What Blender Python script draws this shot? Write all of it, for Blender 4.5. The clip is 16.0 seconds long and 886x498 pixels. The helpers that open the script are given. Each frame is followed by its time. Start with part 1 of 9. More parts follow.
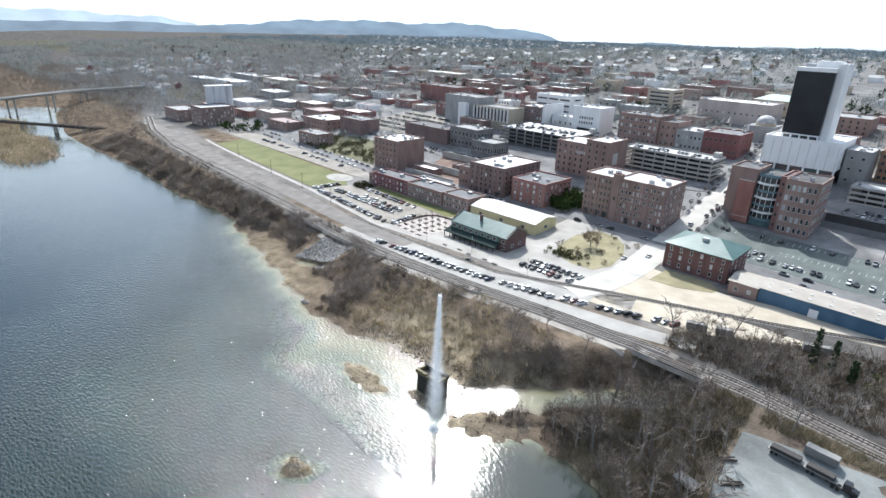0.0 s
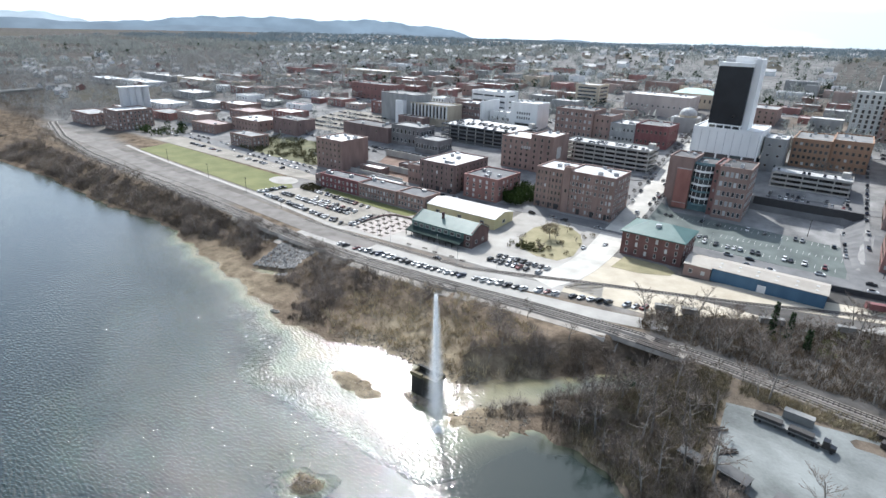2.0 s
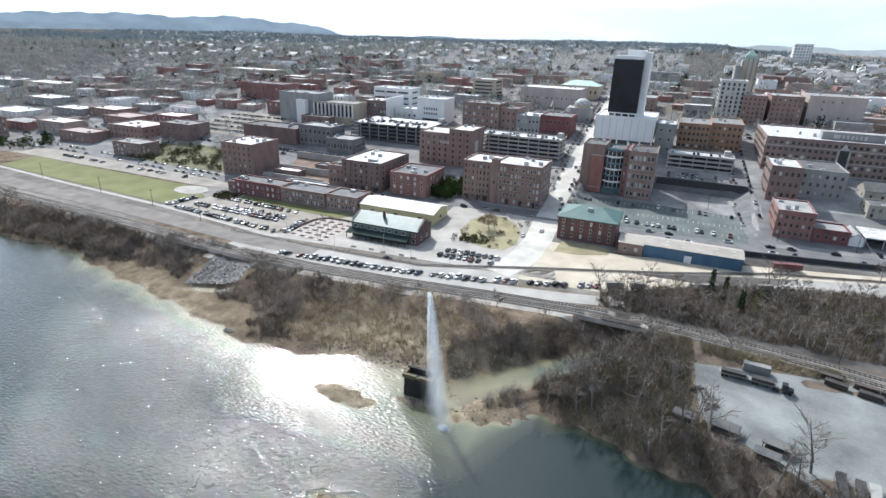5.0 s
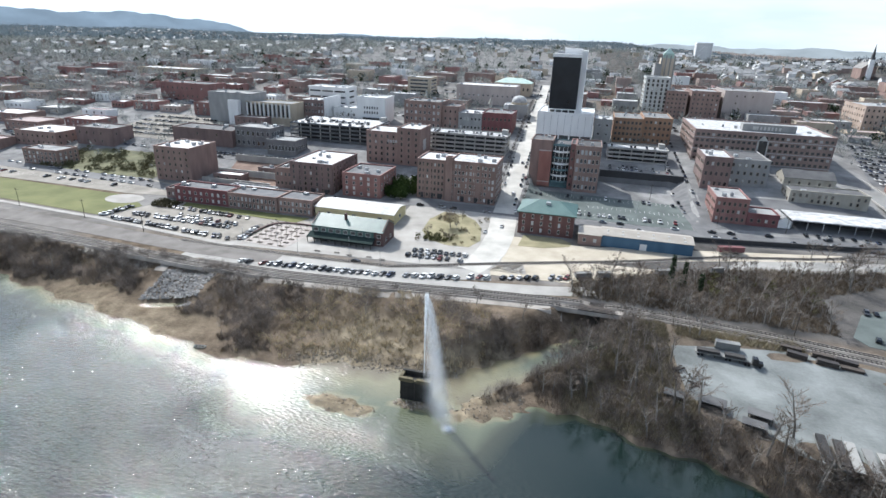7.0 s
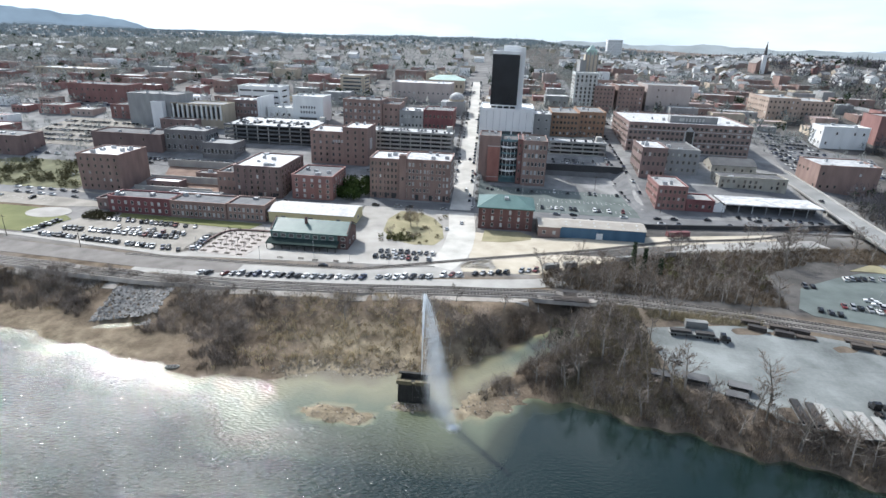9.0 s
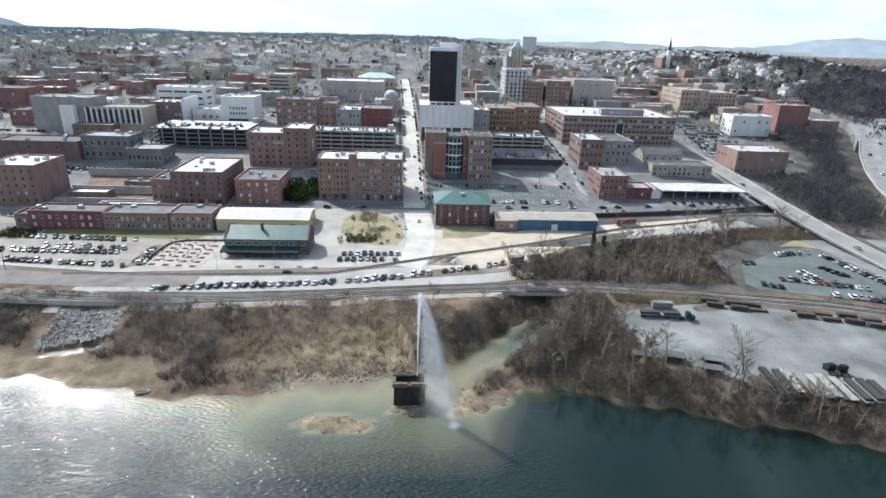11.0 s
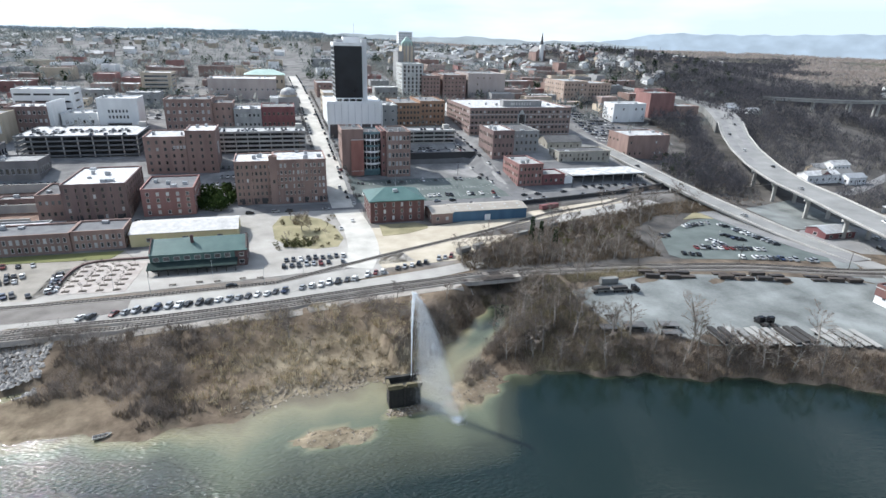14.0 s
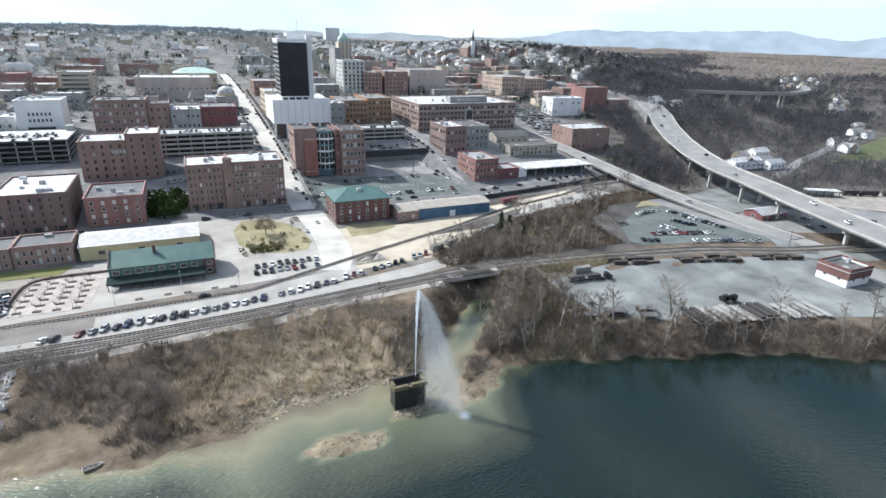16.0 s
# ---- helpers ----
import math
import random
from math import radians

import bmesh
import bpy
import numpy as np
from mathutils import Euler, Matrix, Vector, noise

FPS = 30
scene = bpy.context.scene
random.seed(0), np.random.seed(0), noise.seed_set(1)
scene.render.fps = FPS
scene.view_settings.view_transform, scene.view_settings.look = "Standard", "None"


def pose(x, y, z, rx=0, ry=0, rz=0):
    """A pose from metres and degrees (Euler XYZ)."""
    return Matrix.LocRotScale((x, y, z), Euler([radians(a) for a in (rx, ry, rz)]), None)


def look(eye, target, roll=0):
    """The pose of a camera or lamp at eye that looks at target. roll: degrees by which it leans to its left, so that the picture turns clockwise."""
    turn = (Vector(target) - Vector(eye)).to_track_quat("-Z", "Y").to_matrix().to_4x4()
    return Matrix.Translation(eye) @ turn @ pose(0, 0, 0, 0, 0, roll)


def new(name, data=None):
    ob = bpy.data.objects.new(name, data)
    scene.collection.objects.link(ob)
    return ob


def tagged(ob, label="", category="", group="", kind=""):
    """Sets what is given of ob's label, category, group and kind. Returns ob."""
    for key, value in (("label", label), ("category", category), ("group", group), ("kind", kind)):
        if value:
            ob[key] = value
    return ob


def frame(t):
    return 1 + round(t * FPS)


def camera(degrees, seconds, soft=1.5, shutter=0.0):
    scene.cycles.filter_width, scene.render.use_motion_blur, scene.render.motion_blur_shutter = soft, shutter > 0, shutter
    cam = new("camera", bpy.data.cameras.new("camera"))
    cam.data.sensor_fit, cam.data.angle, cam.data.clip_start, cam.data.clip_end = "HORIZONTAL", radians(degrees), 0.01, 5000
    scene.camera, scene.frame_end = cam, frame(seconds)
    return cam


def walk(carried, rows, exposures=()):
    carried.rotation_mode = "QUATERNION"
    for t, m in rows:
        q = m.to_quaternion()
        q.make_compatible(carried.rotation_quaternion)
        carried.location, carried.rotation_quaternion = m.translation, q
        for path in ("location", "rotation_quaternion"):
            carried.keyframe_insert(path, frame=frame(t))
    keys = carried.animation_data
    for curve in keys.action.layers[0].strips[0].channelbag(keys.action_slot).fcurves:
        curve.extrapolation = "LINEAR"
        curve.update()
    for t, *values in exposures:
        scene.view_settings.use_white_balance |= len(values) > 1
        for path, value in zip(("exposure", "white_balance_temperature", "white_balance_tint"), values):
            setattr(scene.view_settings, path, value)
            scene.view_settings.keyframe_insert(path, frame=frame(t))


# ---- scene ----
cam = camera(77.7, 16.0)
PATH = [
    (0, (1.577, 1.286, 113.716), (0.278, 2.622, 112.99), 2.1),
    (0.5, (-2.551, -2.276, 113.497), (-3.799, -0.892, 112.771), 2.1),
    (1, (-6.488, -5.78, 113.442), (-7.686, -4.352, 112.717), 2.1),
    (1.5, (-10.844, -9.151, 113.385), (-11.982, -7.675, 112.66), 2.2),
    (2, (-15.511, -12.304, 113.167), (-16.596, -10.788, 112.442), 2.1),
    (2.5, (-19.845, -15.39, 113.007), (-20.87, -13.833, 112.283), 2.0),
    (3, (-24.614, -18.247, 112.634), (-25.582, -16.653, 111.911), 2.0),
    (3.5, (-29.538, -21.035, 112.22), (-30.442, -19.403, 111.499), 2.0),
    (4, (-34.456, -23.285, 111.947), (-35.299, -21.621, 111.226), 2.0),
    (6.5, (-59.904, -32.557, 111.241), (-60.423, -30.764, 110.522), 1.9),
    (7, (-65.304, -33.586, 111.018), (-65.758, -31.775, 110.3), 2.1),
    (7.5, (-70.626, -34.643, 110.795), (-71.013, -32.816, 110.078), 2.1),
    (8, (-76.165, -35.557, 110.63), (-76.493, -33.72, 109.912), 2.0),
    (8.5, (-81.547, -36.313, 110.53), (-81.803, -34.463, 109.813), 2.1),
    (9, (-87.026, -36.668, 110.449), (-87.204, -34.809, 109.732), 2.1),
    (11.5, (-113.833, -35.736, 109.249), (-113.64, -33.878, 108.534), 1.9),
    (12, (-119.205, -35.007, 109.065), (-118.923, -33.161, 108.351), 1.9),
    (12.5, (-124.637, -34.025, 108.687), (-124.29, -32.19, 107.972), 2.0),
    (13, (-130.269, -32.78, 108.303), (-129.868, -30.955, 107.59), 2.0),
    (13.5, (-135.152, -31.482, 108.01), (-134.675, -29.676, 107.295), 1.9),
    (14, (-140.093, -29.804, 107.634), (-139.557, -28.015, 106.919), 1.8),
    (14.5, (-145.165, -28.119, 107.481), (-144.572, -26.348, 106.766), 1.8),
    (15, (-149.823, -26.255, 107.404), (-149.185, -24.501, 106.687), 1.8),
    (15.5, (-154.739, -24.4, 107.199), (-154.033, -22.672, 106.481), 1.8),
    (16, (-159.828, -22.278, 107.145), (-159.054, -20.58, 106.426), 1.8),
]
walk(cam, [(t, look(eye, target, roll)) for t, eye, target, roll in PATH], [(0, 0.53, 6270, 9), (4, 0.39, 6270, 9), (8, 0.36, 6270, 9), (12.5, 0.34, 6270, 9), (16, 0.42, 6270, 9)])

# ---- world and sun ----
SUN_LEFT, SUN_UP = 44.5, 44.0
world = bpy.data.worlds.new("sky")
scene.world = world
world.use_nodes = True
wn, wl = world.node_tree.nodes, world.node_tree.links
wn.clear()
w_out, w_bg = wn.new("ShaderNodeOutputWorld"), wn.new("ShaderNodeBackground")
w_sky = wn.new("ShaderNodeTexSky")
w_sky.sky_type, w_sky.sun_disc = "NISHITA", False
w_sky.sun_elevation, w_sky.sun_rotation = radians(SUN_UP), radians(-SUN_LEFT)
w_coord, w_map = wn.new("ShaderNodeTexCoord"), wn.new("ShaderNodeMapping")
w_map.inputs["Scale"].default_value = (1.6, 1.6, 7.0)
w_noise, w_ramp, w_mix = wn.new("ShaderNodeTexNoise"), wn.new("ShaderNodeValToRGB"), wn.new("ShaderNodeMix")
w_noise.inputs["Scale"].default_value, w_noise.inputs["Detail"].default_value = 2.2, 6.0
w_ramp.color_ramp.elements[0].position, w_ramp.color_ramp.elements[1].position = 0.49, 0.76
w_ramp.color_ramp.elements[0].color, w_ramp.color_ramp.elements[1].color = (0.0, 0.0, 0.0, 1), (0.8, 0.8, 0.8, 1)
w_mix.data_type = "RGBA"
w_mix.inputs["B"].default_value = (15.8, 16.9, 17.8, 1)
wl.new(w_coord.outputs["Generated"], w_map.inputs["Vector"])
wl.new(w_map.outputs["Vector"], w_noise.inputs["Vector"])
wl.new(w_noise.outputs["Fac"], w_ramp.inputs["Fac"])
w_sep, w_low, w_max = wn.new("ShaderNodeSeparateXYZ"), wn.new("ShaderNodeMapRange"), wn.new("ShaderNodeMath")
w_low.inputs["From Min"].default_value, w_low.inputs["From Max"].default_value = 0.05, 0.24
w_low.inputs["To Min"].default_value, w_low.inputs["To Max"].default_value = 1.0, 0.0
w_max.operation = "MAXIMUM"
wl.new(w_coord.outputs["Generated"], w_sep.inputs["Vector"])
wl.new(w_sep.outputs["Z"], w_low.inputs["Value"])
wl.new(w_low.outputs["Result"], w_max.inputs[0])
wl.new(w_ramp.outputs["Color"], w_max.inputs[1])
w_veil, w_max2 = wn.new("ShaderNodeMapRange"), wn.new("ShaderNodeMath")
w_veil.inputs["From Min"].default_value, w_veil.inputs["From Max"].default_value = 0.78, 1.0
w_veil.inputs["To Max"].default_value = 0.6
w_max2.operation = "MAXIMUM"
wl.new(w_max.outputs[0], w_max2.inputs[0])
wl.new(w_veil.outputs["Result"], w_max2.inputs[1])
wl.new(w_max2.outputs[0], w_mix.inputs["Factor"])
w_band, w_tone = wn.new("ShaderNodeMix"), wn.new("ShaderNodeMix")
w_band.data_type, w_tone.data_type = "RGBA", "RGBA"
w_tone.inputs["A"].default_value, w_tone.inputs["B"].default_value = (5.9, 7.0, 7.9, 1), (8.4, 8.6, 8.8, 1)
wl.new(w_ramp.outputs["Color"], w_tone.inputs["Factor"])
wl.new(w_low.outputs["Result"], w_band.inputs["Factor"])
wl.new(w_mix.outputs["Result"], w_band.inputs["A"])
wl.new(w_tone.outputs["Result"], w_band.inputs["B"])
wl.new(w_sky.outputs["Color"], w_mix.inputs["A"])
w_dot, w_halo, w_mul = wn.new("ShaderNodeVectorMath"), wn.new("ShaderNodeMapRange"), wn.new("ShaderNodeMix")
w_dot.operation = "DOT_PRODUCT"
w_dot.inputs[1].default_value = (-math.sin(radians(SUN_LEFT)) * math.cos(radians(SUN_UP)), math.cos(radians(SUN_LEFT)) * math.cos(radians(SUN_UP)), math.sin(radians(SUN_UP)))
w_halo.interpolation_type = "SMOOTHERSTEP"
w_halo.inputs["From Min"].default_value, w_halo.inputs["From Max"].default_value = 0.35, 1.0
w_halo.inputs["To Min"].default_value, w_halo.inputs["To Max"].default_value = 1.0, 1.55
w_mul.data_type, w_mul.blend_type = "RGBA", "MULTIPLY"
w_mul.inputs["Factor"].default_value = 1.0
wl.new(w_coord.outputs["Generated"], w_dot.inputs[0])
wl.new(w_dot.outputs["Value"], w_halo.inputs["Value"])
wl.new(w_dot.outputs["Value"], w_veil.inputs["Value"])
wl.new(w_band.outputs["Result"], w_mul.inputs["A"])
wl.new(w_halo.outputs["Result"], w_mul.inputs["B"])
wl.new(w_mul.outputs["Result"], w_bg.inputs["Color"])
w_bg.inputs["Strength"].default_value = 0.108
wl.new(w_bg.outputs["Background"], w_out.inputs["Surface"])
sun_data = bpy.data.lights.new("sun", "SUN")
sun_data.energy, sun_data.angle, sun_data.color = 4.6, radians(1.0), (1.0, 0.975, 0.94)
sun = new("sun", sun_data)
sun.matrix_world = look((-math.sin(radians(SUN_LEFT)) * math.cos(radians(SUN_UP)) * 900, math.cos(radians(SUN_LEFT)) * math.cos(radians(SUN_UP)) * 900, math.sin(radians(SUN_UP)) * 900), (0, 0, 0))

# ---- materials ----


def mat(name, c1, c2, size=6.0, rough=0.85, metal=0.0, fine=0.6, bump=0.15, streak=0.0, per_object=0.0, spec=0.5):
    """Two-scale mottled surface: patches of `size` metres and grain of `fine` metres; streak: vertical run-off stains."""
    m = bpy.data.materials.new(name)
    m.use_nodes = True
    n, l = m.node_tree.nodes, m.node_tree.links
    b = n["Principled BSDF"]
    g = n.new("ShaderNodeNewGeometry")
    big, small = n.new("ShaderNodeTexNoise"), n.new("ShaderNodeTexNoise")
    big.inputs["Scale"].default_value, big.inputs["Detail"].default_value = 1.0 / size, 5.0
    small.inputs["Scale"].default_value, small.inputs["Detail"].default_value = 1.0 / fine, 4.0
    if streak:
        mp = n.new("ShaderNodeMapping")
        mp.inputs["Scale"].default_value = (1, 1, streak)
        l.new(g.outputs["Position"], mp.inputs["Vector"])
        l.new(mp.outputs["Vector"], big.inputs["Vector"])
    else:
        l.new(g.outputs["Position"], big.inputs["Vector"])
    l.new(g.outputs["Position"], small.inputs["Vector"])
    mix = n.new("ShaderNodeMix")
    mix.data_type = "RGBA"
    mix.inputs["A"].default_value, mix.inputs["B"].default_value = (*c1, 1), (*c2, 1)
    ad = n.new("ShaderNodeMath")
    ad.operation = "MULTIPLY_ADD"
    ad.inputs[1].default_value = 0.45
    l.new(small.outputs["Fac"], ad.inputs[0])
    mr = n.new("ShaderNodeMapRange")
    mr.inputs["From Min"].default_value, mr.inputs["From Max"].default_value = 0.3, 0.7
    mr.inputs["To Min"].default_value, mr.inputs["To Max"].default_value = -0.2, 0.75
    l.new(big.outputs["Fac"], mr.inputs["Value"])
    l.new(mr.outputs["Result"], ad.inputs[2])
    ad.use_clamp = True
    l.new(ad.outputs[0], mix.inputs["Factor"])
    col = mix.outputs["Result"]
    if per_object:
        oi, hsv = n.new("ShaderNodeObjectInfo"), n.new("ShaderNodeHueSaturation")
        r2 = n.new("ShaderNodeMapRange")
        r2.inputs["To Min"].default_value, r2.inputs["To Max"].default_value = 1 - per_object, 1 + per_object
        l.new(oi.outputs["Random"], r2.inputs["Value"])
        l.new(r2.outputs["Result"], hsv.inputs["Value"])
        l.new(col, hsv.inputs["Color"])
        col = hsv.outputs["Color"]
    l.new(col, b.inputs["Base Color"])
    b.inputs["Roughness"].default_value, b.inputs["Metallic"].default_value = rough, metal
    b.inputs["Specular IOR Level"].default_value = spec
    if bump:
        bp = n.new("ShaderNodeBump")
        bp.inputs["Strength"].default_value, bp.inputs["Distance"].default_value = bump, fine * 0.3
        l.new(small.outputs["Fac"], bp.inputs["Height"])
        l.new(bp.outputs["Normal"], b.inputs["Normal"])
    return m


def plain(name, c, rough=0.5, metal=0.0, spec=0.5):
    return mat(name, c, tuple(v * 0.82 for v in c), 2.0, rough, metal, 0.3, 0.0, spec=spec)


def island_mat(name, c1, c2, c3, rough=0.9, thin_share=0.0):
    """For loose stuff: each loose piece takes its own shade."""
    m = bpy.data.materials.new(name)
    m.use_nodes = True
    n, l = m.node_tree.nodes, m.node_tree.links
    b = n["Principled BSDF"]
    g, r = n.new("ShaderNodeNewGeometry"), n.new("ShaderNodeValToRGB")
    r.color_ramp.elements[0].color, r.color_ramp.elements[1].color = (*c1, 1), (*c3, 1)
    r.color_ramp.elements.new(0.5).color = (*c2, 1)
    nz, ad = n.new("ShaderNodeTexNoise"), n.new("ShaderNodeMath")
    nz.inputs["Scale"].default_value = 0.03
    l.new(g.outputs["Position"], nz.inputs["Vector"])
    ad.operation = "MULTIPLY_ADD"
    ad.inputs[1].default_value = 0.7
    sb = n.new("ShaderNodeMath")
    sb.operation = "MULTIPLY_ADD"
    sb.inputs[1].default_value, sb.inputs[2].default_value = 1.2, -0.45
    l.new(nz.outputs["Fac"], sb.inputs[0])
    l.new(g.outputs["Random Per Island"], ad.inputs[0])
    l.new(sb.outputs[0], ad.inputs[2])
    l.new(ad.outputs[0], r.inputs["Fac"])
    l.new(r.outputs["Color"], b.inputs["Base Color"])
    b.inputs["Roughness"].default_value = rough
    b.inputs["Specular IOR Level"].default_value = 0.05
    if thin_share:
        tb, mx = n.new("ShaderNodeBsdfTranslucent"), n.new("ShaderNodeMixShader")
        mx.inputs["Fac"].default_value = thin_share
        l.new(r.outputs["Color"], tb.inputs["Color"])
        l.new(b.outputs["BSDF"], mx.inputs[1])
        l.new(tb.outputs["BSDF"], mx.inputs[2])
        l.new(mx.outputs["Shader"], n["Material Output"].inputs["Surface"])
    return m


BRICK_BROWN = mat("brown_brick", (0.2, 0.134, 0.115), (0.3, 0.208, 0.178), 5, 0.9, fine=0.5, streak=0.3, per_object=0.08)
BRICK_RED = mat("red_brick", (0.2, 0.103, 0.094), (0.292, 0.16, 0.143), 5, 0.9, fine=0.5, streak=0.3, per_object=0.12)
BRICK_DARK = mat("dark_brick", (0.138, 0.097, 0.09), (0.232, 0.163, 0.148), 5, 0.9, fine=0.5, streak=0.3, per_object=0.1)
BRICK_PINK = mat("buff_pink_brick", (0.304, 0.235, 0.207), (0.414, 0.324, 0.283), 6, 0.9, fine=0.5, streak=0.3, per_object=0.08)
BRICK_ORANGE = mat("orange_brick", (0.24, 0.142, 0.092), (0.32, 0.2, 0.13), 6, 0.9, fine=0.5, streak=0.3)
CRIMSON = mat("crimson_painted_brick", (0.13, 0.05, 0.052), (0.2, 0.082, 0.083), 4, 0.85, fine=0.5, streak=0.3)
TAN_WALL = mat("tan_stone_wall", (0.40, 0.33, 0.25), (0.52, 0.45, 0.35), 6, 0.9, fine=0.5, streak=0.3, per_object=0.12)
GREY_WALL = mat("grey_stucco_wall", (0.22, 0.22, 0.22), (0.33, 0.33, 0.32), 6, 0.9, fine=0.5, streak=0.3, per_object=0.15)
WHITE_WALL = mat("white_painted_wall", (0.66, 0.66, 0.65), (0.78, 0.78, 0.77), 6, 0.8, fine=0.5, streak=0.3, per_object=0.06)
YELLOW_WALL = mat("pale_yellow_metal_wall", (0.50, 0.44, 0.24), (0.58, 0.52, 0.31), 5, 0.7, fine=0.5, streak=0.2)
BLUE_WALL = mat("blue_metal_wall", (0.04, 0.10, 0.17), (0.068, 0.145, 0.225), 5, 0.6, fine=0.5, streak=0.2)
CONCRETE = mat("grey_concrete", (0.30, 0.29, 0.27), (0.42, 0.41, 0.38), 7, 0.9, fine=0.6, streak=0.4)
ROOF_WHITE = mat("white_roof_membrane", (0.25, 0.25, 0.248), (0.59, 0.59, 0.58), 3.2, 0.7, fine=0.9, per_object=0.12)
RED_EARTH = mat("red_brown_earth", (0.12, 0.075, 0.055), (0.22, 0.15, 0.115), 6, 0.95, fine=0.8, bump=0.4)
TEAL_GLASS = mat("teal_balcony_glass", (0.10, 0.17, 0.19), (0.16, 0.25, 0.27), 3, 0.15, fine=1.0, bump=0)
PALE_RUIN = mat("weathered_pale_brick", (0.25, 0.235, 0.2), (0.37, 0.35, 0.305), 4, 0.9, fine=0.5, streak=0.4)
BANK_STONE = mat("pale_grey_stone", (0.40, 0.415, 0.40), (0.52, 0.53, 0.51), 6, 0.85, fine=0.5, streak=0.3)
TAN_PINK = mat("pinkish_tan_stone", (0.33, 0.255, 0.205), (0.43, 0.34, 0.28), 6, 0.9, fine=0.5, streak=0.3, per_object=0.06)
PALE_PINK = mat("pale_pink_stone", (0.36, 0.31, 0.285), (0.46, 0.40, 0.37), 6, 0.9, fine=0.5, streak=0.3)
ROOF_GREY = mat("grey_gravel_roof", (0.17, 0.17, 0.17), (0.30, 0.30, 0.29), 8, 0.95, fine=0.8, per_object=0.3)
ROOF_SLATE = mat("grey_slate_roof", (0.095, 0.098, 0.102), (0.165, 0.168, 0.172), 5, 0.85, fine=0.7, spec=0.3)
GREY_DARK = mat("dull_grey_brown_wall", (0.125, 0.12, 0.122), (0.2, 0.192, 0.192), 6, 0.9, fine=0.5, streak=0.3)
ROOF_PINK = mat("faded_pink_roof", (0.24, 0.19, 0.18), (0.36, 0.29, 0.275), 6, 0.9, fine=0.8, per_object=0.25)
ROOF_DARK = mat("dark_tar_roof", (0.05, 0.05, 0.052), (0.11, 0.11, 0.11), 6, 0.9, fine=0.8, per_object=0.25)
ROOF_GREEN = mat("green_metal_roof", (0.045, 0.10, 0.09), (0.08, 0.15, 0.135), 6, 0.42, fine=0.8, spec=0.5)
ROOF_PALE_GREEN = mat("pale_green_copper_roof", (0.30, 0.42, 0.37), (0.42, 0.54, 0.48), 6, 0.6, fine=0.8)
ROOF_TAN = mat("tan_metal_roof", (0.28, 0.25, 0.21), (0.37, 0.337, 0.29), 6, 0.6, fine=0.8)
SHINGLE = mat("asphalt_shingle", (0.10, 0.095, 0.09), (0.2, 0.19, 0.18), 4, 0.9, fine=0.6, per_object=0.5)
ASPHALT = mat("asphalt", (0.10, 0.10, 0.102), (0.17, 0.17, 0.17), 9, 0.9, fine=0.7)
ASPHALT_PALE = mat("worn_asphalt", (0.155, 0.155, 0.155), (0.24, 0.235, 0.23), 11, 0.9, fine=0.8)
PAVERS = mat("reddish_pavers", (0.30, 0.265, 0.24), (0.42, 0.38, 0.345), 5, 0.9, fine=0.5)
ROAD_DUSTY = mat("dusty_road", (0.245, 0.236, 0.218), (0.36, 0.346, 0.318), 10, 0.9, fine=0.8)
ASPHALT_GREEN = mat("weathered_greenish_asphalt", (0.066, 0.082, 0.077), (0.118, 0.138, 0.13), 9, 0.9, fine=0.8)
DECK_PALE = mat("pale_concrete_road_deck", (0.172, 0.172, 0.165), (0.262, 0.26, 0.248), 14, 0.9, fine=0.7)
# Sky reflected in some panes is painted as this pale colour.
GLASS_PALE = mat("window_painted_sky_reflection", (0.38, 0.38, 0.37), (0.56, 0.56, 0.55), 12, 0.4, fine=2, bump=0, per_object=0.3)
PAVE_PALE = mat("pale_concrete_paving", (0.25, 0.236, 0.213), (0.385, 0.366, 0.335), 12, 0.9, fine=0.8)
# Paler than the other roads: the sun on this street is in the colour.
ROAD_SUN_PAINTED = mat("sun_painted_concrete", (0.36, 0.345, 0.31), (0.53, 0.51, 0.465), 9, 0.9, fine=0.8)
LOT_TAN = mat("worn_tan_lot_asphalt", (0.2, 0.184, 0.158), (0.325, 0.3, 0.262), 10, 0.9, fine=0.8, spec=0.2)
RIBBON_RED = mat("red_brick_panel", (0.24, 0.105, 0.085), (0.33, 0.155, 0.125), 4, 0.9, fine=0.4, streak=0.3)
GRAVEL = mat("pale_gravel", (0.095, 0.103, 0.1), (0.232, 0.248, 0.24), 14, 0.95, fine=1.0, bump=0.3)
DIRT = mat("tan_dirt", (0.35, 0.305, 0.232), (0.485, 0.435, 0.35), 9, 0.95, fine=0.8, bump=0.3)
GRASS = mat("winter_lawn", (0.095, 0.106, 0.032), (0.155, 0.158, 0.056), 14, 0.95, fine=0.7, bump=0.3)
DRY_GRASS = mat("dry_grass", (0.17, 0.155, 0.085), (0.30, 0.265, 0.16), 8, 0.95, fine=0.7, bump=0.3)
BALLAST = mat("rail_ballast", (0.19, 0.17, 0.147), (0.33, 0.303, 0.268), 6, 0.95, fine=0.4, bump=0.4)
STEEL = mat("weathered_rail_steel", (0.03, 0.025, 0.023), (0.055, 0.047, 0.042), 3, 0.6, 0.2, 0.4)
TIE_GREY = mat("weathered_track_tie", (0.055, 0.049, 0.043), (0.10, 0.09, 0.079), 2, 0.9, fine=0.3)
TIE = mat("creosoted_tie_timber", (0.04, 0.033, 0.028), (0.075, 0.06, 0.05), 2, 0.9, fine=0.3)
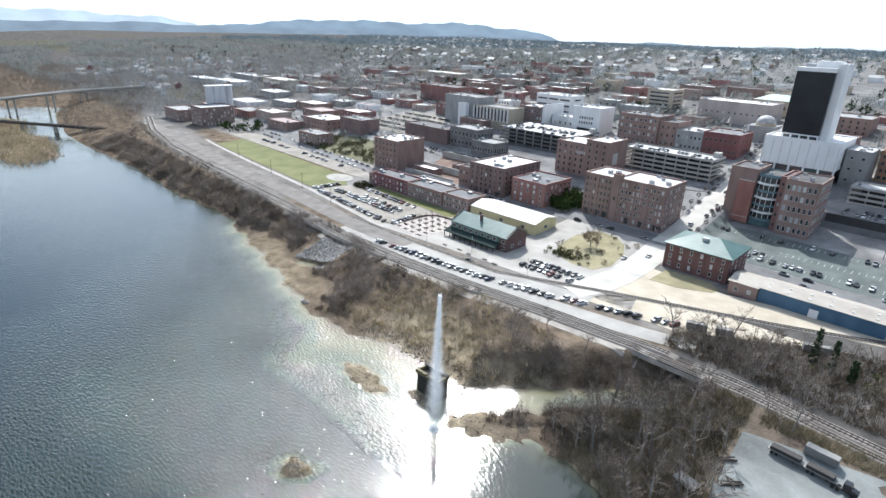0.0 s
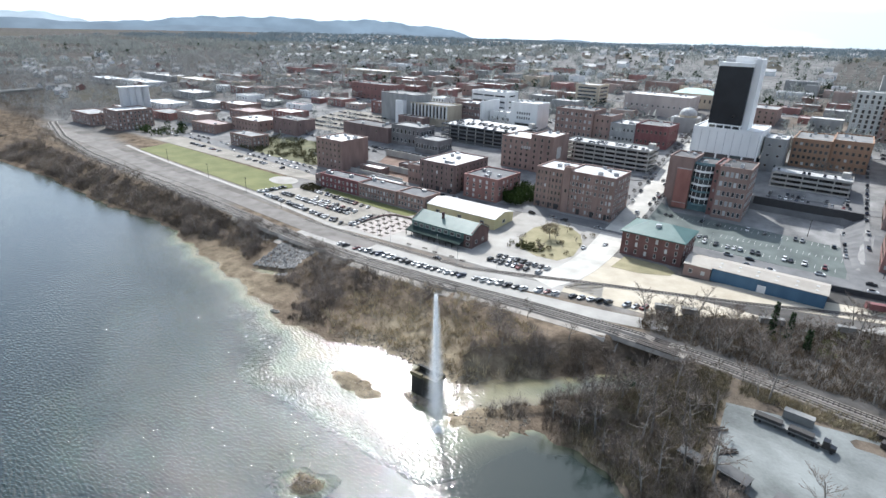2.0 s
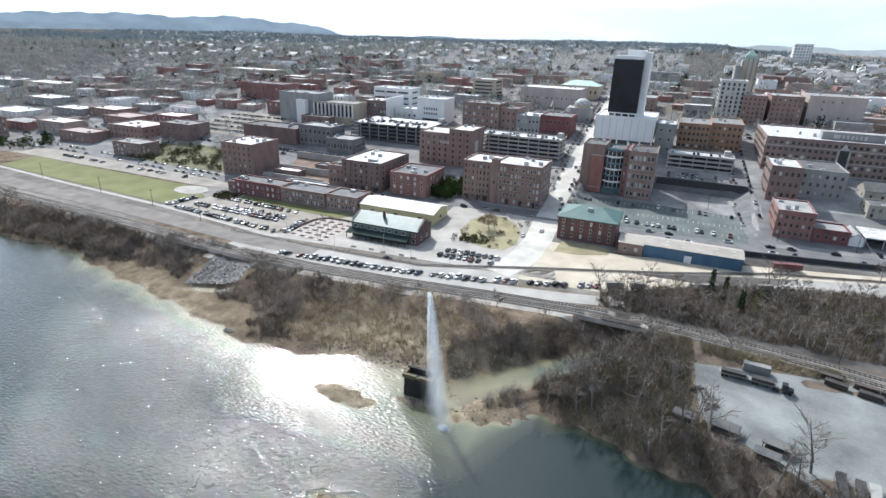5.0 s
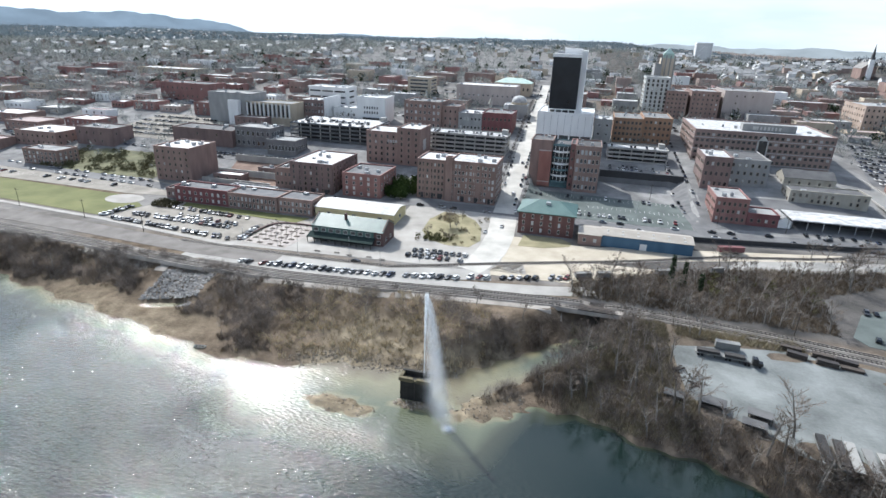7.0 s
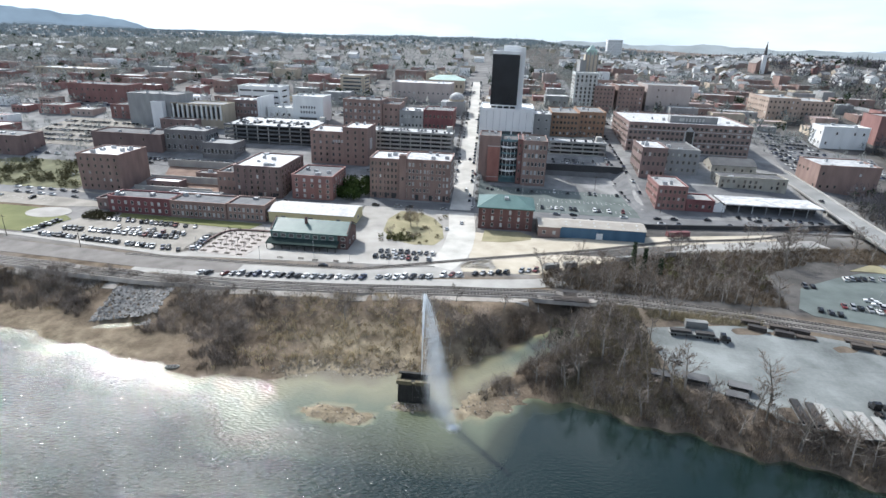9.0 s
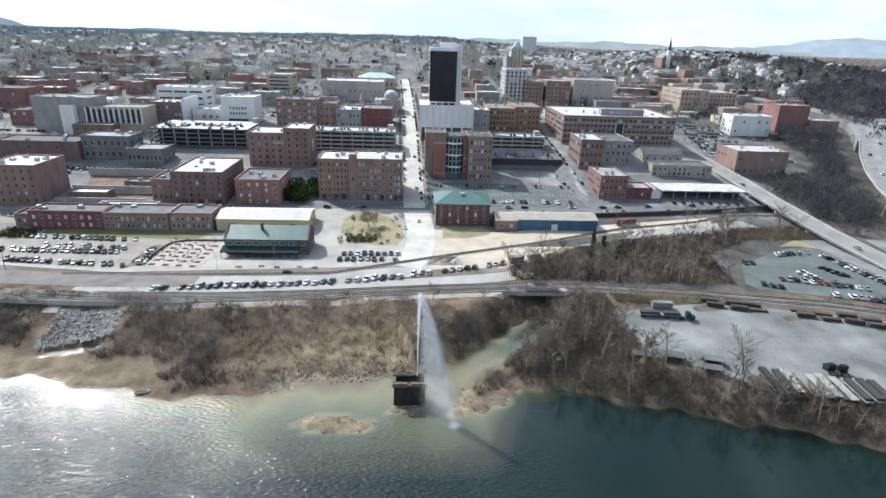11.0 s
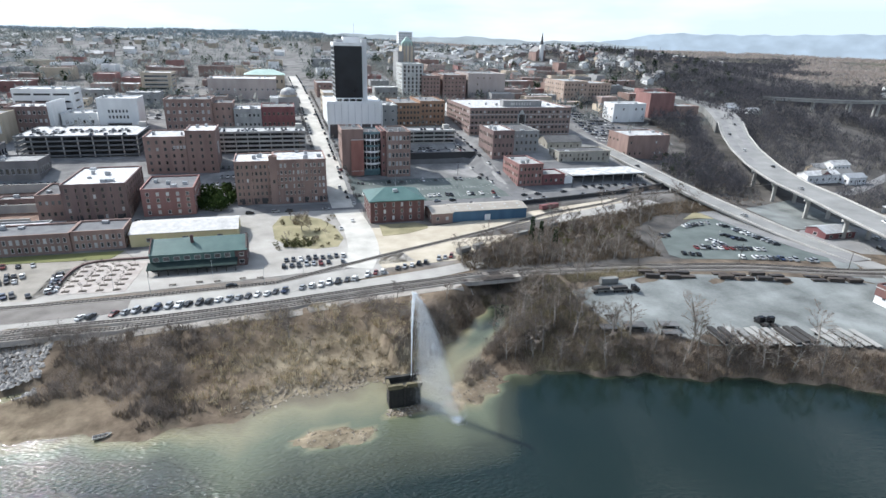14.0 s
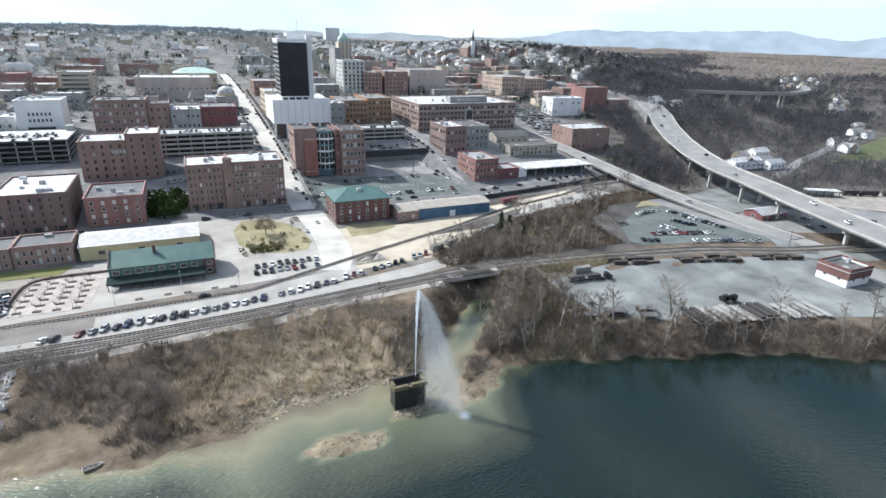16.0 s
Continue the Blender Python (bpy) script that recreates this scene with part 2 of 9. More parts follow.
STONE_DARK = mat("blackened_pier_stone", (0.014, 0.014, 0.013), (0.042, 0.039, 0.033), 2.5, 0.9, fine=0.5, bump=0.5, streak=0.25)
STONE_PALE = mat("pale_cap_stone", (0.075, 0.063, 0.036), (0.16, 0.135, 0.078), 2.0, 0.9, fine=0.4, bump=0.4)
GLASS_DARK = mat("dark_window_glass", (0.02, 0.024, 0.028), (0.05, 0.055, 0.06), 30, 0.12, fine=5, bump=0, per_object=0.6, spec=0.8)
GLASS_BLACK = mat("black_curtain_wall_glass", (0.006, 0.008, 0.012), (0.012, 0.015, 0.021), 9, 0.25, fine=2.0, bump=0, spec=0.35)
FRAME_WHITE = plain("white_window_frame", (0.46, 0.45, 0.43), 0.6)
FRAME_BROWN = plain("stone_window_frame", (0.24, 0.19, 0.15), 0.7)
ROOF_STREAKED = mat("streaked_pale_metal_roof", (0.34, 0.33, 0.315), (0.52, 0.51, 0.49), 2.5, 0.65, fine=0.5, bump=0.1)
METAL_GREY = mat("grey_sheet_metal", (0.32, 0.33, 0.34), (0.45, 0.46, 0.47), 2, 0.45, 0.3, 0.4, 0.05, per_object=0.2)
# Near-black for dark walls and doors, and for shade painted inside open bays.
DARK_VOID = plain("dark_shade_and_wall_grey", (0.05, 0.05, 0.052), 0.9)
PAINT_WHITE = plain("road_paint", (0.6, 0.6, 0.58), 0.8)

# ---- mesh helpers ----


class Mesh:
    """Collects boxes and faces into one mesh, with a material index for each face."""

    def __init__(self):
        self.v, self.f, self.m = [], [], []

    def add(self, verts, faces, k=0):
        o = len(self.v)
        self.v.extend(verts)
        self.f.extend([tuple(i + o for i in f) for f in faces])
        self.m.extend([k] * len(faces))
        return self

    def box(self, x0, x1, y0, y1, z0, z1, k=0):
        return self.add([(x0, y0, z0), (x1, y0, z0), (x1, y1, z0), (x0, y1, z0), (x0, y0, z1), (x1, y0, z1), (x1, y1, z1), (x0, y1, z1)],
                        [(3, 2, 1, 0), (4, 5, 6, 7), (0, 1, 5, 4), (1, 2, 6, 5), (2, 3, 7, 6), (3, 0, 4, 7)], k)

    def ring(self, x0, x1, y0, y1, z0, z1, t, k=0):
        """A closed wall of thickness t round a rectangle, open above and below."""
        def r(d, z):
            return [(x0 + d, y0 + d, z), (x1 - d, y0 + d, z), (x1 - d, y1 - d, z), (x0 + d, y1 - d, z)]
        f = [(a * 4 + i, a * 4 + (i + 1) % 4, b * 4 + (i + 1) % 4, b * 4 + i) for a, b in ((0, 1), (1, 2), (2, 3), (3, 0)) for i in range(4)]
        return self.add(r(0, z0) + r(0, z1) + r(t, z1) + r(t, z0), f, k)

    def shell(self, x0, x1, y0, y1, z0, z1, deck, t, k=0):
        """A solid block whose top is sunk to `deck` inside a parapet of thickness t."""
        def r(d, z):
            return [(x0 + d, y0 + d, z), (x1 - d, y0 + d, z), (x1 - d, y1 - d, z), (x0 + d, y1 - d, z)]
        f = [(a * 4 + i, a * 4 + (i + 1) % 4, a * 4 + 4 + (i + 1) % 4, a * 4 + 4 + i) for a in range(3) for i in range(4)]
        return self.add(r(0, z0) + r(0, z1) + r(t, z1) + r(t, deck), f + [(3, 2, 1, 0), (12, 13, 14, 15)], k)

    def gable(self, x0, x1, y0, y1, z0, z1, along="x", t=0.25, over=0.4, k=0):
        """A gable roof shell of two slabs."""
        if along == "x":
            x0, x1, ym = x0 - over, x1 + over, (y0 + y1) / 2
            s = (z1 - z0) / (ym - y0) * over
            pr = [(y0 - over, z0 - s), (ym, z1), (y1 + over, z0 - s)]
            q = [[(x, y, z + d) for y, z in pr for d in (0, t)] for x in (x0, x1)]
        else:
            y0, y1, xm = y0 - over, y1 + over, (x0 + x1) / 2
            s = (z1 - z0) / (xm - x0) * over
            pr = [(x0 - over, z0 - s), (xm, z1), (x1 + over, z0 - s)]
            q = [[(x, y, z + d) for x, z in pr for d in (0, t)] for y in (y0, y1)]
        return self.add(q[0] + q[1], [(0, 2, 8, 6), (2, 4, 10, 8), (1, 7, 9, 3), (3, 9, 11, 5), (0, 6, 7, 1), (4, 5, 11, 10), (0, 1, 3, 2), (2, 3, 5, 4), (6, 8, 9, 7), (8, 10, 11, 9)], k)

    def gable_ends(self, x0, x1, y0, y1, z0, z1, along="x", k=0):
        if along == "x":
            ym = (y0 + y1) / 2
            v = [(x, y, z) for x in (x0, x1) for y, z in ((y0, z0), (y1, z0), (ym, z1))]
        else:
            xm = (x0 + x1) / 2
            v = [(x, y, z) for y in (y0, y1) for x, z in ((x0, z0), (x1, z0), (xm, z1))]
        return self.add(v, [(0, 1, 2), (3, 5, 4), (0, 3, 4, 1), (1, 4, 5, 2), (0, 2, 5, 3)], k)

    def tube(self, pts, rads, sides=8, k=0, cap=True):
        o = len(self.v)
        for i, p in enumerate(pts):
            p = Vector(p)
            d = (Vector(pts[min(i + 1, len(pts) - 1)]) - Vector(pts[max(i - 1, 0)])).normalized()
            a = d.orthogonal().normalized()
            b = d.cross(a)
            for s in range(sides):
                w = 2 * math.pi * s / sides
                self.v.append(tuple(p + (a * math.cos(w) + b * math.sin(w)) * rads[i]))
        for i in range(len(pts) - 1):
            for s in range(sides):
                t = (s + 1) % sides
                self.f.append((o + i * sides + s, o + i * sides + t, o + (i + 1) * sides + t, o + (i + 1) * sides + s))
                self.m.append(k)
        if cap:
            self.f.append(tuple(o + s for s in reversed(range(sides))))
            self.f.append(tuple(o + (len(pts) - 1) * sides + s for s in range(sides)))
            self.m.extend([k, k])
        return self

    def data(self, name, *mats):
        d = bpy.data.meshes.new(name)
        d.from_pydata(self.v, [], self.f)
        for m in mats:
            d.materials.append(m)
        if len(mats) > 1:
            d.polygons.foreach_set("material_index", self.m)
        d.update()
        return d


def part(name, me, mats, parent=None, label="", at=None):
    """One mesh object under a thing or a part."""
    mats = mats if isinstance(mats, tuple) else (mats,)
    ob = new(name, me if isinstance(me, bpy.types.Mesh) else me.data(name, *mats))
    if parent:
        ob.parent = parent
    if at is not None:
        ob.matrix_basis = at
    if label:
        ob["label"] = label
    return ob


def base(name, x, y, z, label, category, group="", kind="", turn=0):
    e = new(name)
    e.matrix_basis = pose(x, y, z, 0, 0, turn)
    return tagged(e, label, category, group, kind)


# ---- the lie of the land ----
SHORE_X = [-1700, -1150, -1020, -930, -800, -658, -536, -409, -337, -279, -220, -188, -164, -146, -122, -100, -86, -72, -42, -11, 23, 62, 100, 200, 400, 900]
SHORE_Y = [-330, 0, 120, 185, 150, 136, 145, 141, 146, 134, 122, 114, 115, 122, 126, 121, 112, 121, 112, 102, 92, 71, 57, 25, -40, -120]
BANK_X = [-1400, -560, -400, -300, -270, -190, -120, -75, -50, -30, 60, 900]
BANK_W = [40, 30, 24, 24, 40, 48, 42, 44, 28, 14, 14, 16]
SOUTH_X = [-1700, -1150, -1020, -860, -700, -400, -100, 500]
SOUTH_Y = [-480, -140, 40, 62, 25, -60, -140, -220]
MID_Y = [0, 170, 230, 270, 300, 330, 360, 400, 450, 500, 560, 650, 800, 1000, 1400, 2000, 3000, 5000]
MID_Z = [9.6, 9.8, 10.4, 11.8, 14, 19, 25, 30, 36, 42, 48, 56, 64, 72, 84, 94, 102, 106]
EAST_Y = [0, 160, 250, 300, 370, 450, 520, 650, 900, 1400, 2200, 5000]
EAST_Z = [7.0, 7.2, 7.6, 10, 16, 27, 36, 47, 58, 68, 78, 88]
CREEK_A, CREEK_B = (-95, 122), (-54, 165)


def smooth(a, b, v):
    s = np.clip((v - a) / (b - a), 0, 1)
    return s * s * (3 - 2 * s)


def ripple(x, y, s, seed):
    """Smooth rolling relief from a few crossed waves."""
    r = np.zeros_like(x)
    rng = np.random.RandomState(seed)
    for _ in range(7):
        a, k, p = rng.uniform(0, 6.28), rng.uniform(0.6, 1.7) / s, rng.uniform(0, 6.28)
        r += np.sin((x * math.cos(a) + y * math.sin(a)) * k * 2 * math.pi + p)
    return r / 7


def land(x, y):
    """Height of the ground (arrays or numbers)."""
    x, y = np.asarray(x, float), np.asarray(y, float)
    e = smooth(70, 190, x)
    low = smooth(-60, -25, x)
    mid = np.interp(y, MID_Y, MID_Z) - 2.2 * low * (1 - smooth(-30, -10, y - np.interp(x, [-62, -30, 12, 66, 121, 250], [178.5, 178, 173, 163, 145, 118])))
    top = mid * (1 - e) + np.interp(y, EAST_Y, EAST_Z) * e
    top = top * (1 - 0.18 * smooth(400, 900, x)) * (1 - 0.14 * smooth(500, 1100, -x))
    pit = smooth(-99, -97, x) * (1 - smooth(2, 5, x)) * smooth(292, 300, y) * (1 - smooth(368.5, 370.5, y))
    top = top * (1 - pit) + np.minimum(top, 13.6 + (y - 296) * 0.055) * pit
    far = smooth(560, 1600, y) + smooth(260, 800, x) * smooth(150, 500, y) + smooth(600, 1100, -x) * smooth(250, 500, y)
    top = top + np.clip(far, 0, 1) * (7 * ripple(x, y, 420, 3) + 9 * ripple(x, y, 1500, 5))
    top = top + 34 * np.exp(-((x - 480 + (y - 950) * 0.35) / 260) ** 2 - ((y - 950) / 330) ** 2) - 16 * smooth(420, 640, x) * smooth(330, 420, y) * (1 - smooth(700, 1000, y))
    shore = np.interp(x, SHORE_X, SHORE_Y) + 1.6 * np.sin(x * 0.21) + 0.9 * np.sin(x * 0.53 + 1)
    wide = np.interp(x, BANK_X, BANK_W)
    ax, ay, bx, by = *CREEK_A, *CREEK_B
    s = np.clip(((x - ax) * (bx - ax) + (y - ay) * (by - ay)) / ((bx - ax) ** 2 + (by - ay) ** 2), 0, 1)
    creek = np.hypot(x - ax - s * (bx - ax), y - ay - s * (by - ay)) - (8.3 - 2.3 * s) - 0.8 * np.sin(x * 0.4 + y * 0.3)
    d = np.minimum(y - shore, creek * 1.0)
    bankw = np.where(creek < y - shore, np.minimum(wide, 11), wide)
    f = np.clip(d / bankw, 0, 1)
    beach = smooth(-310, -285, x) * (1 - smooth(-200, -180, x))
    rise = np.interp(f, [0, 0.06, 0.35, 0.8, 1], [0, 0.09, 0.34, 0.8, 1]) * (1 - beach) + np.interp(f, [0, 0.06, 0.45, 0.85, 1], [0, 0.06, 0.16, 0.8, 1]) * beach
    z = np.where(d > 0, top * rise, np.maximum(d * (1 + 5.0 * smooth(-85, -30, x)) * (0.16 - 0.115 * smooth(-190, -155, x) * (1 - smooth(-105, -45, x)) * smooth(58, 88, y)), -3.5))
    south = np.interp(x, SOUTH_X, SOUTH_Y) - y
    z = np.where(south > 0, np.minimum(south * 0.15, 14) + 0.3, z)

    def hump(cx, cy, rx, ry, h, turn=0.0):
        c, n = math.cos(turn), math.sin(turn)
        dx, dy = x - cx + 0.16 * rx * np.sin(y * 1.1 + x * 0.37), y - cy + 0.2 * ry * np.sin(x * 0.8 + 1.3) + 0.1 * ry * np.sin(x * 1.9)
        u, v = (dx * c + dy * n) / rx, (-dx * n + dy * c) / ry
        w = 1.25 - u * u - v * v
        return h * np.minimum(np.where(w < 0, w * 3, w), 1)
    for a in ((-640, 92, 75, 24, 2.2, -0.15), (-760, 80, 90, 35, 2.5, -0.2), (-131.5, 100.5, 11, 3.6, 0.9, -0.12), (-108.5, 107.5, 6.5, 2.2, 0.35, 0.1), (-109.5, 60, 4.5, 3.2, 0.8, 0.3),
              (-84, 113, 13, 5, 0.8, 0.55)):
        hp = hump(*a)
        z = np.where((z < 0.2) & (hp > z), hp, z)
    pu, pv = (x + 231) * 0.95 + (y - 141) * 0.31, (y - 141) * 0.95 - (x + 231) * 0.31
    pool = 1.0 - (pu / 11) ** 2 - (pv / 2.4) ** 2
    return np.where(pool > -0.8, np.minimum(z, -0.7 * pool), z)


def ground_z(x, y):
    return float(land(x, y))


def axis(fine0, fine1, step, lo, hi):
    a = list(np.arange(fine0, fine1 + 0.1, step))
    g, p = step, fine0
    while p > lo:
        g *= 1.22
        p -= g
        a.insert(0, max(p, lo))
    g, p = step, fine1
    while p < hi:
        g *= 1.22
        p += g
        a.append(min(p, hi))
    return np.array(a)


GX, GY = axis(-400, 180, 2.2, -5200, 5200), axis(50, 290, 1.8, -900, 5200)
XX, YY = np.meshgrid(GX, GY)
ZZ = land(XX, YY)
nx, ny = len(GX), len(GY)
gd = bpy.data.meshes.new("ground")
quads = [(j * nx + i, j * nx + i + 1, (j + 1) * nx + i + 1, (j + 1) * nx + i) for j in range(ny - 1) for i in range(nx - 1)]
gd.from_pydata(np.stack([XX.ravel(), YY.ravel(), ZZ.ravel()], 1).tolist(), [], quads)
gd.polygons.foreach_set("use_smooth", [True] * len(gd.polygons))
mask = gd.color_attributes.new("cover", "FLOAT_COLOR", "POINT")
paved = smooth(268, 290, YY) * (1 - smooth(480, 640, YY)) * smooth(-720, -600, XX) * (1 - smooth(110, 200, XX))
paved = np.maximum(paved, 0.75 * smooth(186, 200, YY) * np.maximum(smooth(-350, -325, XX), smooth(246, 256, YY) * smooth(-700, -560, XX)) * (1 - smooth(-72, -58, XX)))
line_y = np.interp(XX, [-1000, -711, -620, -529, -444, -311], [330, 226, 200, 184, 178, 171])
paved = np.maximum(paved, 0.62 * smooth(-9, -2, YY - line_y) * (1 - smooth(30, 44, YY - line_y)) * smooth(-860, -760, XX) * (1 - smooth(-330, -290, XX)))
sandy = np.clip(smooth(0.9, 0.2, ZZ) * 0.55 * smooth(-350, -310, XX) * smooth(-0.1, 0.35, ripple(XX, YY, 30, 41)) * (1 - 0.8 * smooth(-70, -55, XX)) + smooth(-165, -140, XX) * (1 - smooth(-92, -74, XX)) * np.maximum(smooth(1.2, 0.3, ZZ) * 0.8, smooth(8.5, 3.5, ZZ) * (0.55 + 0.4 * smooth(-0.2, 0.3, ripple(XX, YY, 13, 43)))) + 0.6 * smooth(-66, -56, XX) * (1 - smooth(-30, -16, XX)) * smooth(110, 118, YY) * (1 - smooth(158, 170, YY)) * smooth(-0.3, 0.3, ripple(XX, YY, 11, 47)) + smooth(-320, -270, XX) * (1 - smooth(-215, -180, XX)) * smooth(2.0, 1.0, ZZ) * 0.32, 0, 1)
greens = 0.55 * smooth(0.1, 0.7, ripple(XX, YY, 260, 9)) * np.maximum(smooth(600, 900, YY + np.abs(XX) * 0.2), smooth(540, 640, -XX) * smooth(225, 260, YY))
wooded = np.clip(smooth(560, 760, YY) + smooth(-66, -54, XX) * (1 - smooth(270, 290, YY)) * (0.25 + 0.75 * smooth(172, 182, YY)) + smooth(130, 150, XX) * smooth(190, 215, YY) + smooth(560, 660, -XX) * smooth(215, 235, YY), 0, 1)
mask.data.foreach_set("color", np.stack([paved.ravel(), sandy.ravel(), greens.ravel(), wooded.ravel()], 1).ravel().astype(np.float32))


def ground_material():
    m = bpy.data.materials.new("ground_cover")
    m.use_nodes = True
    n, l = m.node_tree.nodes, m.node_tree.links
    b = n["Principled BSDF"]
    b.inputs["Roughness"].default_value, b.inputs["Specular IOR Level"].default_value = 0.95, 0.0
    at, sp, g = n.new("ShaderNodeVertexColor"), n.new("ShaderNodeSeparateColor"), n.new("ShaderNodeNewGeometry")
    at.layer_name = "cover"
    l.new(at.outputs["Color"], sp.inputs["Color"])

    def noisy(scale, c1, c2, lo=0.35, hi=0.65):
        t, r = n.new("ShaderNodeTexNoise"), n.new("ShaderNodeValToRGB")
        t.inputs["Scale"].default_value, t.inputs["Detail"].default_value, t.inputs["Roughness"].default_value = scale, 8, 0.65
        r.color_ramp.elements[0].position, r.color_ramp.elements[1].position = lo, hi
        r.color_ramp.elements[0].color, r.color_ramp.elements[1].color = (*c1, 1), (*c2, 1)
        l.new(g.outputs["Position"], t.inputs["Vector"])
        l.new(t.outputs["Fac"], r.inputs["Fac"])
        return r.outputs["Color"], t

    def over(a, bb, fac):
        x = n.new("ShaderNodeMix")
        x.data_type = "RGBA"
        l.new(a, x.inputs["A"]), l.new(bb, x.inputs["B"]), l.new(fac, x.inputs["Factor"])
        return x.outputs["Result"]
    soil, t0 = noisy(0.12, (0.07, 0.055, 0.042), (0.2, 0.158, 0.118))
    pave, _ = noisy(0.05, (0.15, 0.149, 0.147), (0.30, 0.296, 0.288))
    sand, _ = noisy(0.16, (0.1, 0.082, 0.056), (0.35, 0.295, 0.21))
    grass, _ = noisy(0.02, (0.08, 0.085, 0.045), (0.15, 0.14, 0.075))
    leaf_floor, _ = noisy(0.05, (0.064, 0.062, 0.059), (0.142, 0.133, 0.125))
    c = over(soil, leaf_floor, at.outputs["Alpha"])
    c = over(c, grass, sp.outputs["Blue"])
    c = over(c, pave, sp.outputs["Red"])
    c = over(c, sand, sp.outputs["Green"])
    l.new(c, b.inputs["Base Color"])
    bp = n.new("ShaderNodeBump")
    bp.inputs["Strength"].default_value, bp.inputs["Distance"].default_value = 0.52, 0.6
    t1 = n.new("ShaderNodeTexNoise")
    t1.inputs["Scale"].default_value, t1.inputs["Detail"].default_value = 0.9, 6
    l.new(g.outputs["Position"], t1.inputs["Vector"])
    l.new(t1.outputs["Fac"], bp.inputs["Height"])
    l.new(bp.outputs["Normal"], b.inputs["Normal"])
    return m


gd.materials.append(ground_material())
ground = tagged(new("ground", gd), "brown winter ground rising from the river to wooded hills", "ground", kind="structure")

# river: one sheet, its depth kept on the mesh
WX, WY = axis(-330, 130, 4.0, -3000, 3000), axis(20, 180, 3.0, -2500, 340)
wx, wy = np.meshgrid(WX, WY)
wd = bpy.data.meshes.new("water")
wnx, wny = len(WX), len(WY)
wd.from_pydata(np.stack([wx.ravel(), wy.ravel(), np.zeros(wx.size)], 1).tolist(), [], [(j * wnx + i, j * wnx + i + 1, (j + 1) * wnx + i + 1, (j + 1) * wnx + i) for j in range(wny - 1) for i in range(wnx - 1)])
depth = wd.attributes.new("depth", "FLOAT", "POINT")
depth.data.foreach_set("value", np.clip(-land(wx, wy) + 1.8 * smooth(300, 350, -wx) + 1.7 * smooth(-92, -40, wx + 0.35 * (wy - 105)) * (1 - smooth(118, 126, wy)), 0, 6).ravel().astype(np.float32))


chop = wd.attributes.new("chop", "FLOAT", "POINT")
lee = 0.6 + 0.4 * smooth(5, 26, np.interp(wx, SHORE_X, SHORE_Y) - wy - 14 * smooth(-190, -150, wx))
chop.data.foreach_set("value", (lee * (0.64 + 0.42 * smooth(130, 190, -wx) - 0.85 * smooth(165, 330, -wx - 0.9 * (wy - 60)) - 0.55 * smooth(-112, -55, wx) + 0.25 * np.exp(-((wx + 150) / 40) ** 2 - ((wy - 60) / 26) ** 2))).ravel().astype(np.float32))


